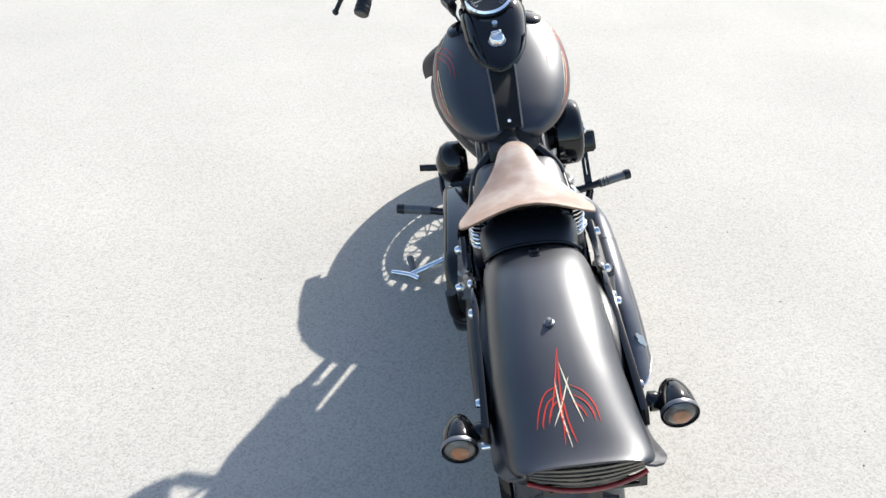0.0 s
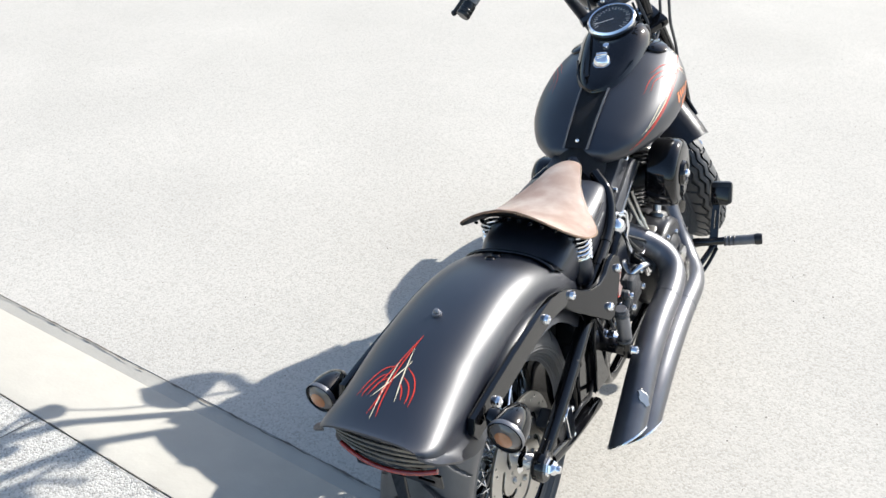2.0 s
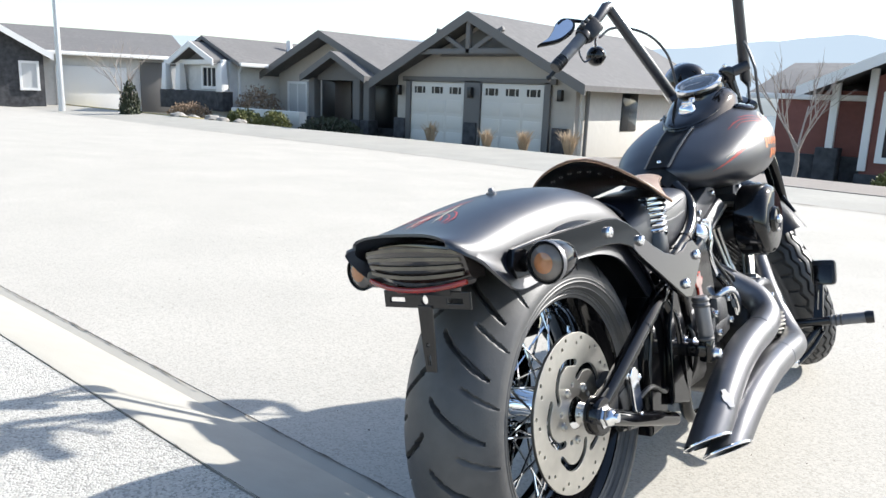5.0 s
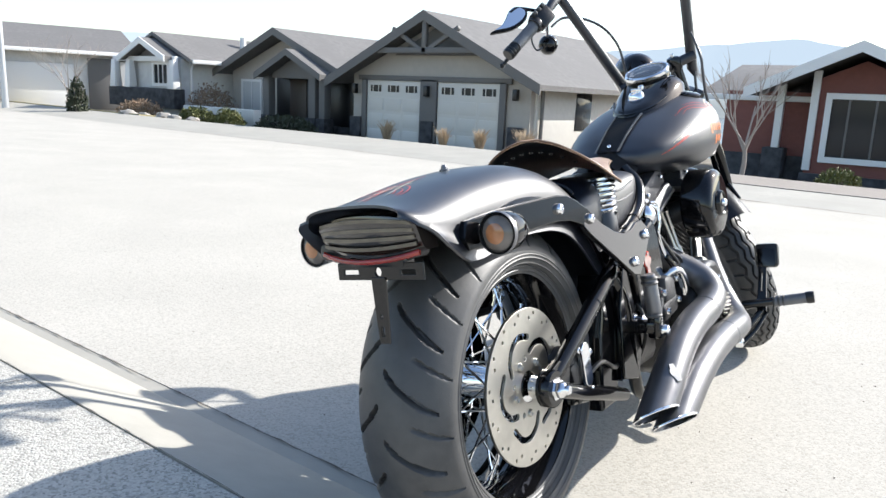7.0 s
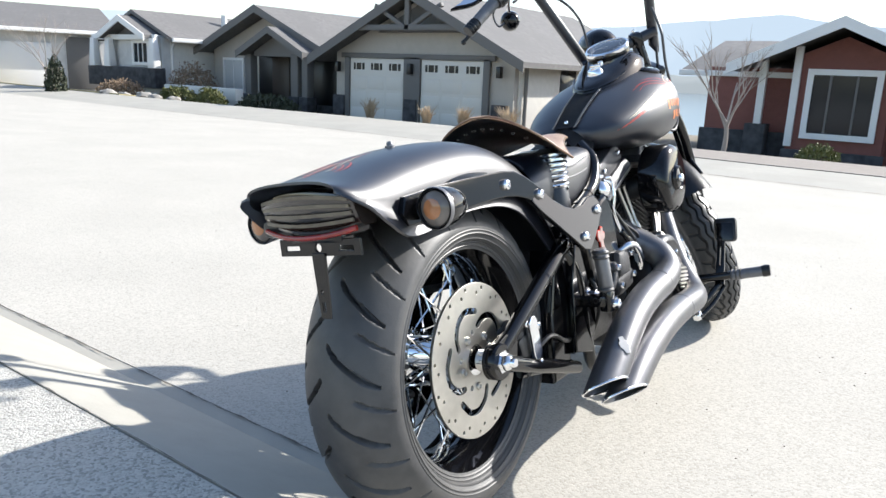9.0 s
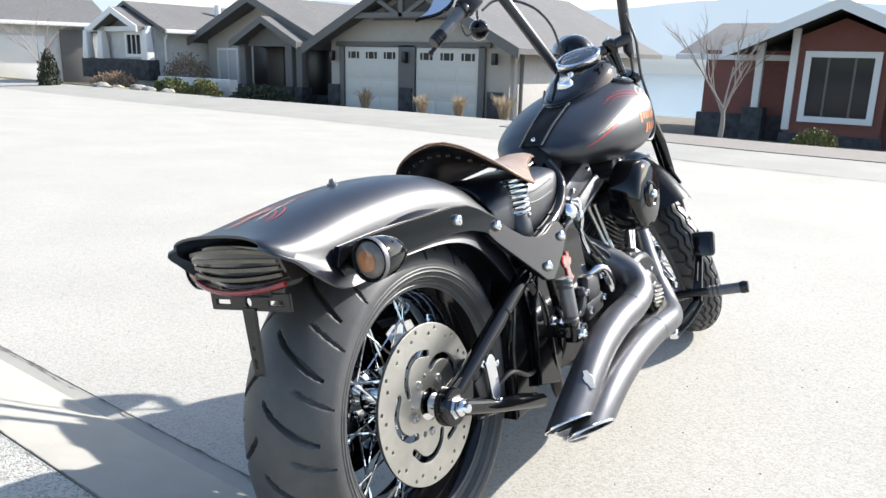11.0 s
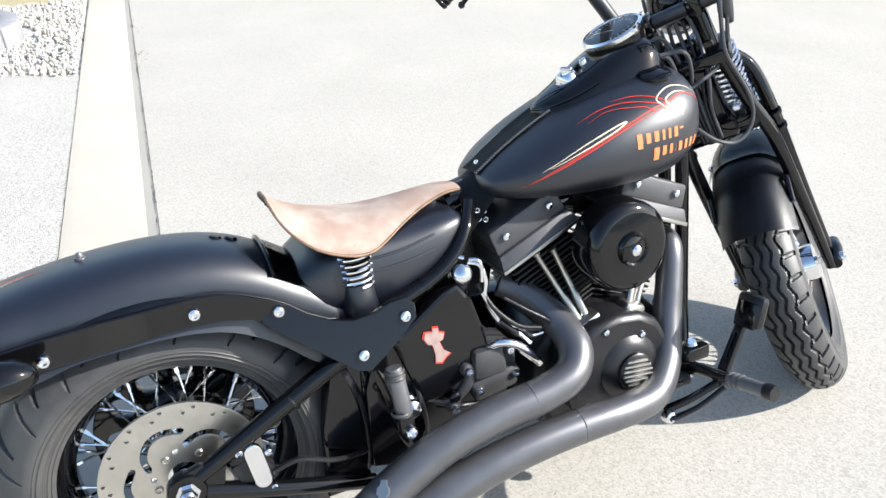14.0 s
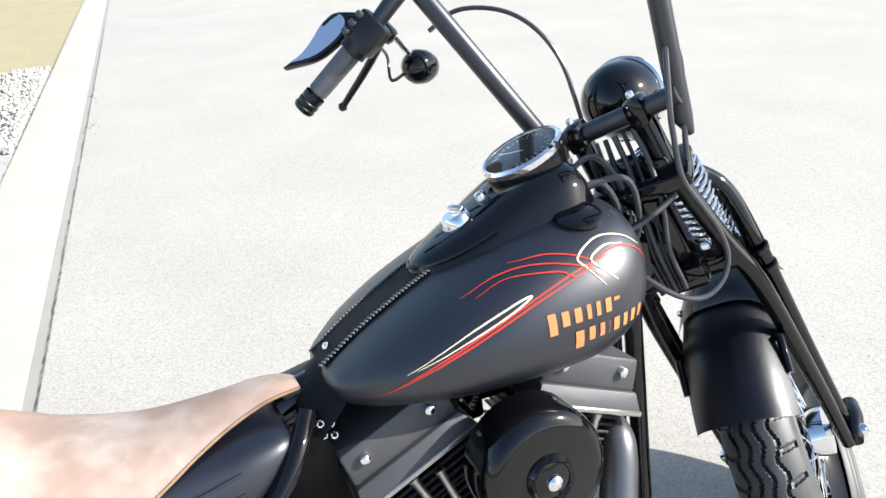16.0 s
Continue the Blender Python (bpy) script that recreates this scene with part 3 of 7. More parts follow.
for u in (-0.46, 2.69, 6.05):
    part("stone_pier", box((0.50, 0.2, 0.90), (u, -0.04, -0.45), 0.02), STONE, h, smooth=30)
    part("wall_lantern", box((0.16, 0.18, 0.34), (u, -0.16, 0.95), 0.03), DARK_PLASTIC, h, smooth=30)
garage_door(h, 0.0, 2.34, -0.85, 1.25, 0.02)
garage_door(h, 3.05, 5.41, -0.85, 1.25, 0.02)
# Paler than the front: the sun on this side is put into the colour.
part("sunlit_side_wall", box((0.06, 9.6, 2.6), (6.48, 5.1, 0.1), 0.005), CREAM, h, smooth=30)
part("side_window", box((0.05, 1.1, 1.2), (6.51, 3.4, 0.5), 0.01), PANE, h, smooth=30)
part("downspout", tube([(6.60, 0.5, -1.0), (6.60, 0.5, 1.25)], 0.06, 8), TRIM_DARK, h)
part("entry_wall", prism(-8.9, -1.86, 1.2, 9.0, -1.3, 1.44, 2.85), TAUPE, h, smooth=30)
part("entry_roof", gable_roof(-8.9, -1.86, 0.92, 9.4, 1.44, 2.95, over=0.5), SHINGLE, h, smooth=30)
part("fascia", fascia(-8.9, -1.86, 0.42, 1.44, 2.95, 0.5, 0.28), TRIM_DARK, h, smooth=30)
part("porch_roof", gable_roof(-5.35, -2.41, 0.1, 4.0, 1.39, 2.11, over=0.35), SHINGLE, h, smooth=30)
part("porch_gable", prism(-5.25, -2.5, 0.25, 3.0, 1.22, 1.39, 2.06), TRIM_DARK, h, smooth=30)
part("fascia", fascia(-5.35, -2.41, -0.25, 1.39, 2.11, 0.35, 0.24), TRIM_DARK, h, smooth=30)
for u, w in ((-5.55, 0.34), (-2.98, 0.36), (-2.45, 0.30)):
    part("porch_column", box((w, 0.34, 2.0), (u, 0.35, 0.3), 0.02), TRIM_DARK, h, smooth=30)
    part("column_base", box((w + 0.14, 0.5, 0.7), (u, 0.35, -0.55), 0.02), STONE, h, smooth=30)
part("front_door", box((0.95, 0.08, 2.0), (-4.75, 1.16, 0.2), 0.01), material("dark_stained_door", (0.06, 0.045, 0.035), 0.5, spread=0.3), h, smooth=30)
# Two dark sheets stand in for the shade inside the porch.
part("door_shade", box((1.9, 0.05, 2.2), (-5.1, 1.19, 0.2), 0.01), DARK_PLASTIC, h, smooth=30)
part("porch_shade", box((1.5, 0.05, 2.2), (-2.45, 1.19, 0.2), 0.01), DARK_PLASTIC, h, smooth=30)
window(h, -8.22, -6.92, -0.38, 1.14, 1.14, TRIM_WHITE, 1, 0.09, CURTAIN)
part("side_light", box((0.36, 0.07, 0.72), (-3.30, 1.13, 0.31), 0.01), CURTAIN, h, smooth=30)
part("stone_base", box((7.0, 0.12, 0.5), (-5.38, 1.15, -0.75), 0.02), STONE, h, smooth=30)

# the red house
h = house_root("red_house", (-3.03, 18.5, -0.16), "dark red board house with white trim and a stone base")
part("wall", prism(-0.03, 2.03, 0.05, 9.0, -1.2, 1.75, 2.2), BARN_RED, h, smooth=30)
part("wing_wall", box((2.3, 6.0, 2.7), (-1.05, 3.6, 0.12), 0.01), BARN_RED, h, smooth=30)
part("roof", gable_roof(-0.5, 2.5, 0.05, 9.0, 1.75, 2.42, over=0.9, thick=0.14), SHINGLE, h, smooth=30)
part("east_wall", prism(2.04, 7.0, 0.7, 9.0, -1.2, 1.9, 3.0), BARN_RED, h, smooth=30)
part("east_roof", gable_roof(2.3, 7.0, 0.7, 9.0, 2.15, 3.1, over=0.45, thick=0.14), SHINGLE, h, smooth=30)
part("fascia", fascia(-0.5, 2.5, -0.86, 1.75, 2.42, 0.9, 0.24, 0.06), TRIM_WHITE, h, smooth=30)
part("hip_roof", loft([[Vector(p) for p in ((-3.0, 0.6, 1.35), (1.5, 0.6, 1.35), (1.5, 8.0, 1.35), (-3.0, 8.0, 1.35))], [Vector(p) for p in ((-2.75, 3.6, 2.28), (1.5, 3.6, 2.28), (1.5, 4.2, 2.28), (-2.75, 4.2, 2.28))]]), SHINGLE, h, smooth=30)
part("gutter", box((3.0, 0.12, 0.14), (-1.5, 0.58, 1.3), 0.02), TRIM_WHITE, h, smooth=30)
part("corner_board", box((0.17, 0.12, 2.35), (0.02, 0.02, 0.80), 0.008), TRIM_WHITE, h, smooth=30)
part("porch_post", box((0.17, 0.17, 1.6), (-0.80, 0.30, 0.86), 0.008), TRIM_WHITE, h, smooth=30)
part("stone_pier", box((0.5, 0.5, 1.2), (-0.80, 0.30, -0.5), 0.02), STONE, h, smooth=30)
part("stone_base", box((2.2, 0.14, 0.75), (1.0, 0.0, -0.82), 0.02), STONE, h, smooth=30)
part("wing_stone", box((2.4, 0.14, 1.0), (-1.1, 0.58, -0.6), 0.02), STONE, h, smooth=30)
win = window(h, 0.27, 1.85, -0.16, 1.46, -0.01, TRIM_WHITE, 0, 0.13)
for u in (0.78, 1.34):
    part("mullion", box((0.05, 0.03, 1.36), (u, -0.02, 0.65), 0.004), TRIM_DARK, win, smooth=30)
part("chair_back", box((0.36, 0.03, 0.34), (0.65, 0.004, 0.08), 0.03), CURTAIN, win, smooth=30)

# the white-columned house and its long-roofed neighbour
h = house_root("grey_house", (-28.15, 16.67, 0.30), "pale grey bungalow with white tapered columns and dark stone base")
part("wall", prism(-1.42, 1.92, 0.3, 8.0, -1.5, 1.50, 2.1), PALE_GREY, h, smooth=30)
part("gable_roof", gable_roof(-1.42, 1.42, 0.0, 4.0, 1.54, 2.16, over=0.3), SHINGLE, h, smooth=30)
part("fascia", fascia(-1.42, 1.42, -0.3, 1.54, 2.16, 0.3, 0.24), TRIM_WHITE, h, smooth=30)
part("gable_shingles", prism(-1.1, 1.1, 0.24, 0.29, 1.52, 1.56, 2.05), TRIM_DARK, h, smooth=30)
part("beam", box((4.6, 0.16, 0.2), (-0.38, 0.10, 1.48), 0.01), TRIM_WHITE, h, smooth=30)
# The white of the sunlit flank is put into this wall's colour.
part("main_wall", box((4.2, 6.0, 2.7), (-0.14, 3.7, 0.1), 0.01), CREAM, h, smooth=30)
part("main_roof", gable_roof(-2.4, 2.1, 0.75, 5.2, 1.50, 2.44, over=0.4), SHINGLE, h, smooth=30)
part("gutter", box((0.12, 5.0, 0.16), (2.54, 2.9, 1.40), 0.02), TRIM_WHITE, h, smooth=30)
part("downspout", tube([(2.2, 0.7, 1.3), (2.02, 0.72, 1.1), (2.02, 0.72, -0.4)], 0.05, 8), TRIM_WHITE, h)
part("vent_pipe", tube([(0.9, 4.2, 2.0), (0.9, 4.2, 2.65)], 0.13, 10), TRIM_WHITE, h)
part("stone_base", box((4.9, 0.5, 0.8), (-0.45, 0.15, -0.10), 0.02), STONE, h, smooth=30)
for u in (-2.45, -1.3, 1.85):
    part("tapered_column", box((0.42, 0.34, 1.15), (u, 0.0, 0.86), 0.01, taper=0.65), TRIM_WHITE, h, smooth=30)
window(h, -0.05, 1.15, 0.38, 1.38, 0.27, TRIM_WHITE, 2, 0.12)
# The porch's inner shade, put in as a dark sheet.
part("porch_shade", box((1.0, 0.06, 1.1), (-1.9, 0.6, 0.85), 0.01), TRIM_DARK, h, smooth=30)

h = house_root("long_roof_house", (-34.9, 20.0), "low house with a long grey roof and a white garage", 72)
part("main_wall", prism(-16.0, 0.0, 0.6, 8.4, -1.3, 2.05, 3.2, "u"), PALE_GREY, h, smooth=30)
part("main_roof", gable_roof(-16.0, 0.0, 0.6, 8.4, 2.15, 3.35, "u", over=0.5), SHINGLE, h, smooth=30)
part("gutter", box((16.9, 0.12, 0.18), (-8.0, 0.06, 2.08), 0.02), TRIM_WHITE, h, smooth=30)
part("gable_wall", prism(-10.4, -6.4, -1.2, 3.0, -1.2, 2.0, 3.1), STONE, h, smooth=30)
part("gable_roof", gable_roof(-10.4, -6.4, -1.2, 3.0, 2.0, 3.15, over=0.4), SHINGLE, h, smooth=30)
part("fascia", fascia(-10.4, -6.4, -1.64, 2.0, 3.15, 0.4, 0.28), TRIM_WHITE, h, smooth=30)
window(h, -7.4, -6.6, 0.3, 1.6, -1.24, TRIM_WHITE, 0, 0.1, CURTAIN)
window(h, -9.9, -9.0, 0.3, 1.6, -1.24, TRIM_WHITE, 0, 0.1, CURTAIN)
part("garage_door", box((3.2, 0.1, 2.3), (-4.2, 0.56, 0.35), 0.02), TRIM_WHITE, h, smooth=30)
# A dark sheet in place of the shade beside the garage.
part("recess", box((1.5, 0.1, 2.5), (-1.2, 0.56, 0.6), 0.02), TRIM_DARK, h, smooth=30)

# ---- planting across the street ----
LEAF_GREEN = material("evergreen_leaf", (0.115, 0.125, 0.035), 0.7, spread=0.4, grain=3.0, second=(0.16, 0.15, 0.05))
LEAF_DARK = material("dark_juniper", (0.045, 0.055, 0.028), 0.75, spread=0.4, grain=3.0)
LEAF_BROWN = material("dry_brown_leaf", (0.30, 0.21, 0.14), 0.85, spread=0.4, grain=3.0)
DRY_GRASS = material("dry_grass", (0.52, 0.40, 0.27), 0.9, spread=0.3, grain=4.0)
ROCK = material("pale_boulder", (0.36, 0.335, 0.30), 0.9, spread=0.3, grain=3.0, bump=0.6, bump_scale=9)


def leaf_bush(name, at, size, count, leaf, mat, label, seed):
    """A low shrub of many small leaves over a few stems."""
    r = random.Random(seed)
    root = new(name)
    root.matrix_basis = Matrix.Translation(at)
    tagged(root, label, "shrub")
    stems = bmesh.new()
    for k in range(7):
        a = k * 0.9
        tube([(0, 0, -0.05), (math.cos(a) * size[0] * 0.3, math.sin(a) * size[1] * 0.3, size[2] * 0.75)], [0.02, 0.006], 5, bm=stems)
    part("stems", stems, TWIG, root)
    verts, faces = [], []
    for _ in range(count):
        a, b, k = r.uniform(0, 6.283), math.acos(r.uniform(-0.15, 1)), r.uniform(0.55, 1.0) ** 0.5 * r.uniform(0.82, 1.08)
        c = Vector((math.cos(a) * math.sin(b) * size[0] / 2, math.sin(a) * math.sin(b) * size[1] / 2, math.cos(b) * size[2] * 0.95 + 0.03)) * k
        c.z = max(c.z, 0.02)
        e = Euler((r.uniform(0, 6), r.uniform(0, 6), r.uniform(0, 6))).to_matrix()
        n = len(verts)
        for p in ((-0.5, 0, 0), (0, -0.28, 0.05), (0.5, 0, 0), (0, 0.28, 0.05)):
            verts.append(c + e @ (Vector(p) * leaf * r.uniform(0.7, 1.4)))
        faces.append((n, n + 1, n + 2, n + 3))
    me = bpy.data.meshes.new("foliage")
    me.from_pydata(verts, [], faces)
    part("foliage", me, mat, root, smooth=0)
    return root


def grass_tuft(at, size, seed, name="grass_tuft", label="tuft of dry straw-coloured ornamental grass"):
    r = random.Random(seed)
    bm = bmesh.new()
    for _ in range(110):
        a, k = r.uniform(0, 6.283), r.uniform(0.1, 1)
        tipp = Vector((math.cos(a) * size * 0.6 * k, math.sin(a) * size * 0.6 * k, size * r.uniform(0.6, 1.1)))
        tube([(math.cos(a) * 0.06, math.sin(a) * 0.06, -0.03), tipp * 0.6 + Vector((0, 0, size * 0.15)), tipp], [0.012, 0.009, 0.003], 3, bm=bm)
    ob = part(name, bm, DRY_GRASS, smooth=0)
    ob.matrix_basis = Matrix.Translation(at)
    return tagged(ob, label, "grass", "dry grass tufts before the garages")


def on_land(x, y, up=0.0):
    return (x, y, land_height(x, y) + up)


for k, (x, y, s) in enumerate(((-13.6, 15.2, 0.6), (-10.4, 15.3, 0.55), (-9.2, 15.6, 0.65), (-11.4, 15.0, 0.5))):
    grass_tuft(on_land(x, y), s, 20 + k)
leaf_bush("evergreen_shrub", on_land(-22.35, 14.94), (2.0, 1.0, 0.55), 1500, 0.11, LEAF_GREEN, "low rounded evergreen shrub at the driveway's edge", 1)
leaf_bush("evergreen_shrub", on_land(-20.83, 15.17), (1.3, 1.0, 0.6), 1200, 0.11, LEAF_GREEN, "small yellow-green shrub beside the retaining wall", 2)
leaf_bush("juniper_shrub", on_land(-18.49, 15.64), (3.0, 1.3, 0.55), 1500, 0.12, LEAF_DARK, "spreading dark juniper before the taupe house", 3)
leaf_bush("hedge_shrub", on_land(-25.51, 14.7), (3.0, 1.2, 0.65), 1700, 0.11, LEAF_BROWN, "brown winter hedge before the pale grey house", 4)
leaf_bush("brown_shrub", on_land(-24.7, 17.3), (2.4, 2.0, 1.7), 2600, 0.10, LEAF_BROWN, "rounded leafless brown shrub beside the taupe house", 5)
leaf_bush("clipped_shrub", on_land(-1.40, 12.75), (0.72, 0.6, 0.34), 1300, 0.06, LEAF_GREEN, "small clipped yellow-green shrub before the red house", 6)
leaf_bush("conifer", on_land(-26.44, 12.77), (0.8, 0.8, 1.6), 1500, 0.13, LEAF_DARK, "narrow dark conifer beside a bare young tree", 7)
bare_tree("street_tree", on_land(-26.91, 12.71), 3.6, 8, TWIG, "thin bare young tree before the long-roofed house", thick=0.04, fork=0.3)
bare_tree("bare_tree", on_land(-3.32, 14.1, 0.0), 2.9, 15, TWIG, "bare multi-stemmed tree before the red house", thick=0.052, fork=0.22, spread=0.55, depth=4)
for k, (x, y, s) in enumerate(((-24.69, 13.01, 0.46), (-23.99, 13.3, 0.28), (-22.58, 13.77, 0.31), (-21.76, 13.65, 0.24), (-23.4, 13.53, 0.22), (-21.06, 13.88, 0.22), (-27.96, 12.83, 0.28))):
    bm = bmesh.new()
    bmesh.ops.create_icosphere(bm, subdivisions=3, radius=s)
    for v in bm.verts:
        v.co *= 1 + 0.35 * noise.noise(v.co * 1.7 / s + Vector((k * 7, 0, 0)))
        v.co.z *= 0.6
    ob = part("boulder", bm, ROCK, smooth=35)
    ob.matrix_basis = Matrix.Translation(on_land(x, y, s * 0.2))
    tagged(ob, "pale landscaping boulder in the front garden", "rock", "garden boulders")
wall = part("retaining_wall", box((4.2, 0.35, 0.75), (0, 0, 0), 0.03), CREAM, smooth=30)
wall.matrix_basis = Matrix.Translation(on_land(-22.7, 16.22, 0.28))
tagged(wall, "low pale concrete retaining wall between two gardens", "wall")
strip(lambda x: [(far_edge(x) + PAVE + 0.01, road_z(far_edge(x)) + 0.14), (far_edge(x) + PAVE + 1.5, road_z(far_edge(x)) + 0.02)], DRY_LAWN, "lawn_far", "strip of yellow-green lawn behind the pavement", 0.5, "lawn", [-39, -35, -30, -26, -23])
lamp = new("street_lamp")
lamp.matrix_basis = Matrix.Translation(on_land(-30.65, 12.08))
tagged(lamp, "tall pale metal street lamp at the pavement", "street lamp")
LAMP_METAL = material("galvanised_metal", (0.55, 0.56, 0.57), 0.45, 0.6, spread=0.1)
part("pole", tube([(0, 0, -0.1), (0, 0, 1.3), (0, 0, 7.5)], [0.14, 0.12, 0.07], 12), LAMP_METAL, lamp)
part("arm", tube([(0, 0, 7.4), (0.1, -0.6, 7.8), (0.15, -1.8, 7.95)], [0.06, 0.05, 0.045], 8, 5), LAMP_METAL, lamp)
part("lamp_head", box((0.25, 0.7, 0.14), (0.16, -2.1, 7.95), 0.05), LAMP_METAL, lamp)

# ---- lake and far hills ----
WATER = material("lake_water", (0.10, 0.16, 0.20), 0.12, bump=0.25, bump_scale=0.5)
bm = bmesh.new()
loft([[Vector((x, y, z)) for y, z in ((215, -27.0), (3900, -27.0), (3900, -27.5), (215, -27.5))] for x in (-4200, 0, 4200)], bm=bm)
tagged(part("lake", bm, WATER, smooth=0), "blue lake below the houses", "lake", kind="structure")


# The haze of distance is put into the colour, as a faint glow.
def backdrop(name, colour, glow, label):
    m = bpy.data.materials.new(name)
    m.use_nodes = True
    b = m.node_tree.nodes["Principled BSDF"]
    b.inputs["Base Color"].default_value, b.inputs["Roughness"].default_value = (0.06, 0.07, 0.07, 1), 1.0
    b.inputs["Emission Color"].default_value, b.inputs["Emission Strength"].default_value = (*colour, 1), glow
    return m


def hill_range(name, dist, base, tops, mat, seed, label):
    """A far ridge round the view: tops are pairs of bearing and elevation in degrees."""
    bm = bmesh.new()
    rows = []
    bearings, heights = zip(*tops)
    n = 260
    for i in range(n):
        az = bearings[0] + (bearings[-1] - bearings[0]) * i / (n - 1)
        el = np.interp(az, bearings, heights) + 0.22 * noise.noise(Vector((az * 0.25, seed, 0))) + 0.07 * noise.noise(Vector((az * 1.3, seed, 5)))
        d = dist * (1 + 0.06 * noise.noise(Vector((az * 0.1, seed, 9))))
        s, c = math.sin(radians(az)), math.cos(radians(az))
        top = Vector((s * d, c * d, d * math.tan(radians(el))))
        foot = Vector((s * d * 0.93, c * d * 0.93, base))
        rows.append([bm.verts.new(foot), bm.verts.new(foot.lerp(top, 0.5) + Vector((0, 0, 8 * noise.noise(Vector((az, seed, 3)))))), bm.verts.new(top), bm.verts.new(Vector((s * d * 1.08, c * d * 1.08, base)))])
    for a, b in zip(rows, rows[1:]):
        for k in range(3):
            bm.faces.new((a[k], b[k], b[k + 1], a[k + 1]))
    return tagged(part(name, bm, mat, smooth=60), label, "hills", kind="structure")


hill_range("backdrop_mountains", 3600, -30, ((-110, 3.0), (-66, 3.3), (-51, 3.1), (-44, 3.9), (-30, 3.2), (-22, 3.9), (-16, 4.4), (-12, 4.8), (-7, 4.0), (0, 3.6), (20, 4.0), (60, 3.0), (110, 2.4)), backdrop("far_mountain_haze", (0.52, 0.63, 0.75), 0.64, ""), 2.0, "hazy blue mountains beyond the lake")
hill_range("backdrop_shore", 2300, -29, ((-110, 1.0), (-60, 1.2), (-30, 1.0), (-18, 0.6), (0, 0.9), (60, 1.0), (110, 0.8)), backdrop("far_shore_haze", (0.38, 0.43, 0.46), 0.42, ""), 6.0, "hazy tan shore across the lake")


# ---- the motorcycle ----
LEAN = 10.5
bike = new("motorcycle")
bike.matrix_basis = pose(0.002, 0, 0, 0, -LEAN, 1.35) @ Matrix.Diagonal((1, 1, 1.017, 1))
tagged(bike, "satin black custom motorcycle leaning on its side stand", "motorcycle")
AXLE = Vector((0, 0, 0.318))
from mathutils.bvhtree import BVHTree


def add(name, shape, mat, parent=None, label="", m=None, smooth=40):
    return part(name, shape, mat, parent or bike, label, m, smooth)


def tyre_mesh(name, outer, width, rim, groove, n_round, n_across):
    """A tyre with its tread cut into it: groove(s, u) gives the depth at s metres round and u across, from -1 to 1."""
    half = width / 2
    verts, faces = [], []
    across = np.linspace(-1, 1, n_across)
    prof = []
    for u in across:
        x = half * u
        fall = 0.064 * (0.75 * abs(u) ** 2.0 + 0.25 * abs(u) ** 4.0) * (width / 0.2)
        prof.append((outer - fall, x * (1 - 0.02 * abs(u) ** 6), u))
    side = [(rim + 0.75 * (prof[0][0] - rim), half * 1.0), (rim + 0.45 * (prof[0][0] - rim), half * 0.99), (rim + 0.2 * (prof[0][0] - rim), half * 0.93), (rim + 0.06 * (prof[0][0] - rim), half * 0.84), (rim - 0.012, half * 0.78)]
    # fine raised rings moulded round the sidewall
    radii = np.linspace(side[0][0], side[-1][0], 26)
    xs_ = np.interp(radii[::-1], [p[0] for p in side[::-1]], [p[1] for p in side[::-1]])[::-1]
    side = [(r, x + (0.0016 if k in (3, 7, 13, 15, 17, 21) else 0.0)) for k, (r, x) in enumerate(zip(radii, xs_))]
    full = [(r, -x, None) for r, x in side[::-1]] + prof + [(r, x, None) for r, x in side]
    cols = len(full)
    for k in range(n_round):
        a = 2 * math.pi * k / n_round
        c, s = math.cos(a), math.sin(a)
        for r, x, u in full:
            if u is not None:
                r -= groove(a * outer, u)
            verts.append((x, r * c, r * s))
    for k in range(n_round):
        b0, b1 = k * cols, ((k + 1) % n_round) * cols
        for j in range(cols - 1):
            faces.append((b0 + j, b1 + j, b1 + j + 1, b0 + j + 1))
    me = bpy.data.meshes.new(name)
    me.from_pydata(verts, [], faces)
    return me


REAR_R = 0.324
PITCH_R = 2 * math.pi * REAR_R / 18


def rear_groove(s, u):
    best = 0.0
    for sign, shift in ((1, 0.0), (-1, 0.5)):
        v = u * sign
        if 0.04 < v < 0.86:
            f = 0.085 * (v - 0.04) ** 0.75
            d = (s - f - shift * PITCH_R) % PITCH_R
            d = min(d, PITCH_R - d)
            w = 0.0052 * min(1.0, (0.90 - v) * 6, (v - 0.02) * 12)
            if d < w:
                best = 0.012
        if 0.5 < v < 0.97:
            f = 0.075 * (v - 0.04) ** 0.75
            d = (s - f - (shift + 0.45) * PITCH_R) % PITCH_R
            d = min(d, PITCH_R - d)
            if d < 0.0036 * min(1.0, (1.0 - v) * 9, (v - 0.48) * 12):
                best = 0.006
    return best


FRONT_R = 0.320
PITCH_F = 2 * math.pi * FRONT_R / 36


def front_groove(s, u):
    for c in (-0.52, -0.17, 0.17, 0.52):
        k = (s / PITCH_F) % 1.0
        zig = 0.085 * (abs(2 * k - 1) * 2 - 1)
        if abs(u - c - zig) < 0.042:
            return 0.010
    v = abs(u)
    if 0.58 < v < 0.97:
        k = ((s + 0.02 * v) / PITCH_F) % 1.0
        if abs(k - 0.5) < 0.09:
            return 0.008
    return 0.0


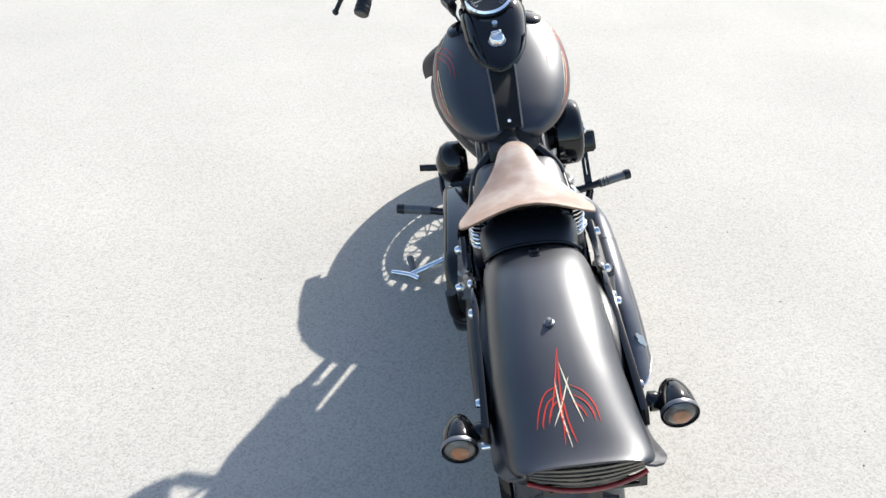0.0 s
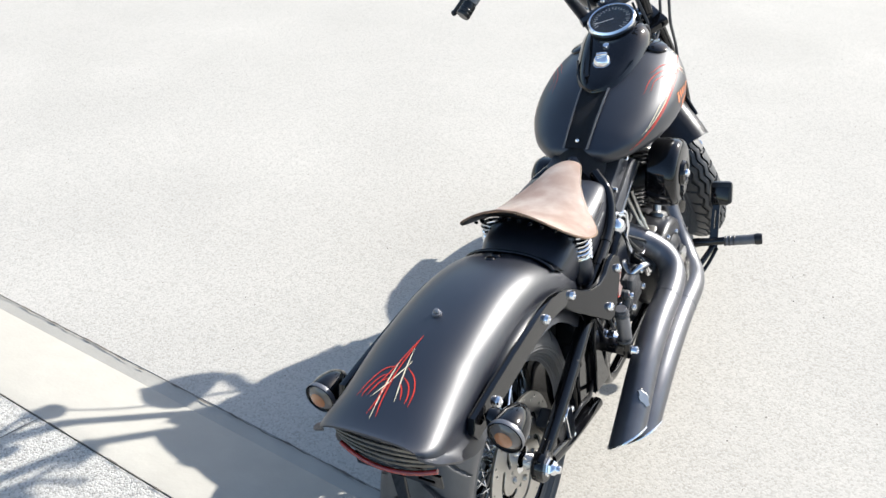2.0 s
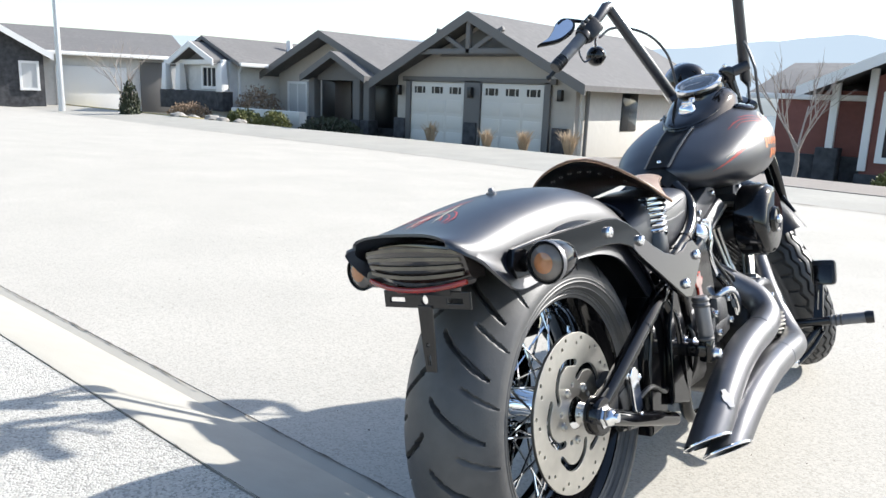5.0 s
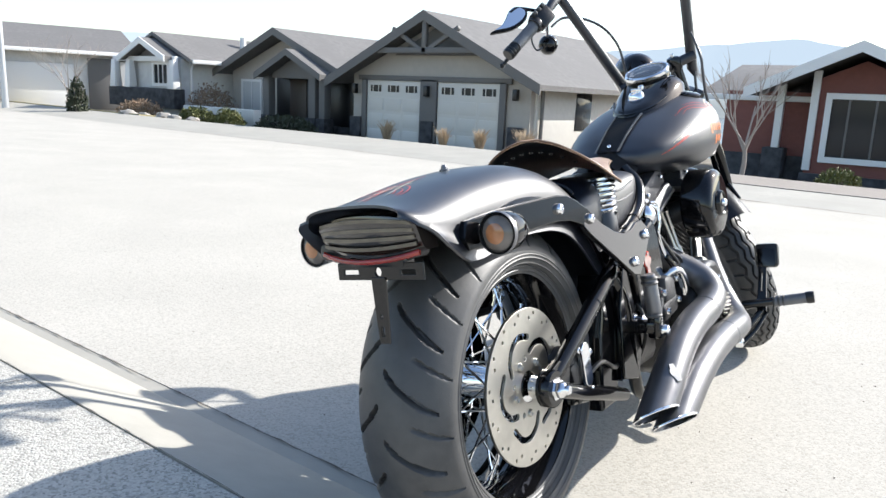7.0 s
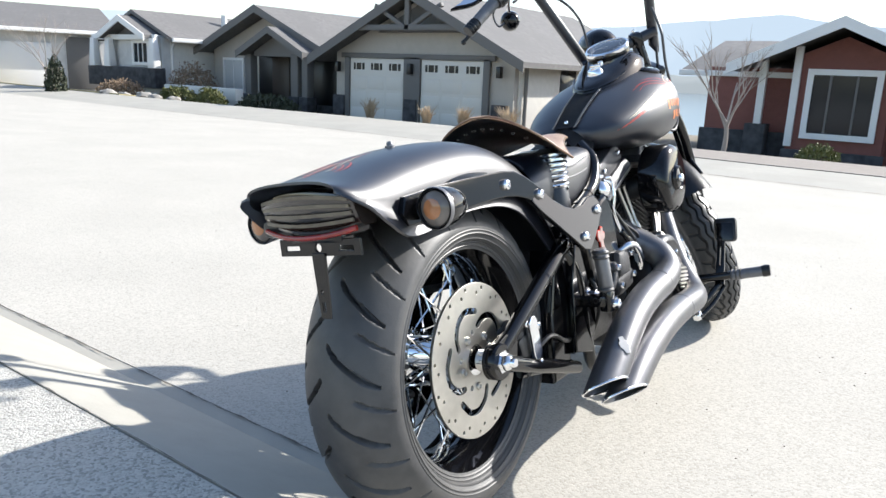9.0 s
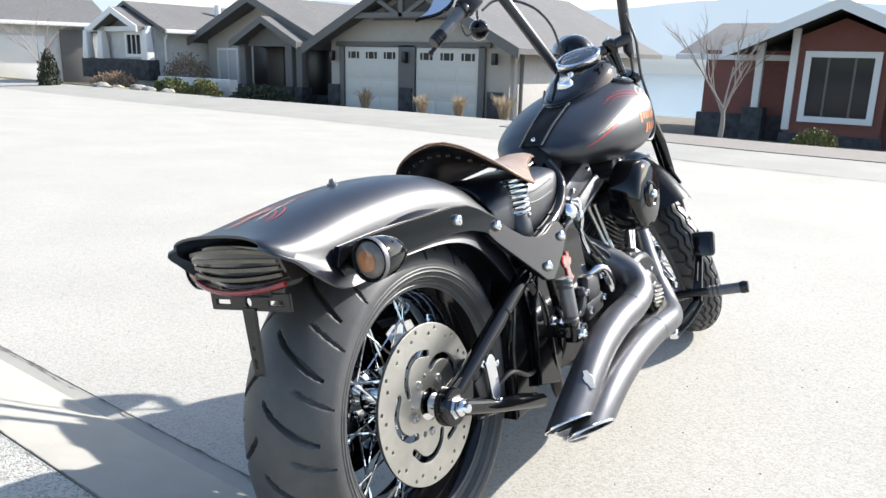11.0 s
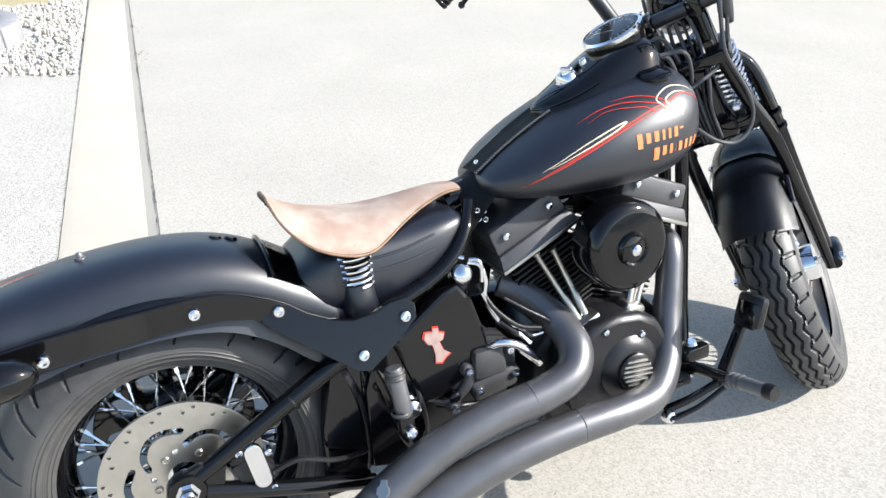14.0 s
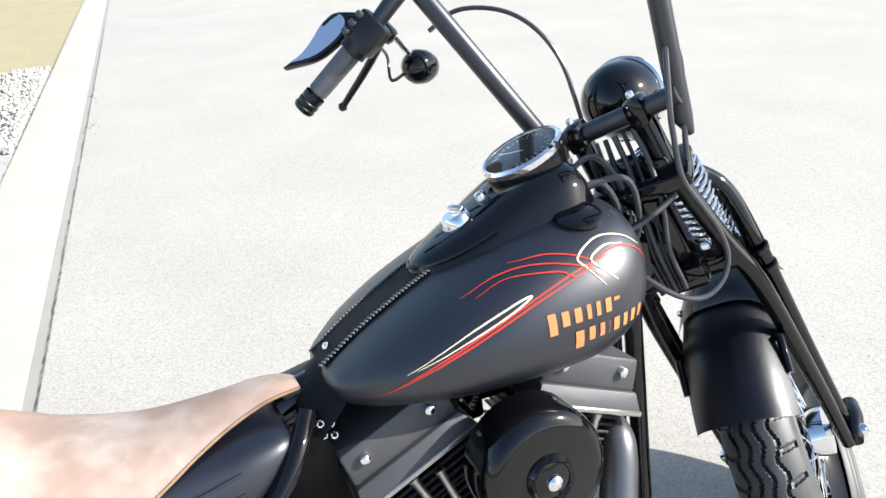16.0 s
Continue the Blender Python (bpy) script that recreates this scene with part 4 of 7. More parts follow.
def spoke_set(wheel, count, r_hub, r_rim, half_hub, half_rim, thick=0.0024):
    """Crossed wire spokes, four shapes shared by all."""
    shapes = []
    for side in (-1, 1):
        for lean in (-1, 1):
            a = lean * radians(46)
            p0 = Vector((side * half_hub, r_hub * math.sin(a), r_hub * math.cos(a)))
            p1 = Vector((side * half_rim, 0, r_rim))
            q = p0.lerp(p1, 0.90)
            bm = tube([p0, q], thick, 6)
            tube([q, p1], thick * 1.75, 6, bm=bm)
            shapes.append(mesh_of(bm, "spoke"))
    for k in range(count):
        add("spoke", shapes[k % 4], CHROME, wheel, m=Euler((2 * math.pi * k / count, 0, 0)).to_matrix().to_4x4())


def rim_shape(r, half):
    return lathe([(r, -half), (r + 0.013, -half), (r + 0.013, -half + 0.008), (r - 0.004, -half + 0.016), (r - 0.012, -half * 0.45), (r - 0.026, -half * 0.3), (r - 0.026, half * 0.3), (r - 0.012, half * 0.45), (r - 0.004, half - 0.016), (r + 0.013, half - 0.008), (r + 0.013, half), (r, half), (r - 0.014, half - 0.018), (r - 0.034, half * 0.3), (r - 0.034, -half * 0.3), (r - 0.014, -half + 0.018)], 96, closed=True)


def slot(r, a0, a1, w, n=12):
    out = [(r + w, a0 + (a1 - a0) * k / n) for k in range(n + 1)] + [(r - w, a1 - (a1 - a0) * k / n) for k in range(n + 1)]
    return [(q * math.cos(a), q * math.sin(a)) for q, a in out]


# rear wheel
wheel = add("rear_wheel", rim_shape(0.216, 0.073), GLOSS, label="black spoked rear wheel", m=Matrix.Translation(AXLE))
add("tyre", tyre_mesh("tyre", REAR_R, 0.2, 0.222, rear_groove, 720, 61), RUBBER, wheel, "wide worn black rubber tyre", smooth=50)
add("hub", lathe([(0.012, -0.095), (0.048, -0.092), (0.052, -0.06), (0.036, -0.05), (0.030, 0), (0.036, 0.05), (0.056, 0.058), (0.056, 0.085), (0.034, 0.088), (0.024, 0.092), (0.012, 0.094)], 40), CHROME, wheel, "polished chrome hub")
spoke_set(wheel, 40, 0.050, 0.186, 0.052, 0.014)
holes = []
for k in range(15):
    a = 2 * math.pi * k / 15
    for r, da in ((0.1375, 0.0), (0.127, 0.13)):
        holes.append(ring_of(0.0042, 10, r * math.cos(a + da), r * math.sin(a + da)))


def spiral_slot(a0, half):
    """A curved slot that starts near the rim of the disc and bends in towards the hub, with round ends."""
    mid = smooth_path([Vector((r * math.cos(a), r * math.sin(a), 0)) for r, a in ((0.092, a0), (0.0985, a0 + 0.35), (0.096, a0 + 0.65), (0.082, a0 + 0.95), (0.065, a0 + 1.18))], 5)
    left, right = [], []
    for n, p in enumerate(mid):
        way = (mid[min(n + 1, len(mid) - 1)] - mid[max(n - 1, 0)]).normalized()
        side = Vector((-way.y, way.x, 0)) * half
        left.append(p + side)
        right.append(p - side)
    way = (mid[-1] - mid[-2]).normalized() * half * 0.8
    tip = [mid[-1] + way + (left[-1] - mid[-1]) * 0.5, mid[-1] + way + (right[-1] - mid[-1]) * 0.5]
    way = (mid[0] - mid[1]).normalized() * half * 0.8
    tail_ = [mid[0] + way + (right[0] - mid[0]) * 0.5, mid[0] + way + (left[0] - mid[0]) * 0.5]
    return [(p.x, p.y) for p in left + tip + right[::-1] + tail_]


for k in range(5):
    a = 2 * math.pi * k / 5
    holes.append(spiral_slot(a + radians(10), 0.0068))
    holes.append(ring_of(0.0060, 12, 0.053 * math.cos(a + radians(24)), 0.055 * math.sin(a + radians(24))))
disc = add("brake_disc", plate([ring_of(0.146, 96), ring_of(0.030, 40)] + holes, 0.0045, 0.0006, Matrix.Translation((0.088, 0, 0)) @ SIDE), STEEL, wheel, "drilled stainless brake disc", smooth=30)
carrier_bolt = mesh_of(lathe([(0.0, 0.002), (0.003, 0.002), (0.0042, 0.0045), (0.0062, 0.0045), (0.0078, 0.002), (0.0078, -0.002)], 14), "disc_bolt")
for k in range(5):
    a = 2 * math.pi * k / 5 + 0.85
    add("disc_bolt", carrier_bolt, STEEL, wheel, m=Matrix.Translation((0.091, 0.05 * math.cos(a), 0.05 * math.sin(a))))
part("brake_lining", lathe([(0.146, 0.0), (0.108, 0.0)], 64), STEEL, wheel, m=Matrix.Translation((0.0842, 0, 0)))

# axle, swingarm, caliper
add("axle", merge([lathe([(0.010, -0.17), (0.010, 0.168), (0.0, 0.168)], 16, at=AXLE), lathe([(0.0, 0.170), (0.009, 0.170), (0.0145, 0.166), (0.0165, 0.158), (0.0165, 0.151), (0.022, 0.151), (0.022, 0.147), (0.0, 0.147)], 6, at=AXLE), lathe([(0.0, 0.178), (0.0075, 0.177), (0.0095, 0.173), (0.0095, 0.16)], 12, at=AXLE), lathe([(0.021, 0.100), (0.021, 0.126)], 32, at=AXLE)]), CHROME, label="chrome axle nut")
add("axle_collar", lathe([(0.0, 0.149), (0.032, 0.149), (0.035, 0.145), (0.035, 0.124), (0.030, 0.12), (0.0, 0.12)], 32, at=AXLE), GLOSS)
SW = [(0.135, 0.02, 0.335), (0.138, 0.10, 0.378), (0.138, 0.20, 0.428), (0.135, 0.30, 0.475), (0.120, 0.37, 0.487)]
for s in (1, -1):
    arm = add("swingarm_tube", tube([(s * x, y, z) for x, y, z in SW], [0.015, 0.0165, 0.0175, 0.018, 0.018], 16, 5), GLOSS, label="gloss black upper swingarm tube")
    if s == 1:
        for y0 in (0.21, 0.325):
            add("weld_bead", lathe([(0.0185, -0.003), (0.0200, 0.0), (0.0185, 0.003)], 20, "x", m=Matrix.Translation((0.138, y0, 0.430 if y0 < 0.3 else 0.482)) @ Euler((0, 0, radians(90))).to_matrix().to_4x4() @ Euler((0, radians(-27), 0)).to_matrix().to_4x4()), GLOSS, arm)
    add("lower_swingarm_tube", tube([(s * 0.138, 0.03, 0.306), (s * 0.140, 0.16, 0.262), (s * 0.135, 0.335, 0.205)], [0.017, 0.016, 0.015], 14, 5), GLOSS, label="black lower swingarm tube")
    add("axle_plate", plate([[(-0.034, 0.318), (-0.02, 0.345), (0.03, 0.36), (0.07, 0.345), (0.06, 0.30), (0.02, 0.286), (-0.022, 0.292)]], 0.012, 0.002, Matrix.Translation((s * 0.136, 0, 0)) @ SIDE), GLOSS, smooth=30)
cal = add("brake_caliper", merge([box((0.055, 0.085, 0.05), (0.112, 0.118, 0.322), 0.012, m=Euler((radians(-58), 0, 0)).to_matrix().to_4x4()), box((0.03, 0.05, 0.09), (0.128, 0.115, 0.30), 0.009, m=Euler((radians(20), 0, 0)).to_matrix().to_4x4())]), CASE, label="black cast brake caliper with a chrome cover")
PILL = [(0.014 * math.cos(a), 0.030 * (1 if k < 13 else -1) + 0.014 * math.sin(a)) for k, a in enumerate(np.linspace(0, math.pi, 13).tolist() + np.linspace(math.pi, 2 * math.pi, 13).tolist())]
PILL_AT = Matrix.Translation((0.149, 0.126, 0.330)) @ SIDE @ Euler((0, 0, radians(8))).to_matrix().to_4x4()
badge = add("caliper_cover", plate([PILL], 0.008, 0.002, PILL_AT), CHROME, cal, "chrome pill-shaped cover")
part("cover_recess", plate([[(0.62 * x, 0.80 * y) for x, y in PILL]], 0.0012, 0.0003, Matrix.Translation((0.0046, 0, 0)) @ PILL_AT), CASE, badge, "dark recess in the cover", smooth=30)
for dy, dz in ((0.03, 0.035), (0.028, -0.04), (-0.02, 0.05)):
    add("caliper_bolt", bolt_shape(0.008, 0.012), CHROME, cal, m=Matrix.Translation((0.142, 0.118 + dy, 0.315 + dz)))
add("brake_hose", tube([(0.14, 0.15, 0.30), (0.15, 0.20, 0.315), (0.145, 0.27, 0.285), (0.12, 0.35, 0.27), (0.11, 0.42, 0.30)], 0.005, 8, 6), DARK_PLASTIC, label="black rubber brake hose")
add("anchor_rod", tube([(0.13, 0.09, 0.265), (0.125, 0.33, 0.215)], 0.009, 10), GLOSS)
add("drive_belt", merge([tube([(-0.125, -0.02, 0.428), (-0.125, 0.40, 0.40), (-0.125, 0.62, 0.385)], 0.010, 8), tube([(-0.125, 0.02, 0.21), (-0.125, 0.62, 0.26)], 0.010, 8)]), RUBBER)
windows = [[(q.x, q.y) for q in (Matrix.Rotation(2 * math.pi * k / 10, 2) @ Vector((0.112 + 0.026 * math.cos(a), 0.022 * math.sin(a))) for a in np.linspace(0, 2 * math.pi, 18, endpoint=False))] for k in range(10)]
add("belt_pulley", plate([ring_of(0.156, 72), ring_of(0.04, 32)] + windows, 0.024, 0.002, Matrix.Translation(AXLE + Vector((-0.122, 0, 0))) @ SIDE), GLOSS, label="black belt pulley with oval windows", smooth=30)

# rear fender: a crowned blade that kicks up at its tail
FEN = [  # y, top, half width, edge height, crown drop
    (-0.352, 0.692, 0.102, 0.672, 0.010), (-0.342, 0.691, 0.115, 0.660, 0.014), (-0.320, 0.693, 0.125, 0.646, 0.022), (-0.285, 0.699, 0.129, 0.618, 0.032),
    (-0.235, 0.708, 0.129, 0.590, 0.040), (-0.170, 0.719, 0.128, 0.588, 0.044), (-0.110, 0.727, 0.127, 0.600, 0.046), (-0.050, 0.732, 0.127, 0.604, 0.047),
    (0.010, 0.734, 0.126, 0.604, 0.047), (0.070, 0.731, 0.125, 0.600, 0.047), (0.130, 0.721, 0.124, 0.586, 0.046), (0.180, 0.705, 0.123, 0.560, 0.045), (0.225, 0.683, 0.122, 0.525, 0.044), (0.262, 0.659, 0.121, 0.490, 0.043), (0.300, 0.634, 0.120, 0.465, 0.043), (0.335, 0.606, 0.119, 0.450, 0.042), (0.362, 0.582, 0.118, 0.440, 0.041)]


def fender_ring(y, top, half, edge, crown, push=0.0, n=22):
    """The cross-section: nearly flat over the top, rounded shoulders, then straight down, with a rolled edge."""
    ring = []
    tail_end = max(0.0, 1 - abs(y + 0.265) / 0.15)
    inset = 0.940 - 0.010 * tail_end
    for k in range(n + 1):
        a = math.pi * k / n
        x = inset * half * math.copysign(abs(math.cos(a)) ** 0.74, math.cos(a))
        z = (top - crown * 1.8) + crown * 1.8 * abs(math.sin(a)) ** 0.84
        ring.append(Vector((x * (1 - push / half), y, z - push)))
    down = [Vector((half * (inset + (1.070 - inset) * (j / 4) ** 1.1) - push + 0.003 * tail_end * j / 4, y, (top - crown * 1.8) + min(edge - top + crown * 1.8, -0.004) * j / 4)) for j in (4, 3, 2, 1)]
    left = [Vector((-v.x, v.y, v.z)) for v in down[::-1]]
    aside = 0.014 * min(1.0, max(0.0, (-0.15 - y) / 0.18))
    return [v + Vector((aside, 0, 0)) for v in down + ring + left]


def dense(rows, n):
    rows = np.array(rows)
    pts = smooth_path([Vector(r[:3]) for r in rows], n)
    more = smooth_path([Vector((r[0], r[3], r[4])) for r in rows], n)
    return [(p.x, p.y, p.z, q.y, q.z) for p, q in zip(pts, more)]


outer = [fender_ring(*row) for row in dense(FEN, 4)]
bm = loft(outer, close_ring=False, caps=False)
bmesh.ops.recalc_face_normals(bm, faces=bm.faces)
fender_tree = BVHTree.FromBMesh(bm)
bmesh.ops.solidify(bm, geom=bm.faces[:], thickness=0.004)
fender = add("rear_fender", bm, SATIN, label="satin black rear fender with a flipped tail", smooth=50)
add("fender_screw", lathe([(0.0, 0.011), (0.004, 0.0105), (0.006, 0.0075), (0.006, 0.0035), (0.0095, 0.0025), (0.0095, -0.004)], 16, "z"), GREY_METAL, fender, "dark metal seat screw", Matrix.Translation((0, -0.074, 0.731)))
for y in (0.150, 0.176):
    add("fender_plug", lathe([(0.0, 0.004), (0.009, 0.0035), (0.012, 0.0), (0.012, -0.004)], 16, "z"), GLOSS, fender, m=pose(0, y, 0.716 if y < 0.16 else 0.708, -18, 0, 0))
# inner fender over the tyre's front
INN = [(math.cos(radians(a)), math.sin(radians(a))) for a in range(-14, 122, 4)]
LIP = ((-0.139, 0.334), (-0.134, 0.343), (-0.122, 0.351), (-0.06, 0.355), (0.06, 0.355), (0.122, 0.351), (0.134, 0.343), (0.139, 0.334))
bm = loft([[Vector((x, r * c, 0.318 + r * s)) for x, r in LIP] for c, s in INN], close_ring=False)
bmesh.ops.solidify(bm, geom=bm.faces[:], thickness=0.003)
add("inner_fender", bm, SATIN, label="satin black inner mudguard with a flared lip", smooth=50)

# pinstripe ornament on the fender's tail
STRIPES_F = [((0.004, -0.132), (-0.001, -0.195), (-0.005, -0.262), (-0.009, -0.314)), ((0.004, -0.132), (-0.010, -0.207), (-0.025, -0.265)),
             ((-0.009, -0.194), (-0.007, -0.256), (0.001, -0.320)), ((0.015, -0.192), (-0.002, -0.239), (-0.021, -0.280)), ((0.003, -0.164), (0.013, -0.223), (0.026, -0.279)),
             ((-0.005, -0.208), (-0.028, -0.220), (-0.042, -0.248), (-0.050, -0.282)), ((-0.007, -0.223), (-0.027, -0.239), (-0.038, -0.269), (-0.039, -0.283)), ((0.014, -0.208), (0.035, -0.224), (0.049, -0.251), (0.053, -0.281)), ((0.015, -0.227), (0.033, -0.241), (0.043, -0.261), (0.045, -0.278)),
             ((-0.003, -0.208), (0.002, -0.275), (0.010, -0.314)), ((-0.010, -0.238), (-0.006, -0.280), (-0.001, -0.303)), ((-0.009, -0.235), (-0.022, -0.250), (-0.030, -0.278)), ((0.014, -0.240), (0.026, -0.253), (0.034, -0.272))]


def ribbon(points, tree, way, width, parent, mat, name="pinstripe", far=0.4):
    """A thin painted line laid on a surface: points are pushed along way until they meet it."""
    pts = smooth_path([Vector(p) for p in points], 10)
    rows = []
    n = len(pts)
    for i, p in enumerate(pts):
        hit, nor, _, _ = tree.ray_cast(p, way)
        if hit is None:
            continue
        if nor.dot(way) > 0:
            nor = -nor
        rows.append((hit + nor * 0.0009, nor, width * min(1.0, 0.25 + 3.0 * min(i, n - 1 - i) / n)))
    bm = bmesh.new()
    made = []
    for i, (p, nor, w) in enumerate(rows):
        t = rows[min(i + 1, len(rows) - 1)][0] - rows[max(i - 1, 0)][0]
        side = t.cross(nor).normalized() * w / 2
        made.append((bm.verts.new(p + side), bm.verts.new(p - side)))
    for a, b in zip(made, made[1:]):
        bm.faces.new((a[0], a[1], b[1], b[0]))
    return add(name, bm, mat, parent, smooth=60)


for k, line in enumerate(STRIPES_F):
    ribbon([(x, y, 0.9) for x, y in line], fender_tree, Vector((0, 0, -1)), 0.0024, fender, STRIPE_CREAM if k in (2, 3, 4) else STRIPE_RED)

# fender struts
COVER_LINE = [(-0.225, 0.648), (-0.144, 0.655), (-0.059, 0.659), (0.027, 0.661), (0.080, 0.662), (0.125, 0.658), (0.165, 0.645), (0.205, 0.627), (0.232, 0.611), (0.236, 0.588), (0.205, 0.592), (0.168, 0.604), (0.130, 0.613), (0.085, 0.617), (0.03, 0.617), (-0.07, 0.612), (-0.154, 0.608), (-0.225, 0.606), (-0.236, 0.624)]
BRACKET_LINE = [(0.196, 0.628), (0.232, 0.611), (0.262, 0.588), (0.300, 0.568), (0.340, 0.558), (0.380, 0.562), (0.412, 0.574), (0.440, 0.576), (0.454, 0.562), (0.452, 0.540), (0.420, 0.515), (0.385, 0.490), (0.352, 0.470), (0.328, 0.474), (0.290, 0.506), (0.248, 0.540), (0.206, 0.574), (0.188, 0.594)]
cover_mesh = plate([COVER_LINE], 0.010, 0.002, SIDE)
strut_bolt = mesh_of(bolt_shape(0.0108, 0.010), "strut_bolt")
for s in (1, -1):
    st = add("fender_strut", cover_mesh, GLOSS, label="gloss black fender strut", m=Matrix.Translation((s * 0.136, 0, 0)), smooth=30)
    for y, z in ((-0.149, 0.624), (0.082, 0.638), (0.217, 0.606)):
        add("strut_bolt", strut_bolt, CHROME, st, m=pose(s * 0.0065, y, z, 0, 0, 0 if s > 0 else 180))
    lean_out = Matrix(((1, s * 0.064, -s * 0.27, s * (0.174 - 0.064 * 0.343 + 0.27 * 0.496)), (0, 1, 0, 0), (0, 0, 1, 0), (0, 0, 0, 1)))
    br = add("strut_bracket", plate([BRACKET_LINE], 0.010, 0.002, lean_out @ SIDE), GLOSS, label="gloss black bracket joining the strut to the frame", smooth=30)
    for x, y, z in ((0.1725, 0.432, 0.546), (0.180, 0.343, 0.498)):
        add("strut_bolt", strut_bolt, CHROME, br, m=pose(s * x, y, z, 0, -15 * s, 0 if s > 0 else 180))

# turn signals at the tail
bullet = [(0.0, 0.052), (0.008, 0.050), (0.018, 0.040), (0.026, 0.024), (0.0305, 0.006), (0.032, -0.012), (0.032, -0.026), (0.030, -0.029), (0.0285, -0.026), (0.0, -0.024)]
lens = [(0.0, -0.036), (0.012, -0.034), (0.022, -0.030), (0.0275, -0.0255), (0.0275, -0.022)]
body_mesh, lens_mesh = mesh_of(lathe(bullet, 36, "y"), "signal_body"), mesh_of(lathe(lens, 36, "y"), "signal_lens")
trim_mesh = mesh_of(lathe([(0.0323, -0.029), (0.0335, -0.026), (0.0328, -0.020)], 36, "y"), "signal_trim")
glow_mesh = mesh_of(lathe([(0.0, -0.0368), (0.008, -0.0362), (0.016, -0.0338)], 24, "y"), "signal_bulb")


def signal(at, s, stem, parent=None, name="turn_signal"):
    body = add(name, body_mesh, GLOSS, parent, "gloss black bullet turn signal", Matrix.Translation(at))
    add("lens", lens_mesh, SIGNAL_GLASS, body, "smoked amber lens")
    add("bulb_window", glow_mesh, AMBER, body)
    add("trim_ring", trim_mesh, GREY_METAL, body)
    if stem:
        add("stem", tube([(0, 0, 0), Vector(stem) - Vector(at)], [0.011, 0.013], 14), GLOSS, body)
    return body


for s in (1, -1):
    q = Vector((0.010, 0.014, 0.009)) if s > 0 else Vector((0, 0, -0.003))
    signal(Vector((s * 0.186, -0.215, 0.620)) + q, s, Vector((s * 0.138, -0.200, 0.618)) + q)
    add("signal_mount", lathe([(0.0, 0.012), (0.014, 0.012), (0.018, 0.006), (0.018, -0.006)], 18, m=Matrix.Translation(Vector((s * 0.148, -0.205, 0.618)) + q) @ (Matrix.Identity(4) if s > 0 else Matrix.Rotation(math.pi, 4, "Z"))), GLOSS)

# tail light, plate bracket
rings = []
for k in range(25):
    u = -1 + k / 12
    x = 0.020 + 0.100 * u
    top, low = 0.679 - 0.012 * u * u, 0.606 + 0.012 * u * u
    bow = -0.344 + 0.016 * u * u
    rings.append([Vector((x, bow + 0.012, top)), Vector((x, bow + 0.002, top - 0.004)), Vector((x, bow, top - 0.2 * (top - low))), Vector((x, bow + 0.006, (top + low) / 2)), Vector((x, bow + 0.014, low + 0.006)), Vector((x, bow + 0.022, low)), Vector((x, bow + 0.05, low)), Vector((x, bow + 0.05, top))])
tail = add("tail_light", loft(rings), SMOKE, label="smoked wedge tail light under the fender lip", smooth=40)
for k in range(4):
    t_ = 0.16 + 0.2 * k
    line = []
    for q in range(13):
        u = (-1 + q / 6) * 0.94
        top, low = 0.679 - 0.012 * u * u, 0.606 + 0.012 * u * u
        line.append((0.020 + 0.100 * u, -0.3455 + 0.016 * u * u + (0.0 if t_ < 0.25 else 0.014 * (t_ - 0.2)), top + (low - top) * t_))
    add("reflector_band", loft([[Vector(p) + Vector((0, 0.0015, 0.0030)), Vector(p) + Vector((0, -0.0008, 0.0026)), Vector(p) + Vector((0, -0.0004, -0.0028)), Vector(p) + Vector((0, 0.0030, -0.0028))] for p in line]), REFLECTOR, tail, "dull silver reflector band")
line = [(0.020 + 0.098 * u, -0.338 + 0.016 * u * u, 0.6045 + 0.012 * u * u) for u in np.linspace(-1, 1, 17)]
add("lower_lens", tube(line, 0.0045, 10), RED_LENS, tail, "red lower edge of the lens")
add("tail_light_housing", box((0.19, 0.06, 0.03), (0, -0.290, 0.618), 0.01), DARK_PLASTIC)
UPR = Matrix(((1, 0, 0, 0), (0, 0, -1, 0), (0, 1, 0, 0), (0, 0, 0, 1)))


def slot_box(x0, x1, z0, z1):
    return [(x0, z0), (x0, z1), (x1, z1), (x1, z0)]


bracket = add("plate_bracket", plate([[(-0.072, 0.567), (0.10, 0.567), (0.10, 0.592), (-0.072, 0.592)], slot_box(-0.062, -0.028, 0.574, 0.583), slot_box(0.055, 0.088, 0.574, 0.583), ring_of(0.008, 14, 0.012, 0.579)], 0.004, 0.0008, Matrix.Translation((0.018, -0.318, 0.008)) @ UPR), GLOSS, label="bare black number plate bracket", smooth=30)
add("bracket_top", box((0.11, 0.03, 0.02), (0.030, -0.308, 0.604), 0.004), GLOSS, bracket)
add("bracket_leg", plate([[(-0.004, 0.57), (0.022, 0.57), (0.019, 0.50), (0.017, 0.468), (0.0, 0.468), (-0.002, 0.50)], slot_box(0.004, 0.012, 0.478, 0.494), ring_of(0.004, 10, 0.008, 0.51)], 0.004, 0.0008, Matrix.Translation((0.022, -0.321, 0.008)) @ UPR), GLOSS, bracket, smooth=30)

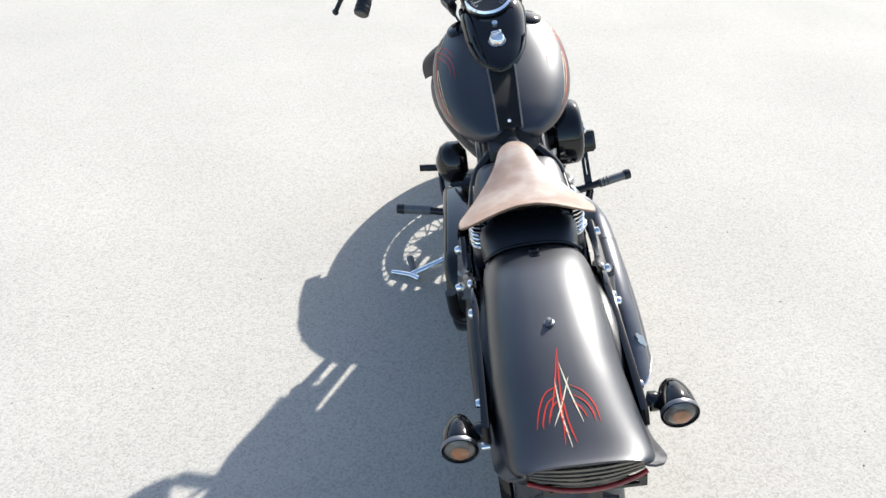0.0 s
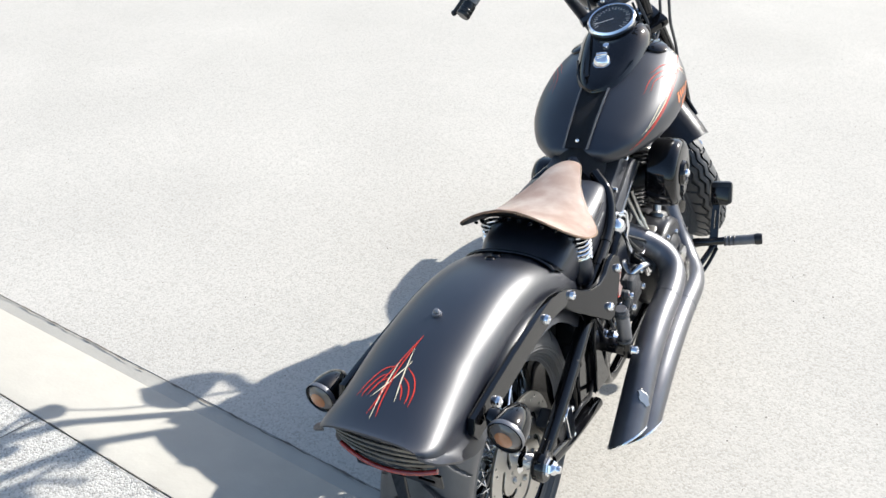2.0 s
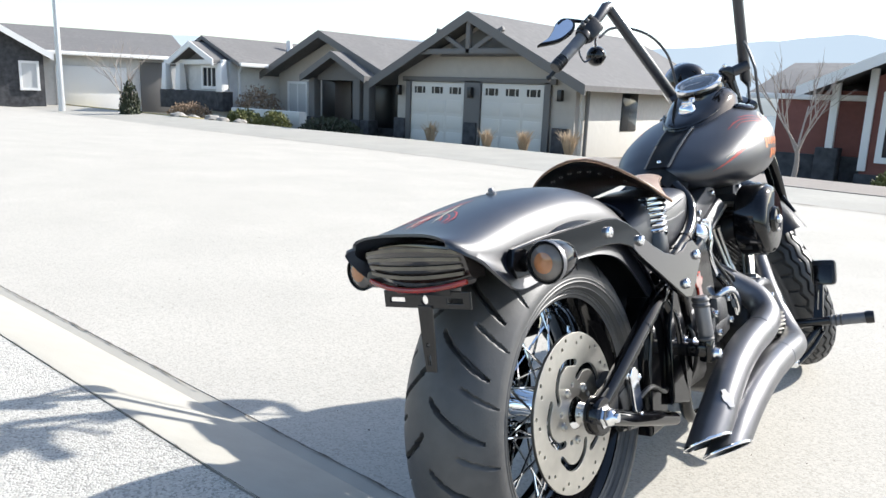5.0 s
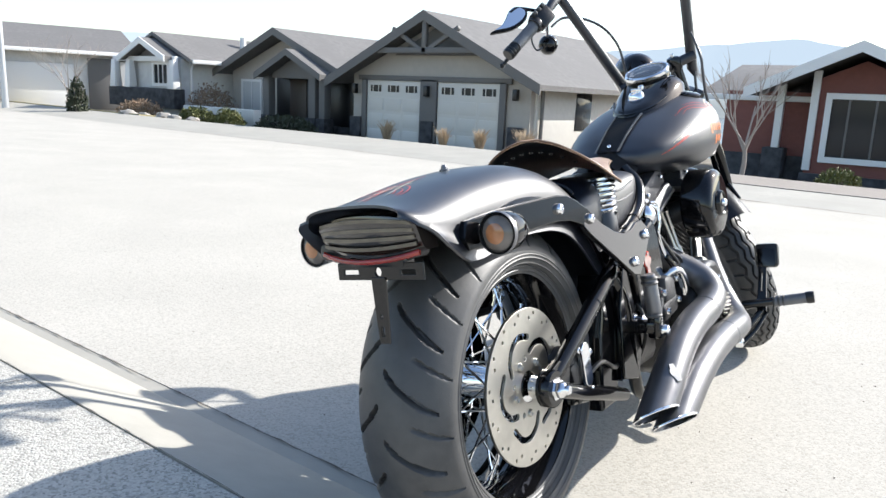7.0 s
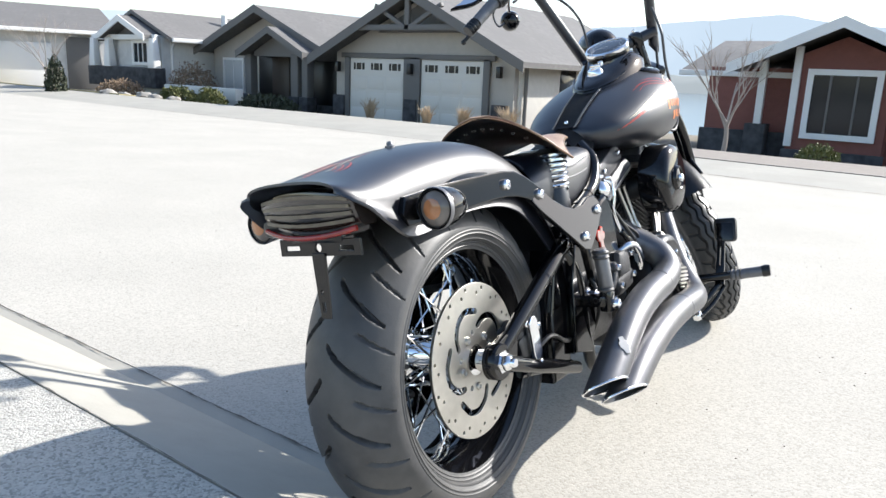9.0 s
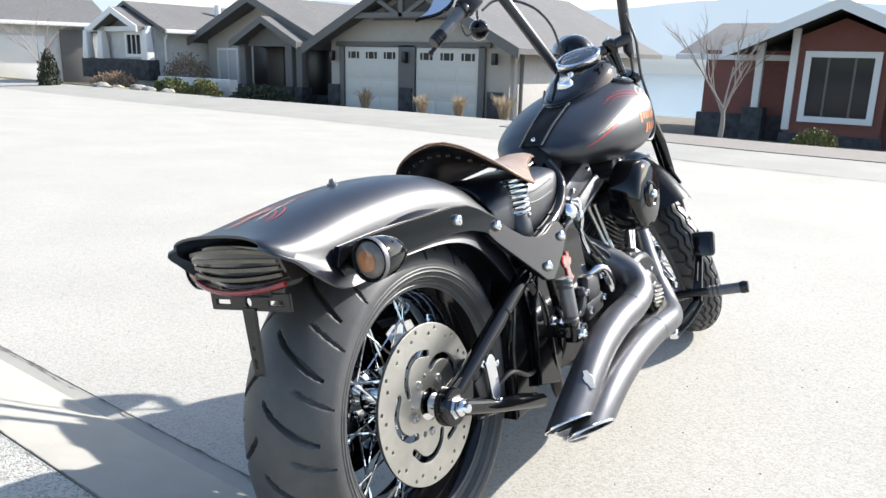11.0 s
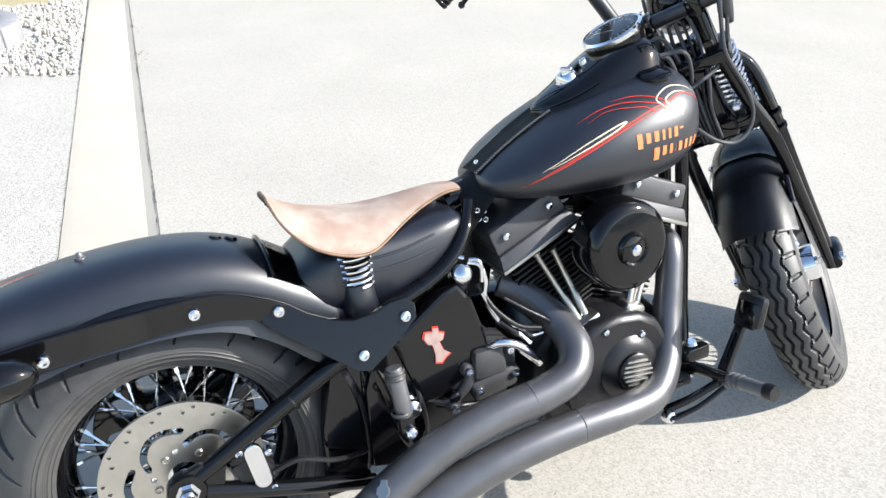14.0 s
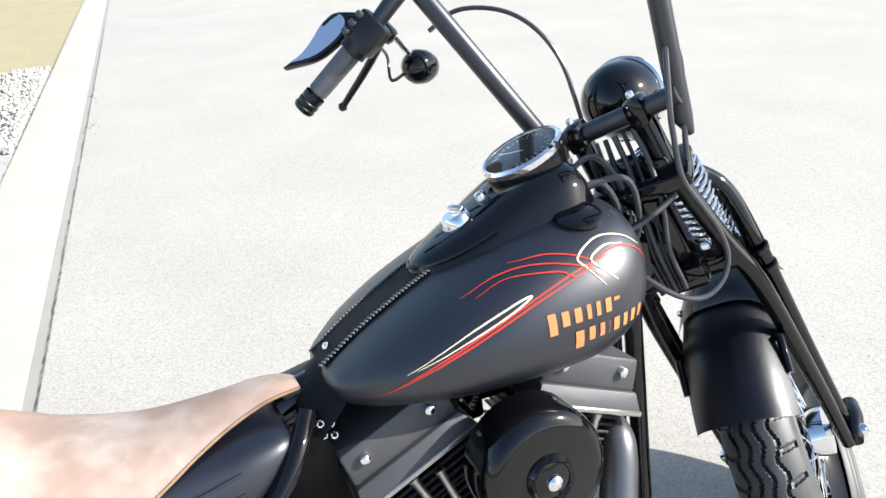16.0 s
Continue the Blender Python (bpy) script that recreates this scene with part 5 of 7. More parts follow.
# seat: sprung tan leather pan
SEAT = [  # y, half width, centre height, edge height
    (0.247, 0.022, 0.779, 0.778), (0.248, 0.058, 0.776, 0.768), (0.253, 0.092, 0.769, 0.752), (0.264, 0.119, 0.760, 0.734), (0.283, 0.140, 0.748, 0.715), (0.312, 0.152, 0.735, 0.695), (0.362, 0.154, 0.722, 0.676), (0.404, 0.138, 0.717, 0.671), (0.442, 0.112, 0.716, 0.679), (0.482, 0.085, 0.718, 0.692), (0.532, 0.058, 0.723, 0.706), (0.582, 0.042, 0.727, 0.717), (0.617, 0.029, 0.724, 0.716), (0.634, 0.017, 0.717, 0.712)]


def seat_rows(n=4):
    pts = smooth_path([Vector(r[:3]) for r in SEAT], n)
    ed = smooth_path([Vector((r[0], r[3], 0)) for r in SEAT], n)
    return [(p.x, p.y, p.z, e.y) for p, e in zip(pts, ed)]


def seat_shell(lift, grow):
    rings = []
    for y, half, zc, ze in seat_rows():
        half += grow
        ring = []
        for k in range(19):
            u = -1 + k / 9
            ring.append(Vector((half * u, y, zc + (ze - zc) * abs(u) ** 2.2 + lift)))
        rings.append(ring)
    bm = loft(rings, close_ring=False, caps=False)
    return bm


bm = seat_shell(0.0, 0.0)
bmesh.ops.solidify(bm, geom=bm.faces[:], thickness=0.006)
seat = add("seat", bm, TAN, label="weathered tan leather solo seat", smooth=70)
bm = seat_shell(-0.0066, 0.0004)
bmesh.ops.solidify(bm, geom=bm.faces[:], thickness=0.005)
add("seat_pan", bm, DARK_PLASTIC, seat, "black underside of the seat", smooth=60)
rows = seat_rows()
edge = [(h_, y, ze - 0.003) for y, h_, zc, ze in rows]
loop = edge + [(-x, y, z) for x, y, z in edge[::-1]] + [edge[0]]
WELT = material("brown_leather_edge", (0.27, 0.165, 0.10), 0.5, spread=0.4, grain=60.0)
add("seat_welt", tube(loop, 0.0026, 8), WELT, seat, "stitched brown leather welt")
stud = mesh_of(lathe([(0.0, -0.004), (0.004, -0.003), (0.005, 0.0)], 8, "z"), "stud")
for k in range(9):
    u = -0.8 + 0.2 * k
    add("stud", stud, GLOSS, seat, m=Matrix.Translation((0.118 * u, 0.256 + 0.038 * abs(u) ** 3, 0.752 - 0.045 * u * u)))


def coil(r, turns, z0, z1, wire, n=18):
    return tube([(r * math.cos(2 * math.pi * k / n), r * math.sin(2 * math.pi * k / n), z0 + (z1 - z0) * k / (turns * n)) for k in range(int(turns * n) + 1)], wire, 8)


for s in (1, -1):
    base = add("spring_cup", lathe([(0.0, 0.545), (0.031, 0.545), (0.034, 0.555), (0.030, 0.600), (0.028, 0.606), (0.0, 0.606)], 28, "z", (s * 0.103, 0.372, 0)), SATIN, label="black spring cup")
    add("seat_spring", coil(0.0300, 7, 0.602, 0.682, 0.0042), CHROME, base, "chrome coil spring under the seat", Matrix.Translation((s * 0.103, 0.372, 0)))
add("seat_hinge", box((0.05, 0.06, 0.02), (0, 0.635, 0.70), 0.005), GLOSS)

# oil tank below the seat, curved forward, and the panel behind it
OIL = [(0.270, 0.60, 0.100, 0.05), (0.320, 0.610, 0.112, 0.07), (0.380, 0.612, 0.118, 0.075), (0.440, 0.610, 0.119, 0.075), (0.500, 0.618, 0.117, 0.070), (0.550, 0.634, 0.112, 0.058), (0.585, 0.652, 0.102, 0.038), (0.602, 0.664, 0.088, 0.018)]


def super_ring(cx, cy, cz, a, b, p, n=32):
    out = []
    for k in range(n):
        t = 2 * math.pi * k / n
        c, s = math.cos(t), math.sin(t)
        out.append(Vector((cx + a * math.copysign(abs(c) ** p, c), cy, cz + b * math.copysign(abs(s) ** p, s))))
    return out


oil = smooth_path([Vector(r[:3]) for r in OIL], 4)
oil2 = smooth_path([Vector((r[0], r[3], 0)) for r in OIL], 4)
add("oil_tank", loft([super_ring(0, p.x, p.y, p.z, q.y, 0.55) for p, q in zip(oil, oil2)]), SATIN, label="satin black horseshoe oil tank", smooth=50)
for s in (1, -1):
    for k in (0, 1):
        part("oil_tank_rib", tube([(s * 0.1175, 0.36, 0.648 - 0.025 * k), (s * 0.1190, 0.45, 0.650 - 0.025 * k), (s * 0.1145, 0.53, 0.664 - 0.028 * k)], 0.0022, 6, 5), SATIN, bike)
COWL = [row for row in dense(FEN, 4) if row[0] > 0.222]
bm = loft([fender_ring(*row, push=-0.005)[8:-8] for row in COWL], close_ring=False, caps=False)
bmesh.ops.solidify(bm, geom=bm.faces[:], thickness=0.004)
front_cap = add("fender_cowl", bm, GLOSS, label="gloss black lip over the fender's front", smooth=50)
add("cowl_rim", tube(fender_ring(*COWL[0], push=-0.006)[8:-8], 0.0042, 10), GLOSS, front_cap)
fin = mesh_of(box((0.010, 0.012, 0.075), bevel=0.002), "frame_rib")
for k in range(7):
    add("frame_rib", fin, GREY_METAL, m=pose(-0.06 + 0.02 * k, 0.345, 0.640, -28, 0, 0))

# frame rails
add("upper_frame_rail", tube([(0.128, 0.30, 0.515), (0.130, 0.40, 0.545), (0.126, 0.50, 0.578), (0.118, 0.56, 0.612), (0.100, 0.60, 0.655), (0.06, 0.63, 0.69)], 0.0145, 14, 6), GLOSS, label="gloss black frame rail")
add("upper_frame_rail", tube([(-0.128, 0.30, 0.515), (-0.130, 0.40, 0.545), (-0.126, 0.50, 0.578), (-0.118, 0.56, 0.612), (-0.100, 0.60, 0.655), (-0.06, 0.63, 0.69)], 0.0145, 14, 6), GLOSS, label="gloss black frame rail")
for s in (1, -1):
    add("lower_frame_rail", tube([(s * 0.105, 0.34, 0.50), (s * 0.13, 0.385, 0.40), (s * 0.125, 0.42, 0.25), (s * 0.115, 0.50, 0.155), (s * 0.11, 0.80, 0.14), (s * 0.10, 1.06, 0.15), (s * 0.07, 1.14, 0.20), (s * 0.035, 1.172, 0.36), (s * 0.03, 1.178, 0.70)], 0.0155, 12, 6), GLOSS, label="gloss black down tube and lower rail")
# Dark fillers, added so that the gaps below seat and tank stay dark.
add("rear_engine_mount", plate([[(0.592, 0.46), (0.592, 0.63), (0.615, 0.70), (0.72, 0.72), (0.72, 0.60), (0.70, 0.50), (0.69, 0.46)], [(0.668, 0.535), (0.672, 0.560), (0.678, 0.535)]], 0.03, 0.004, Matrix.Translation((-0.045, 0, 0)) @ Matrix(((0, 0, 1, 0), (1, 0, 0, 0), (0, 1, 0, 0), (0, 0, 0, 1)))), DARK_PLASTIC, label="dark filler plate closing the gap below the seat nose", smooth=30)
add("cylinder_gap_filler", box((0.07, 0.15, 0.13), (-0.045, 0.915, 0.645), 0.02), DARK_PLASTIC, label="dark filler block in the gap between the cylinders")
add("backbone", tube([(0, 0.60, 0.68), (0, 0.9, 0.76), (0, 1.19, 0.83)], 0.03, 14, 4), GLOSS)
add("pivot_plate", plate([[(0.34, 0.24), (0.35, 0.40), (0.38, 0.48), (0.43, 0.50), (0.46, 0.42), (0.45, 0.28), (0.42, 0.22)]], 0.016, 0.003, Matrix.Translation((0.128, 0, 0)) @ SIDE), GLOSS, smooth=30)
add("pivot_bolt", lathe([(0.0, 0.030), (0.008, 0.030), (0.012, 0.024), (0.019, 0.018), (0.019, 0.0), (0.023, 0.0), (0.023, -0.008)], 18), CHROME, m=Matrix.Translation((0.142, 0.425, 0.345)), label="chrome swingarm pivot bolt")
mg = add("mud_guard", plate([[(0.25, 0.20), (0.262, 0.34), (0.30, 0.47), (0.345, 0.46), (0.335, 0.34), (0.325, 0.20)]], 0.05, 0.006, Matrix.Translation((0.095, 0, 0)) @ SIDE), GLOSS, label="black plastic guard ahead of the tyre", smooth=30)
# folded rear peg and its strut, standing upright beside the guard
peg = add("rear_peg", tube([(0.190, 0.392, 0.462), (0.191, 0.393, 0.452), (0.196, 0.398, 0.372), (0.196, 0.399, 0.362)], [0.014, 0.0165, 0.0165, 0.014], 16), GREY_METAL, label="folded passenger foot peg with rubber bands")
for z in (0.455, 0.444, 0.372):
    add("peg_ring", lathe([(0.0175, -0.004), (0.0195, 0.0), (0.0175, 0.004)], 18, "z"), RUBBER, peg, m=pose(0.1905 + (0.455 - z) * 0.06, 0.3925, z, 0, 0, 0))
add("peg_mount", merge([box((0.075, 0.03, 0.028), (0.162, 0.395, 0.345), 0.006), box((0.03, 0.03, 0.05), (0.196, 0.398, 0.345), 0.006)]), GLOSS)
add("mount_bolt", bolt_shape(0.012, 0.014), CHROME, m=Matrix.Translation((0.212, 0.40, 0.338)))
# side cover with its badge
COVER = [(0.418, 0.482), (0.440, 0.500), (0.52, 0.552), (0.548, 0.56), (0.572, 0.525), (0.592, 0.45), (0.598, 0.412), (0.582, 0.392), (0.52, 0.368), (0.474, 0.348), (0.460, 0.352)]
cover = add("side_cover", plate([COVER], 0.05, 0.008, Matrix.Translation((0.118, 0, 0)) @ SIDE), GLOSS, label="gloss black side cover with a red-edged badge", smooth=40)
BADGE = [(0.466, 0.482), (0.470, 0.494), (0.486, 0.492), (0.488, 0.500), (0.500, 0.498), (0.500, 0.488), (0.512, 0.483), (0.508, 0.470), (0.499, 0.468), (0.507, 0.446), (0.520, 0.436), (0.510, 0.430), (0.500, 0.420), (0.486, 0.424), (0.488, 0.440), (0.484, 0.464), (0.474, 0.468)]
add("badge_edge", plate([BADGE], 0.002, 0.0004, Matrix.Translation((0.1525, 0, 0)) @ SIDE), STRIPE_RED, cover, smooth=30)
bc = (0.4925, 0.462)
add("badge_face", plate([[(bc[0] + (x - bc[0]) * 0.88, bc[1] + (y - bc[1]) * 0.91) for x, y in BADGE]], 0.002, 0.0004, Matrix.Translation((0.1538, 0, 0)) @ SIDE), material("pale_badge_face", (0.46, 0.33, 0.30), 0.35, 0.2, spread=0.25, grain=70.0), cover, smooth=30)
# chrome horn-like cover and the lines below it
add("filler_cap", lathe([(0.0, 0.022), (0.010, 0.0215), (0.018, 0.016), (0.0215, 0.008), (0.0215, -0.008), (0.017, -0.016), (0.0, -0.016)], 28, m=Matrix.Translation((0.128, 0.570, 0.578)) @ Euler((0, radians(-20), radians(-20))).to_matrix().to_4x4()), CHROME, label="round chrome oil filler cap")
neck = add("filler_neck", tube([(0.122, 0.568, 0.578), (0.118, 0.567, 0.560), (0.112, 0.566, 0.535), (0.108, 0.564, 0.512), (0.104, 0.562, 0.495)], [0.0195, 0.0225, 0.021, 0.017, 0.010], 20, 4), GLOSS, label="gloss black tapered filler neck")
add("neck_clip", tube([(0.118, 0.560, 0.600), (0.125, 0.566, 0.612), (0.132, 0.578, 0.610)], 0.0045, 10, 4), CHROME, neck)
for line in (((0.135, 0.586, 0.606), (0.143, 0.600, 0.604), (0.146, 0.606, 0.590), (0.146, 0.603, 0.560)),
             ((0.142, 0.602, 0.535), (0.146, 0.622, 0.490), (0.148, 0.640, 0.462), (0.155, 0.672, 0.446), (0.150, 0.70, 0.420), (0.15, 0.725, 0.418))):
    add("oil_line", tube(line, 0.0036, 10, 6), CHROME, label="thin chrome oil line")
add("line_sleeve", tube([(0.148, 0.632, 0.468), (0.152, 0.648, 0.452), (0.156, 0.664, 0.436)], 0.0072, 12, 3), GLOSS, label="black sleeve on the oil line")
add("line_coupling", merge([tube([(0.172, 0.664, 0.412), (0.168, 0.688, 0.385)], 0.0105, 6), tube([(0.170, 0.676, 0.398), (0.164, 0.706, 0.362)], 0.0085, 12)]), CHROME, label="chrome hose coupling")
for k, line in enumerate((((0.13, 0.46, 0.352), (0.15, 0.49, 0.335), (0.152, 0.53, 0.348), (0.14, 0.56, 0.375)), ((0.12, 0.44, 0.42), (0.148, 0.448, 0.36), (0.146, 0.455, 0.30), (0.12, 0.46, 0.24)),
                          ((0.10, 0.50, 0.30), (0.150, 0.515, 0.318), (0.152, 0.55, 0.312), (0.13, 0.60, 0.29)), ((0.12, 0.66, 0.50), (0.14, 0.70, 0.47), (0.15, 0.74, 0.44), (0.13, 0.77, 0.40)))):
    add("rubber_hose", tube(line, (0.006, 0.0048, 0.007, 0.0042)[k], 10, 6), DARK_PLASTIC, label="black rubber hose")
add("drain_plug", lathe([(0.0, 0.012), (0.008, 0.0115), (0.0125, 0.008), (0.0135, 0.0), (0.0135, -0.02)], 20, at=(0.150, 0.517, 0.338)), GLOSS, label="round black plug below the side cover")
for a_, b_ in (((0.1300, 0.418, 0.5508), (0.1290, 0.430, 0.5546)), ((0.1265, 0.490, 0.5746), (0.1258, 0.501, 0.5786))):
    add("rail_collar", tube([a_, b_], 0.0162, 18), GLOSS, label="raised collar on the frame rail")
for k, line in enumerate((((0.13, 0.585, 0.60), (0.140, 0.605, 0.59), (0.145, 0.612, 0.56), (0.14, 0.610, 0.52), (0.145, 0.63, 0.47), (0.15, 0.66, 0.445), (0.16, 0.69, 0.41)), ((0.15, 0.60, 0.42), (0.17, 0.62, 0.435), (0.178, 0.65, 0.425), (0.175, 0.685, 0.39), (0.165, 0.705, 0.365)), ((0.13, 0.60, 0.55), (0.15, 0.622, 0.50), (0.16, 0.665, 0.455), (0.15, 0.72, 0.43)))):
    add("oil_line", tube(line, 0.0085 if k == 1 else 0.0050, 12, 6), CHROME if k < 2 else DARK_PLASTIC, label="chrome oil line" if k < 2 else "black rubber hose")
gb = add("gearbox_cover", merge([box((0.10, 0.150, 0.085), (0.096, 0.590, 0.372), 0.014), box((0.040, 0.074, 0.060), (0.150, 0.596, 0.396), 0.010, taper=0.86), box((0.036, 0.100, 0.046), (0, 0, 0), 0.010, m=Matrix.Translation((0.146, 0.604, 0.346)) @ Matrix.Rotation(radians(8), 4, "X")),
    tube([(0.148, 0.566, 0.388), (0.150, 0.545, 0.356), (0.148, 0.520, 0.332)], [0.013, 0.012, 0.009], 12, 4)]), GREY_CAST, label="grey cast gearbox side cover", smooth=40)
for y, z in ((0.548, 0.392), (0.640, 0.412), (0.566, 0.344), (0.648, 0.358), (0.512, 0.320)):
    add("bolt_boss", lathe([(0.0, 0.006), (0.0105, 0.006), (0.013, 0.002), (0.0145, -0.02)], 18, at=(0.156, y, z)), GREY_CAST, gb)
    add("cover_bolt", lathe([(0.0, 0.004), (0.0035, 0.004), (0.004, 0.0105), (0.0068, 0.0105), (0.0082, 0.008), (0.0082, 0.0)], 14, at=(0.162, y, z)), CHROME, gb)
add("gearbox", box((0.20, 0.22, 0.20), (0, 0.56, 0.30), 0.03), CASE)

# ---- fuel tank ----
TANK = [  # y, half width, top, bottom, height of the widest line
    (0.664, 0.052, 0.728, 0.700, 0.716), (0.672, 0.080, 0.738, 0.691, 0.717), (0.698, 0.110, 0.756, 0.682, 0.722), (0.735, 0.140, 0.779, 0.675, 0.730), (0.80, 0.170, 0.813, 0.668, 0.741), (0.87, 0.188, 0.843, 0.663, 0.752), (0.94, 0.195, 0.869, 0.661, 0.762), (1.01, 0.194, 0.887, 0.661, 0.770),
    (1.06, 0.186, 0.895, 0.669, 0.776), (1.10, 0.168, 0.891, 0.689, 0.782), (1.127, 0.143, 0.878, 0.714, 0.786), (1.144, 0.110, 0.858, 0.742, 0.790), (1.150, 0.068, 0.832, 0.764, 0.792)]


def tank_ring(y, half, top, bot, mid, n=48):
    ring = []
    for k in range(n):
        a = 2 * math.pi * k / n
        c, s = math.cos(a), math.sin(a)
        x = half * math.copysign(abs(c) ** 0.80, c)
        h = (top - mid) if s > 0 else (mid - bot)
        ring.append(Vector((x, y, mid + h * math.copysign(abs(s) ** (0.92 if s > 0 else 0.75), s))))
    return ring


ta = smooth_path([Vector(r[:3]) for r in TANK], 4)
tb = smooth_path([Vector((r[0], r[3], r[4])) for r in TANK], 4)
bm = loft([tank_ring(p.x, p.y, p.z, q.y, q.z) for p, q in zip(ta, tb)])
bmesh.ops.recalc_face_normals(bm, faces=bm.faces)
tank_tree = BVHTree.FromBMesh(bm)
tank = add("fuel_tank", bm, SATIN, label="satin black fuel tank with red and cream pinstripes", smooth=60)

SIDE_LINES = [
    (STRIPE_RED, ((0.716, 0.716), (0.80, 0.757), (0.90, 0.798), (0.985, 0.826), (1.045, 0.838))), (STRIPE_RED, ((0.73, 0.722), (0.82, 0.762), (0.92, 0.801), (0.995, 0.823))),
    (STRIPE_CREAM, ((0.752, 0.743), (0.83, 0.780), (0.90, 0.806), (0.925, 0.812), (0.90, 0.800), (0.83, 0.773), (0.765, 0.747))),
    (STRIPE_RED, ((0.845, 0.815), (0.90, 0.835), (0.95, 0.842), (1.0, 0.834), (1.03, 0.815))), (STRIPE_RED, ((0.92, 0.845), (0.97, 0.850), (1.01, 0.842), (1.035, 0.824))), (STRIPE_RED, ((0.86, 0.815), (0.91, 0.832), (0.97, 0.832), (0.995, 0.823), (1.05, 0.842), (1.09, 0.838), (1.12, 0.815), (1.138, 0.775))),
    (STRIPE_CREAM, ((1.030, 0.805), (1.012, 0.828), (1.005, 0.842), (1.045, 0.858), (1.085, 0.852), (1.115, 0.832))), (STRIPE_CREAM, ((1.052, 0.806), (1.03, 0.826), (1.022, 0.838), (1.05, 0.848), (1.08, 0.844)))]
for mat, line in SIDE_LINES:
    for s in (1, -1):
        ribbon([(s * 0.4, y, z) for y, z in line], tank_tree, Vector((-s, 0, 0)), 0.0024 if mat is STRIPE_RED else 0.0028, tank, mat)


def patch(y0, y1, z0, z1, skew, parent, mat, s, name="emblem_bar"):
    """A small painted bar on the tank's flank."""
    bm = bmesh.new()
    grid = []
    for i in range(4):
        row = []
        for j in range(3):
            y, z = y0 + (y1 - y0) * i / 3, z0 + (z1 - z0) * j / 2 + skew * (y0 + (y1 - y0) * i / 3 - 0.93)
            hit, nor, _, _ = tank_tree.ray_cast(Vector((s * 0.4, y, z)), Vector((-s, 0, 0)))
            row.append(bm.verts.new(hit + Vector((s * 0.0011, 0, 0))))
        grid.append(row)
    for i in range(3):
        for j in range(2):
            bm.faces.new((grid[i][j], grid[i + 1][j], grid[i + 1][j + 1], grid[i][j + 1]))
    return add(name, bm, mat, parent, smooth=60)


EMBLEM_A = [(0.934, 0.951, 0.752, 0.790), (0.954, 0.970, 0.762, 0.788), (0.973, 0.989, 0.762, 0.788), (0.992, 1.004, 0.762, 0.788), (1.007, 1.019, 0.762, 0.788), (1.022, 1.037, 0.762, 0.788), (1.037, 1.052, 0.778, 0.784)]
EMBLEM_B = [(0.972, 0.990, 0.726, 0.757), (0.993, 1.008, 0.733, 0.757), (1.011, 1.024, 0.733, 0.757), (1.027, 1.032, 0.733, 0.757), (1.035, 1.050, 0.733, 0.757), (1.053, 1.066, 0.733, 0.757), (1.069, 1.083, 0.733, 0.757), (1.086, 1.099, 0.733, 0.757)]
# the letters' outlines are a little lower than their boxes
EMBLEM_A = [(y0, y1 - 0.002, z0 + 0.20 * (z1 - z0), z1 - 0.06 * (z1 - z0)) for y0, y1, z0, z1 in EMBLEM_A]
EMBLEM_B = [(y0, y1 - 0.002, z0 + 0.14 * (z1 - z0), z1 - 0.06 * (z1 - z0)) for y0, y1, z0, z1 in EMBLEM_B]
for s in (1, -1):
    for y0, y1, z0, z1 in EMBLEM_A + EMBLEM_B:
        patch(y0 + 0.0012, y1 - 0.0022, z0, z1, 0.02, tank, ORANGE, s)

# console, speedometer, caps
CONS = [(0.822, 0.010, 0.834), (0.835, 0.030, 0.845), (0.865, 0.046, 0.862), (0.905, 0.056, 0.882), (0.95, 0.062, 0.908), (1.0, 0.066, 0.934), (1.04, 0.068, 0.945), (1.07, 0.064, 0.945), (1.092, 0.056, 0.924)]
rows = smooth_path([Vector(r) for r in CONS], 4)
bm = loft([[Vector((p.y * 1.45, p.x, 0.80)), Vector((p.y * 1.35, p.x, p.z - 0.030)), Vector((p.y * 1.05, p.x, p.z - 0.008)), Vector((p.y * 0.8, p.x, p.z - 0.001)), Vector((p.y * 0.4, p.x, p.z + 0.001)), Vector((0, p.x, p.z + 0.002)), Vector((-p.y * 0.4, p.x, p.z + 0.001)), Vector((-p.y * 0.8, p.x, p.z - 0.001)), Vector((-p.y * 1.05, p.x, p.z - 0.008)), Vector((-p.y * 1.35, p.x, p.z - 0.030)), Vector((-p.y * 1.45, p.x, 0.80))] for p in rows])
console = add("tank_console", bm, GLOSS, label="gloss black tank console", smooth=50)
add("console_trim", tube([(0.078, 0.93, 0.878), (0.070, 0.908, 0.866), (0.057, 0.872, 0.851), (0.032, 0.840, 0.839), (0, 0.821, 0.834), (-0.032, 0.840, 0.839), (-0.057, 0.872, 0.851), (-0.070, 0.908, 0.866), (-0.078, 0.93, 0.878)], 0.003, 8, 5), GLOSS, console)
SPD = Matrix.Translation((-0.008, 1.030, 0.952)) @ Euler((radians(24), 0, 0)).to_matrix().to_4x4()
spd = add("speedometer", lathe([(0.060, -0.05), (0.064, -0.004), (0.066, 0.006), (0.0665, 0.012), (0.063, 0.016), (0.059, 0.015), (0.058, 0.008)], 56, "z", m=SPD), CHROME, console, "round speedometer with a chrome bezel")
add("speedometer_cup", lathe([(0.050, -0.09), (0.058, -0.05), (0.0655, -0.006), (0.0655, 0.004)], 40, "z", m=SPD), GLOSS, console)
face = lathe([(0.0, 0.006), (0.030, 0.006), (0.0585, 0.006)], 40, "z", m=SPD)
face_ob = add("dial", face, DIAL, console)
ticks = bmesh.new()
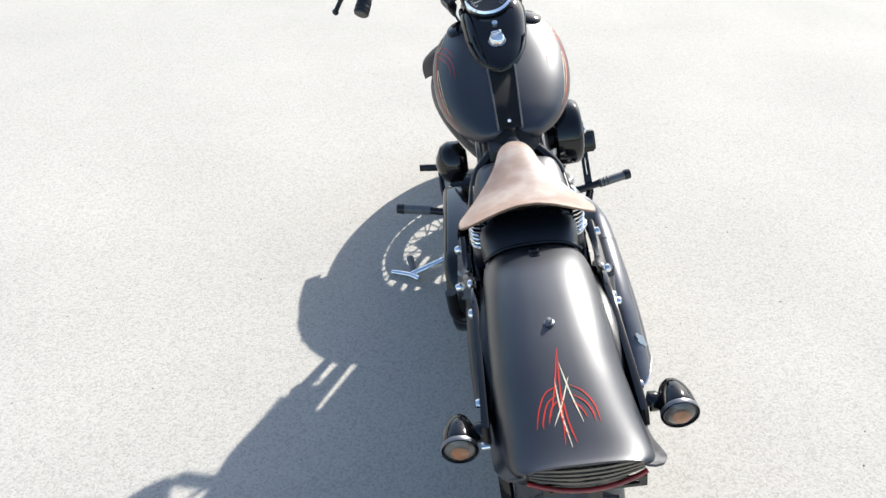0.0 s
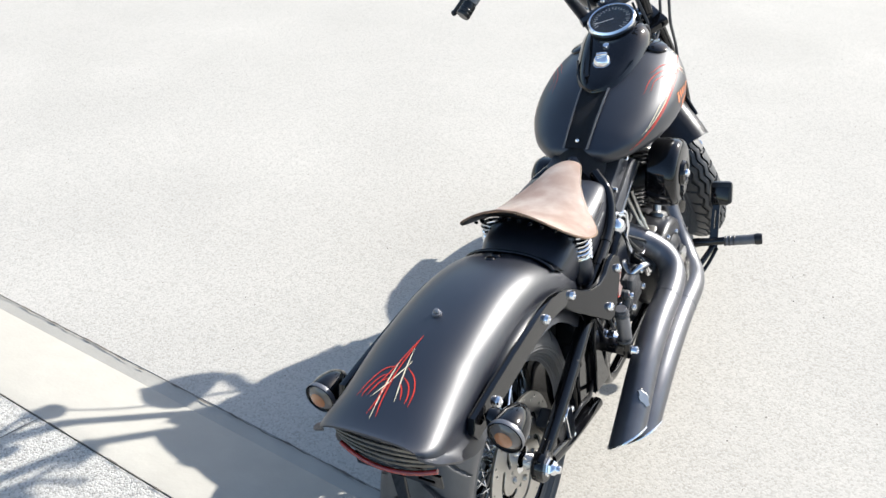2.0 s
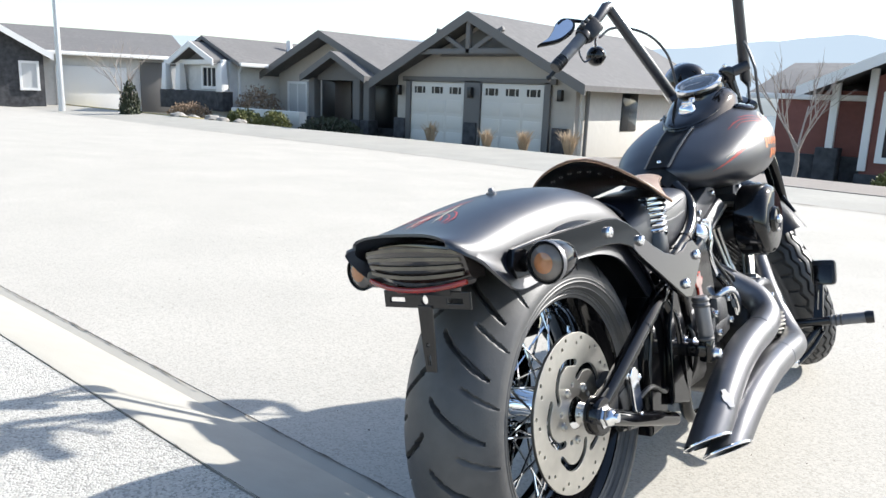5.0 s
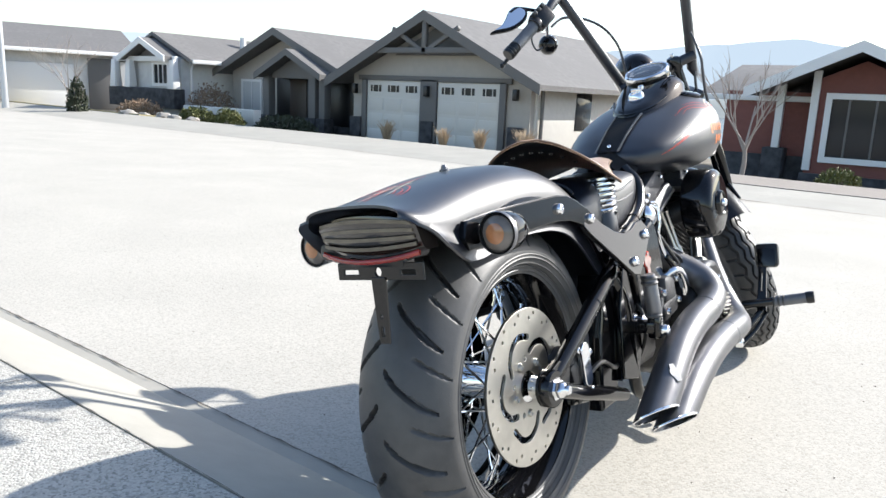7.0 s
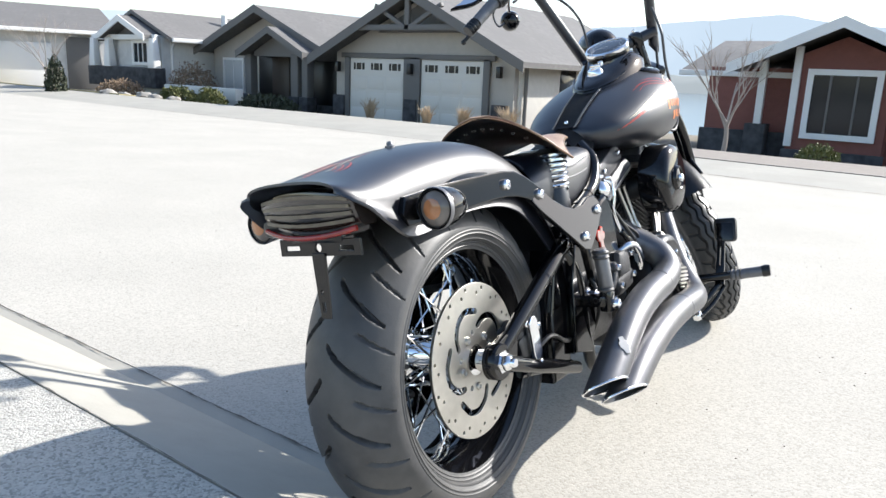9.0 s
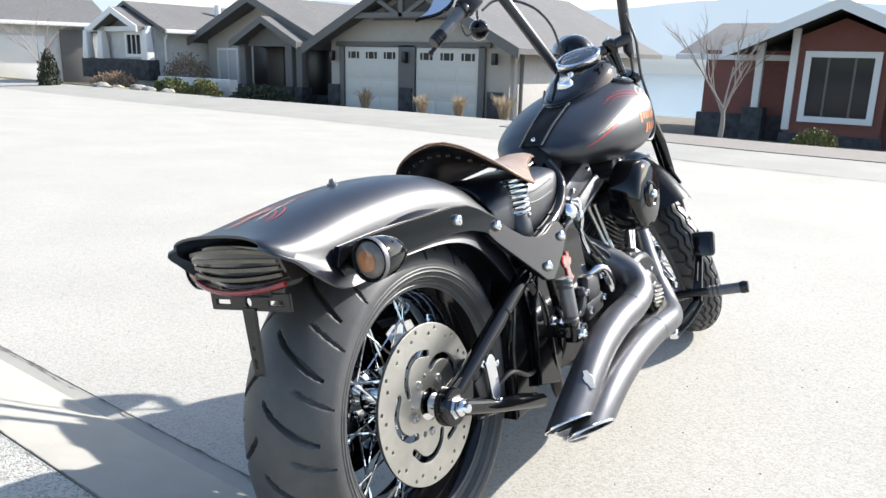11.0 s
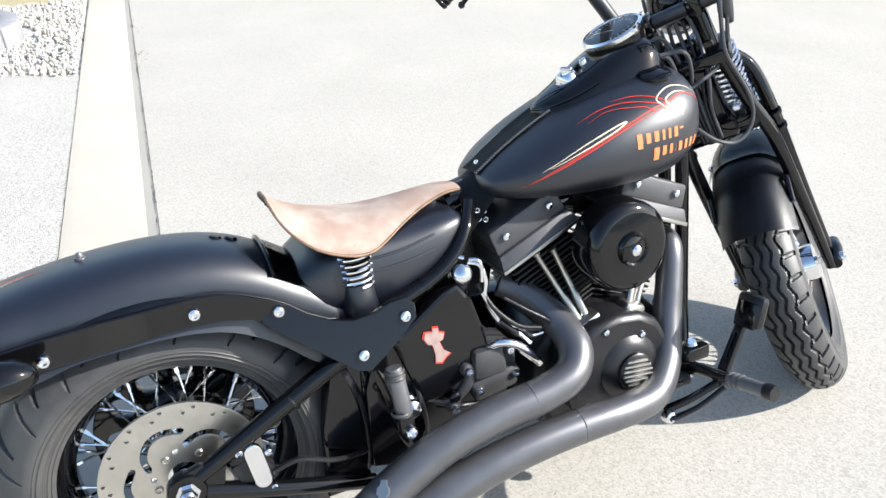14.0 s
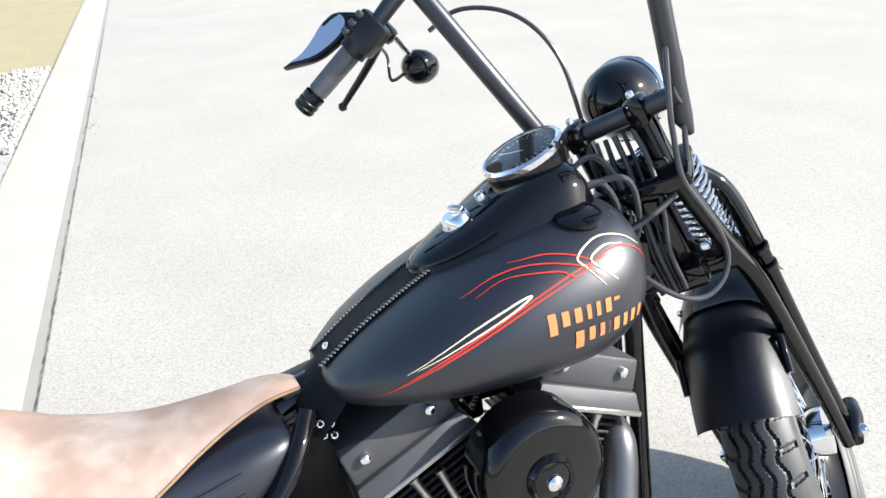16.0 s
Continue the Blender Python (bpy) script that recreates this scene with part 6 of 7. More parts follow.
for k in range(25):
    a = radians(-40 + 260 * k / 24)
    m_ = SPD @ Matrix.Rotation(a, 4, "Z") @ Matrix.Translation((0.047 if k % 2 else 0.045, 0, 0.0072))
    box((0.012 if k % 2 == 0 else 0.007, 0.0016, 0.0008), (0, 0, 0), 0, bm=ticks, m=m_)
box((0.05, 0.002, 0.001), (0, 0, 0), 0, bm=ticks, m=SPD @ Matrix.Rotation(radians(205), 4, "Z") @ Matrix.Translation((0.02, 0, 0.009)))
add("dial_marks", ticks, material("dial_print", (0.75, 0.75, 0.72), 0.5), console, smooth=0)
pane = add("dial_glass", lathe([(0.0, 0.0155), (0.03, 0.0152), (0.0585, 0.0135)], 40, "z", m=SPD), glass, console)
pane.visible_shadow = False
sw = add("ignition_switch", lathe([(0.0, 0.020), (0.017, 0.020), (0.021, 0.016), (0.023, 0.006), (0.027, 0.004), (0.027, -0.006)], 32, "z", m=Matrix.Translation((0, 0.908, 0.878)) @ Euler((radians(24), 0, 0)).to_matrix().to_4x4()), CHROME, console, "chrome ignition switch")
add("switch_lever", box((0.03, 0.010, 0.010), (0, 0.906, 0.902), 0.003, m=Euler((radians(22), 0, radians(20))).to_matrix().to_4x4()), CHROME, console)
add("console_nut", lathe([(0.0, 0.014), (0.008, 0.012), (0.010, 0.0), (0.010, -0.006)], 18, "z", m=Matrix.Translation((0, 0.950, 0.906)) @ Euler((radians(26), 0, 0)).to_matrix().to_4x4()), CHROME, console)
for s in (1, -1):
    hit, nor, _, _ = tank_tree.ray_cast(Vector((s * 0.105, 1.045, 1.1)), Vector((0, 0, -1)))
    add("filler_cap", lathe([(0.0, 0.007), (0.028, 0.0065), (0.034, 0.003), (0.035, -0.01)], 36, "z", m=Matrix.Translation(hit) @ nor.to_track_quat("Z", "Y").to_matrix().to_4x4()), GLOSS, tank, "flush black fuel cap")
# laced leather strip down the tank's middle
strap = []
for i in range(17):
    y = 0.664 + 0.172 * i / 16
    row = []
    for j in range(7):
        x = (-1 + j / 3) * (0.034 + 0.006 * i / 16)
        hit, nor, _, _ = tank_tree.ray_cast(Vector((x, max(y, 0.680), 1.1)), Vector((0, 0, -1)))
        row.append(Vector((x, y, (hit.z if hit else 0.74) + 0.0035 - (0.680 - min(y, 0.680)) * 0.6)))
    strap.append(row)
bm = loft(strap, close_ring=False, caps=False)
bmesh.ops.solidify(bm, geom=bm.faces[:], thickness=0.002)
belt = add("tank_strap", bm, BLACK_LEATHER, label="black leather tank strap with laced edges", smooth=60)
LACE = material("waxed_lace", (0.16, 0.16, 0.165), 0.4)
for s in (1, -1):
    lace_bm = bmesh.new()
    for i in range(34):
        k = 16 * i / 33
        a = strap[min(int(k), 15)]
        b = strap[min(int(k), 15) + 1]
        p = a[6 if s > 0 else 0].lerp(b[6 if s > 0 else 0], k - min(int(k), 15))
        box((0.007, 0.0032, 0.0032), p + Vector((-s * 0.0025, 0, 0.002)), 0.001, bm=lace_bm, m=Matrix.Rotation(radians(35 * s), 4, "Z"), seg=1)
    add("lacing", lace_bm, LACE, belt, smooth=0)
flap = [[Vector((s_, y, z)) for s_ in np.linspace(-0.075, 0.075, 11)] for y, z in ((0.622, 0.0), (0.64, 0.0), (0.66, 0.0), (0.68, 0.0))]
for i, row in enumerate(flap):
    for v in row:
        v.z = 0.706 + 0.013 * i - 0.075 * (abs(v.x) / 0.075) ** 2.2 * (1 - 0.10 * i)
bm = loft(flap, close_ring=False, caps=False)
bmesh.ops.solidify(bm, geom=bm.faces[:], thickness=0.003)
add("strap_flap", bm, BLACK_LEATHER, belt, "laced leather flap", smooth=60)
add("strap_rivet", lathe([(0.0, 0.004), (0.004, 0.0035), (0.006, 0.0), (0.006, -0.003)], 12, "z"), CHROME, belt, m=Matrix.Translation((0.0, 0.682, 0.752)))
eyelet = mesh_of(lathe([(0.0035, 0.001), (0.005, 0.0015), (0.006, 0.0)], 10, "x"), "eyelet")
for dy, dz in ((0.0, 0.0), (0.014, -0.004), (0.002, -0.018), (0.016, -0.022)):
    add("eyelet", eyelet, CHROME, belt, m=Matrix.Translation((0.069, 0.643 + dy, 0.674 + dz)))

# ---- engine ----
CRANK = Vector((0, 0.900, 0.250))
case_pts = [(-0.16, 0.0), (-0.15, 0.09), (-0.10, 0.135), (0.0, 0.15), (0.10, 0.135), (0.15, 0.09), (0.165, 0.0), (0.14, -0.085), (0.07, -0.125), (-0.06, -0.125), (-0.13, -0.09)]
add("crankcase", plate([[(CRANK.y + y, CRANK.z + z) for y, z in case_pts]], 0.17, 0.02, SIDE), CASE, label="dark cast crankcase", smooth=50)
CAM = [(0.775, 0.335), (0.80, 0.372), (0.84, 0.395), (0.89, 0.402), (0.94, 0.395), (0.98, 0.370), (1.005, 0.325), (1.010, 0.26), (0.995, 0.205), (0.96, 0.18), (0.90, 0.165), (0.83, 0.19), (0.785, 0.24), (0.77, 0.30)]
cam_cover = add("cam_cover", plate([CAM], 0.10, 0.016, Matrix.Translation((0.115, 0, 0)) @ SIDE), CASE, label="dark wrinkle-painted cam cover", smooth=50)
for y, z in ((0.795, 0.352), (0.855, 0.392), (0.945, 0.362), (0.992, 0.30), (0.985, 0.205), (0.90, 0.178), (0.80, 0.235)):
    add("cover_bolt", bolt_shape(0.0075, 0.008), CHROME, cam_cover, m=Matrix.Translation((0.180, y, z)))
add("cam_dome", lathe([(0.0, 0.034), (0.046, 0.033), (0.062, 0.026), (0.080, 0.010), (0.090, -0.004)], 44, at=(0.164, 0.912, 0.294)), CASE, cam_cover, "domed casting")
pts = add("points_cover", lathe([(0.0, 0.008), (0.036, 0.008), (0.041, 0.004), (0.043, -0.018)], 40, at=(0.200, 0.912, 0.294)), DARK_PLASTIC, cam_cover, "round ribbed points cover")
for k in range(6):
    z = -0.027 + 0.0108 * k
    w = math.sqrt(max(0.0, 0.037**2 - z * z))
    add("rib", box((0.007, 2 * w, 0.0052), (0.2095, 0.912, 0.294 + z), 0.0015, m=Matrix.Rotation(radians(-8), 4, "X")), STEEL, cam_cover, smooth=30)
for s, tag in ((-1, "rear"), (1, "front")):
    way = Vector((0, s * math.sin(radians(22.5)), math.cos(radians(22.5))))
    turn = Matrix.Translation(CRANK + Vector((0, 0, 0.0))) @ Matrix.Rotation(-s * radians(22.5), 4, "X")
    c_ob = add("cylinder", lathe([(0.052, 0.12), (0.052, 0.30)], 28, "z", m=turn), WRINKLE, label="black finned cylinder", smooth=30)
    for k in range(11):
        w = 0.066 + 0.002 * min(k, 4)
        add("cylinder_fin", box((2 * w, 2 * w + 0.006, 0.0045), (0, 0, 0), 0.0018, m=turn @ Matrix.Translation((0, 0, 0.150 + 0.0125 * k)), seg=1), WRINKLE, c_ob, smooth=30)
    h_ob = add("cylinder_head", box((0.11, 0.11, 0.08), (0, 0, 0), 0.01, m=turn @ Matrix.Translation((0, 0, 0.325))), WRINKLE, label="black finned cylinder head", smooth=30)
    for k in range(6):
        add("head_fin", box((0.165, 0.158 - 0.004 * abs(k - 2), 0.0055), (0, 0, 0), 0.002, m=turn @ Matrix.Translation((0.004, 0, 0.292 + 0.0125 * k)), seg=1), WRINKLE, h_ob, smooth=30)
    rb = add("rocker_box", merge([box((0.205, 0.196, 0.030), (0, 0, 0), 0.003, m=turn @ Matrix.Translation((0.004, 0, 0.374)), taper=0.90), box((0.172, 0.176, 0.052), (0, 0, 0), 0.006, m=turn @ Matrix.Translation((0.004, 0, 0.414)), taper=0.95)]), ROCKER, label="dark grey rocker box with a sloped lower band", smooth=30)
    add("rocker_seam", box((0.208, 0.199, 0.009), (0, 0, 0), 0.002, m=turn @ Matrix.Translation((0.004, 0, 0.3585)), seg=1), STEEL, rb)
    for dy in (-0.055, 0.055):
        add("rocker_bolt", lathe([(0.0, 0.012), (0.005, 0.012), (0.0075, 0.010), (0.0085, 0.0), (0.0085, -0.006)], 14, "x", m=turn @ Matrix.Translation((0.086, dy, 0.418))), CHROME, rb)
    for k in (-1, 1):
        p0 = CRANK + Vector((0.128, 0.012 * k - 0.018 * -s * -1, 0.125))
        p0.y = CRANK.y + s * 0.050 + 0.008 * k
        p1 = CRANK + way * 0.345 + Vector((0.100, 0.020 * k, 0))
        tub = add("pushrod_tube", tube([p0, p0.lerp(p1, 0.45), p0.lerp(p1, 0.47), p0.lerp(p1, 0.95), p1], [0.0090, 0.0090, 0.0062, 0.0062, 0.0095], 14), STEEL, label="steel pushrod tube")
        add("pushrod_collar", tube([p0 - (p1 - p0).normalized() * 0.01, p0.lerp(p1, 0.06)], 0.0130, 14), CHROME, tub)
    tb = add("tappet_block", merge([box((0.060, 0.080, 0.044), (0, 0, 0), 0.012, m=Matrix.Translation(CRANK + Vector((0.122, s * 0.045, 0.126))) @ Matrix.Rotation(-s * radians(22), 4, "X")), box((0.046, 0.054, 0.030), (0, 0, 0), 0.011, m=Matrix.Translation(CRANK + Vector((0.128, s * 0.055, 0.152))) @ Matrix.Rotation(-s * radians(22), 4, "X"))]), STEEL, label="bright metal tappet block", smooth=40)
    for dy, dz in ((-0.030, 0.118), (0.030, 0.124), (0.0, 0.136)):
        add("tappet_bolt", lathe([(0.0, 0.003), (0.003, 0.003), (0.0035, 0.008), (0.006, 0.008), (0.007, 0.0)], 12, at=CRANK + Vector((0.153, s * 0.045 + dy, dz))), CHROME, tb)
AIR = Matrix.Translation((0.208, 0.905, 0.572)) @ Euler((0, 0, radians(0))).to_matrix().to_4x4()
air = add("air_cleaner", lathe([(0.0, 0.014), (0.012, 0.014), (0.026, 0.010), (0.030, 0.004), (0.034, 0.003), (0.072, 0.006), (0.078, 0.004), (0.086, 0.0), (0.092, -0.010), (0.094, -0.024), (0.094, -0.070), (0.088, -0.076), (0.0, -0.076)], 72, "x", m=AIR), GLOSS, label="round gloss black air cleaner", smooth=35)
add("air_cleaner_ring", lathe([(0.027, 0.0105), (0.031, 0.0135), (0.035, 0.0045)], 40, "x", m=AIR), GLOSS, air)
add("air_cleaner_bolt", lathe([(0.0, 0.024), (0.006, 0.023), (0.011, 0.019), (0.0125, 0.010)], 18, "x", m=AIR), CHROME, air, "chrome centre bolt")
add("intake", tube([(0.0, 0.87, 0.52), (0.10, 0.895, 0.555), (0.15, 0.905, 0.567)], 0.032, 18, 4), CASE)
add("coil_cover", box((0.05, 0.10, 0.07), (-0.02, 0.86, 0.60), 0.01), GLOSS)

# exhaust pipes
rear_pipe = [(0.045, 0.685, 0.500), (0.062, 0.715, 0.483), (0.088, 0.745, 0.459), (0.118, 0.763, 0.436), (0.155, 0.775, 0.411), (0.195, 0.773, 0.382), (0.222, 0.742, 0.351), (0.231, 0.668, 0.333), (0.231, 0.56, 0.322), (0.232, 0.46, 0.299), (0.234, 0.38, 0.266), (0.236, 0.31, 0.228), (0.236, 0.24, 0.186), (0.236, 0.15, 0.130)]
front_pipe = [(0.045, 1.105, 0.515), (0.086, 1.096, 0.495), (0.112, 1.073, 0.431), (0.135, 1.050, 0.372), (0.162, 1.026, 0.317), (0.186, 1.002, 0.280), (0.214, 0.962, 0.251), (0.236, 0.915, 0.243), (0.251, 0.84, 0.248), (0.252, 0.72, 0.250), (0.253, 0.60, 0.244), (0.254, 0.50, 0.228), (0.254, 0.42, 0.206), (0.254, 0.33, 0.168), (0.254, 0.22, 0.110)]


def pipe(points, radii, tip, cut):
    """A wide pipe whose open end is cut off level, so that its upper lip runs out to a point."""
    bm = tube(points, radii, 28, 7, caps=False)
    rear = [f for f in bm.faces if f.calc_center_median().y < 0.50]
    geom = list({v for f in rear for v in f.verts}) + list({e for f in rear for e in f.edges}) + rear
    bmesh.ops.bisect_plane(bm, geom=geom, plane_co=tip, plane_no=cut, clear_outer=True)
    lip = [v.co.copy() for v in bm.verts if abs((v.co - Vector(tip)).dot(Vector(cut).normalized())) < 0.0005]
    bmesh.ops.solidify(bm, geom=bm.faces[:], thickness=0.004)
    mid = sum(lip, Vector()) / len(lip)
    u = Vector(cut).orthogonal().normalized()
    v = Vector(cut).normalized().cross(u)
    lip.sort(key=lambda p: math.atan2((p - mid).dot(v), (p - mid).dot(u)))
    return bm, lip + lip[:1]


def tip_rim(owner, lip):
    add("tip_rim", tube([p + (sum(lip, Vector()) / len(lip) - p) * 0.03 for p in lip], 0.0030, 8), CHROME, owner, "polished edge of the slash cut")


bm, lip = pipe(rear_pipe, [0.026, 0.029, 0.032, 0.033, 0.034, 0.035, 0.035, 0.035, 0.0355, 0.036, 0.037, 0.038, 0.038, 0.038], (0.236, 0.255, 0.195), (0.54, -0.27, -0.80))
p1 = add("exhaust_pipe", bm, PIPE, label="wide graphite-coated exhaust pipe, slash cut", smooth=50)
tip_rim(p1, lip)
bm, lip = pipe(front_pipe, [0.024, 0.028, 0.030, 0.031, 0.032, 0.033, 0.034, 0.034, 0.034, 0.035, 0.036, 0.037, 0.038, 0.038, 0.038], (0.254, 0.321, 0.159), (0.54, -0.27, -0.80))
p2 = add("exhaust_pipe", bm, PIPE, label="wide graphite-coated exhaust pipe, slash cut", smooth=50)
tip_rim(p2, lip)
for owner, at, way in ((p1, (0.231, 0.645, 0.3315), (0, 1, 0.12)), (p2, (0.252, 0.735, 0.2505), (0, 1, -0.01))):
    q = Vector(way).to_track_quat("Z", "Y").to_matrix().to_4x4()
    add("pipe_seam", lathe([(0.0347, -0.0015), (0.0357, 0.0), (0.0347, 0.0015)], 32, "z", m=Matrix.Translation(at) @ q), PIPE, owner)
n_ = Vector((0.60, -0.42, 0.69))
add("pipe_badge", plate([[(-0.006, -0.026), (0.006, -0.026), (0.009, -0.012), (0.014, -0.006), (0.014, 0.007), (0.008, 0.012), (0.006, 0.024), (-0.006, 0.024), (-0.008, 0.012), (-0.014, 0.007), (-0.014, -0.006), (-0.009, -0.012)]], 0.003, 0.001, Matrix.Translation((0.2585, 0.320, 0.2675)) @ n_.to_track_quat("Z", "Y").to_matrix().to_4x4() @ Matrix.Diagonal((0.8, 0.8, 1, 1))), STEEL, p1, "small chrome badge")

# right foot controls
add("control_bracket", tube([(0.10, 1.06, 0.205), (0.16, 1.065, 0.235), (0.225, 1.072, 0.258)], [0.02, 0.016, 0.014], 12, 5), GLOSS)
fp = add("foot_peg", tube([(0.205, 1.066, 0.256), (0.26, 1.074, 0.263), (0.30, 1.080, 0.268)], [0.014, 0.012, 0.012], 14, 3), GLOSS, label="black foot peg with a grey rubber sleeve")
add("peg_sleeve", tube([(0.296, 1.079, 0.267), (0.383, 1.092, 0.277)], 0.0150, 16), GRIP, fp)
add("peg_cap", tube([(0.381, 1.0915, 0.2765), (0.390, 1.093, 0.278), (0.402, 1.0945, 0.279)], [0.0165, 0.018, 0.016], 16), DARK_PLASTIC, fp)
for k in range(3):
    add("peg_ring", lathe([(0.0150, -0.003), (0.0168, 0.0), (0.0150, 0.003)], 18, "x", m=Matrix.Translation((0.300 + 0.012 * k, 1.0796 + 0.0018 * k, 0.2675 + 0.0014 * k))), RUBBER, fp)
add("pedal_lever", merge([tube([(0.205, 0.985, 0.176), (0.235, 1.03, 0.205), (0.262, 1.085, 0.243)], [0.010, 0.009, 0.009], 12, 4), tube([(0.222, 0.99, 0.160), (0.250, 1.04, 0.190), (0.272, 1.09, 0.232)], [0.007, 0.006, 0.006], 12, 4)]), GLOSS, label="black twin brake pedal lever")
arm = add("brake_pedal", plate([[(-0.011, 0.0), (0.011, 0.0), (0.009, 0.145), (-0.009, 0.145)], [(-0.004, 0.055), (-0.004, 0.115), (0.004, 0.115), (0.004, 0.055)]], 0.010, 0.002, Matrix.Translation((0.262, 1.082, 0.240)) @ Euler((radians(62), 0, radians(4))).to_matrix().to_4x4()), GLOSS, label="slotted black brake pedal arm", smooth=30)
pad = add("pedal_pad", box((0.066, 0.026, 0.072), (0.268, 1.160, 0.389), 0.011, m=Euler((radians(-18), 0, radians(8))).to_matrix().to_4x4()), DARK_PLASTIC, label="black rubber brake pedal pad")
add("pad_rim", box((0.050, 0.006, 0.056), (0.268, 1.1465, 0.384), 0.003, m=Euler((radians(-18), 0, radians(8))).to_matrix().to_4x4()), GLOSS, pad)
add("pedal_pivot", bolt_shape(0.016, 0.016), CHROME, m=Matrix.Translation((0.215, 0.985, 0.168)), label="chrome pedal pivot bolt")
add("master_cylinder", merge([box((0.05, 0.075, 0.035), (0.15, 1.10, 0.262), 0.008), tube([(0.17, 0.985, 0.225), (0.19, 1.04, 0.232)], 0.016, 14)]), GLOSS, label="rear brake master cylinder with a chrome cap")
add("reservoir_cap", lathe([(0.0, 0.006), (0.014, 0.006), (0.017, 0.0)], 18, "z"), CHROME, m=Matrix.Translation((0.15, 1.10, 0.280)))
add("bellows", merge([lathe([(0.013, 0.006 * k), (0.017, 0.006 * k + 0.003), (0.013, 0.006 * k + 0.006)], 16, "y", at=(0.185, 1.02, 0.225)) for k in range(7)]), RUBBER)

# left side: primary cover, belt guard, shifter, peg, side stand
out = [(0.975 + 0.085 * math.cos(a), 0.262 + 0.105 * math.sin(a)) for a in np.linspace(-1.5, 1.5, 16)] + [(0.60 + 0.10 * math.cos(a), 0.29 + 0.115 * math.sin(a)) for a in np.linspace(1.6, 4.65, 18)]
add("primary_cover", plate([out], 0.09, 0.02, Matrix.Translation((-0.165, 0, 0)) @ SIDE), GLOSS, label="gloss black primary drive cover", smooth=50)
add("belt_guard", tube([(-0.15, 0.02, 0.43), (-0.152, 0.2, 0.435), (-0.15, 0.45, 0.43)], [0.02, 0.024, 0.024], 10, 4), DARK_PLASTIC)
add("oil_filter", tube([(-0.10, 1.02, 0.36), (-0.19, 1.05, 0.345)], 0.042, 20), GLOSS)
add("horn", lathe([(0.0, -0.225), (0.02, -0.222), (0.052, -0.205), (0.062, -0.185), (0.060, -0.15), (0.03, -0.13), (0.0, -0.13)], 32, at=(0, 0.865, 0.55)), GLOSS, label="round gloss black horn cover")
fp = add("foot_peg", tube([(-0.19, 1.02, 0.262), (-0.30, 1.040, 0.282)], 0.0125, 14), GLOSS, label="black foot peg with a grey rubber sleeve")
add("peg_sleeve", tube([(-0.285, 1.038, 0.279), (-0.375, 1.053, 0.291)], 0.0155, 16), GRIP, fp)
add("peg_cap", tube([(-0.373, 1.0525, 0.2905), (-0.398, 1.057, 0.293)], [0.0175, 0.0165], 16), DARK_PLASTIC, fp)
add("shift_lever", tube([(-0.20, 1.06, 0.235), (-0.235, 1.12, 0.275), (-0.24, 1.20, 0.345)], 0.0095, 12, 4), GLOSS, label="black heel-less shift lever")
add("shift_peg", tube([(-0.235, 1.20, 0.345), (-0.31, 1.205, 0.352)], 0.012, 14), DARK_PLASTIC)
add("side_stand", tube([(-0.12, 1.02, 0.13), (-0.20, 1.00, 0.118), (-0.385, 0.957, 0.083)], [0.012, 0.0115, 0.011], 12, 4), CHROME, label="chrome side stand bearing on the road")
add("stand_foot", tube([(-0.36, 0.93, 0.079), (-0.395, 0.955, 0.0835), (-0.455, 0.972, 0.0935)], [0.012, 0.010, 0.008], 12, 4), CHROME)
add("stand_tang", tube([(-0.375, 0.96, 0.085), (-0.39, 1.03, 0.10)], [0.010, 0.013], 12), GRIP, label="grey rubber stand bumper")
add("left_rear_peg", tube([(-0.16, 0.395, 0.345), (-0.205, 0.40, 0.36), (-0.21, 0.40, 0.44)], 0.0155, 14, 4), DARK_PLASTIC, label="folded passenger foot peg")

# ---- front end, steered to the left ----
STEER = 46.0
RAKE = radians(29.0)
AX0 = Vector((0.012, 1.705, 0.0))
AXD = Vector((0, -math.sin(RAKE), math.cos(RAKE)))
TURN_M = Matrix.Translation(AX0) @ Matrix.Rotation(radians(STEER), 4, AXD) @ Matrix.Translation(-AX0)
FAX = Vector((0.012, 1.574, 0.300))


def front(name, shape, mat, parent=None, label="", m=None, smooth=40):
    """A part of the steered front end: built straight ahead, then turned with the fork."""
    if parent is None:
        return add(name, shape, mat, None, label, TURN_M @ m if m is not None else TURN_M, smooth)
    return add(name, shape, mat, parent, label, m, smooth)


fw = front("front_wheel", rim_shape(0.203, 0.045), GLOSS, label="black spoked front wheel", m=Matrix.Translation(FAX))
add("tyre", tyre_mesh("tyre", FRONT_R, 0.122, 0.209, front_groove, 880, 47), RUBBER, fw, "treaded front tyre with zigzag blocks", smooth=50)
add("hub", lathe([(0.01, -0.07), (0.045, -0.068), (0.05, -0.04), (0.032, -0.03), (0.032, 0.03), (0.05, 0.04), (0.045, 0.068), (0.01, 0.07)], 36), CHROME, fw, "chrome hub")
spoke_set(fw, 40, 0.046, 0.172, 0.040, 0.012)
add("brake_disc", plate([ring_of(0.146, 72), ring_of(0.095, 48)], 0.0045, 0.0005, Matrix.Translation((-0.062, 0, 0)) @ SIDE), STEEL, fw, smooth=30)
add("front_axle", lathe([(0.0, -0.13), (0.012, -0.128), (0.012, 0.128), (0.0, 0.13)], 16), CHROME, fw)
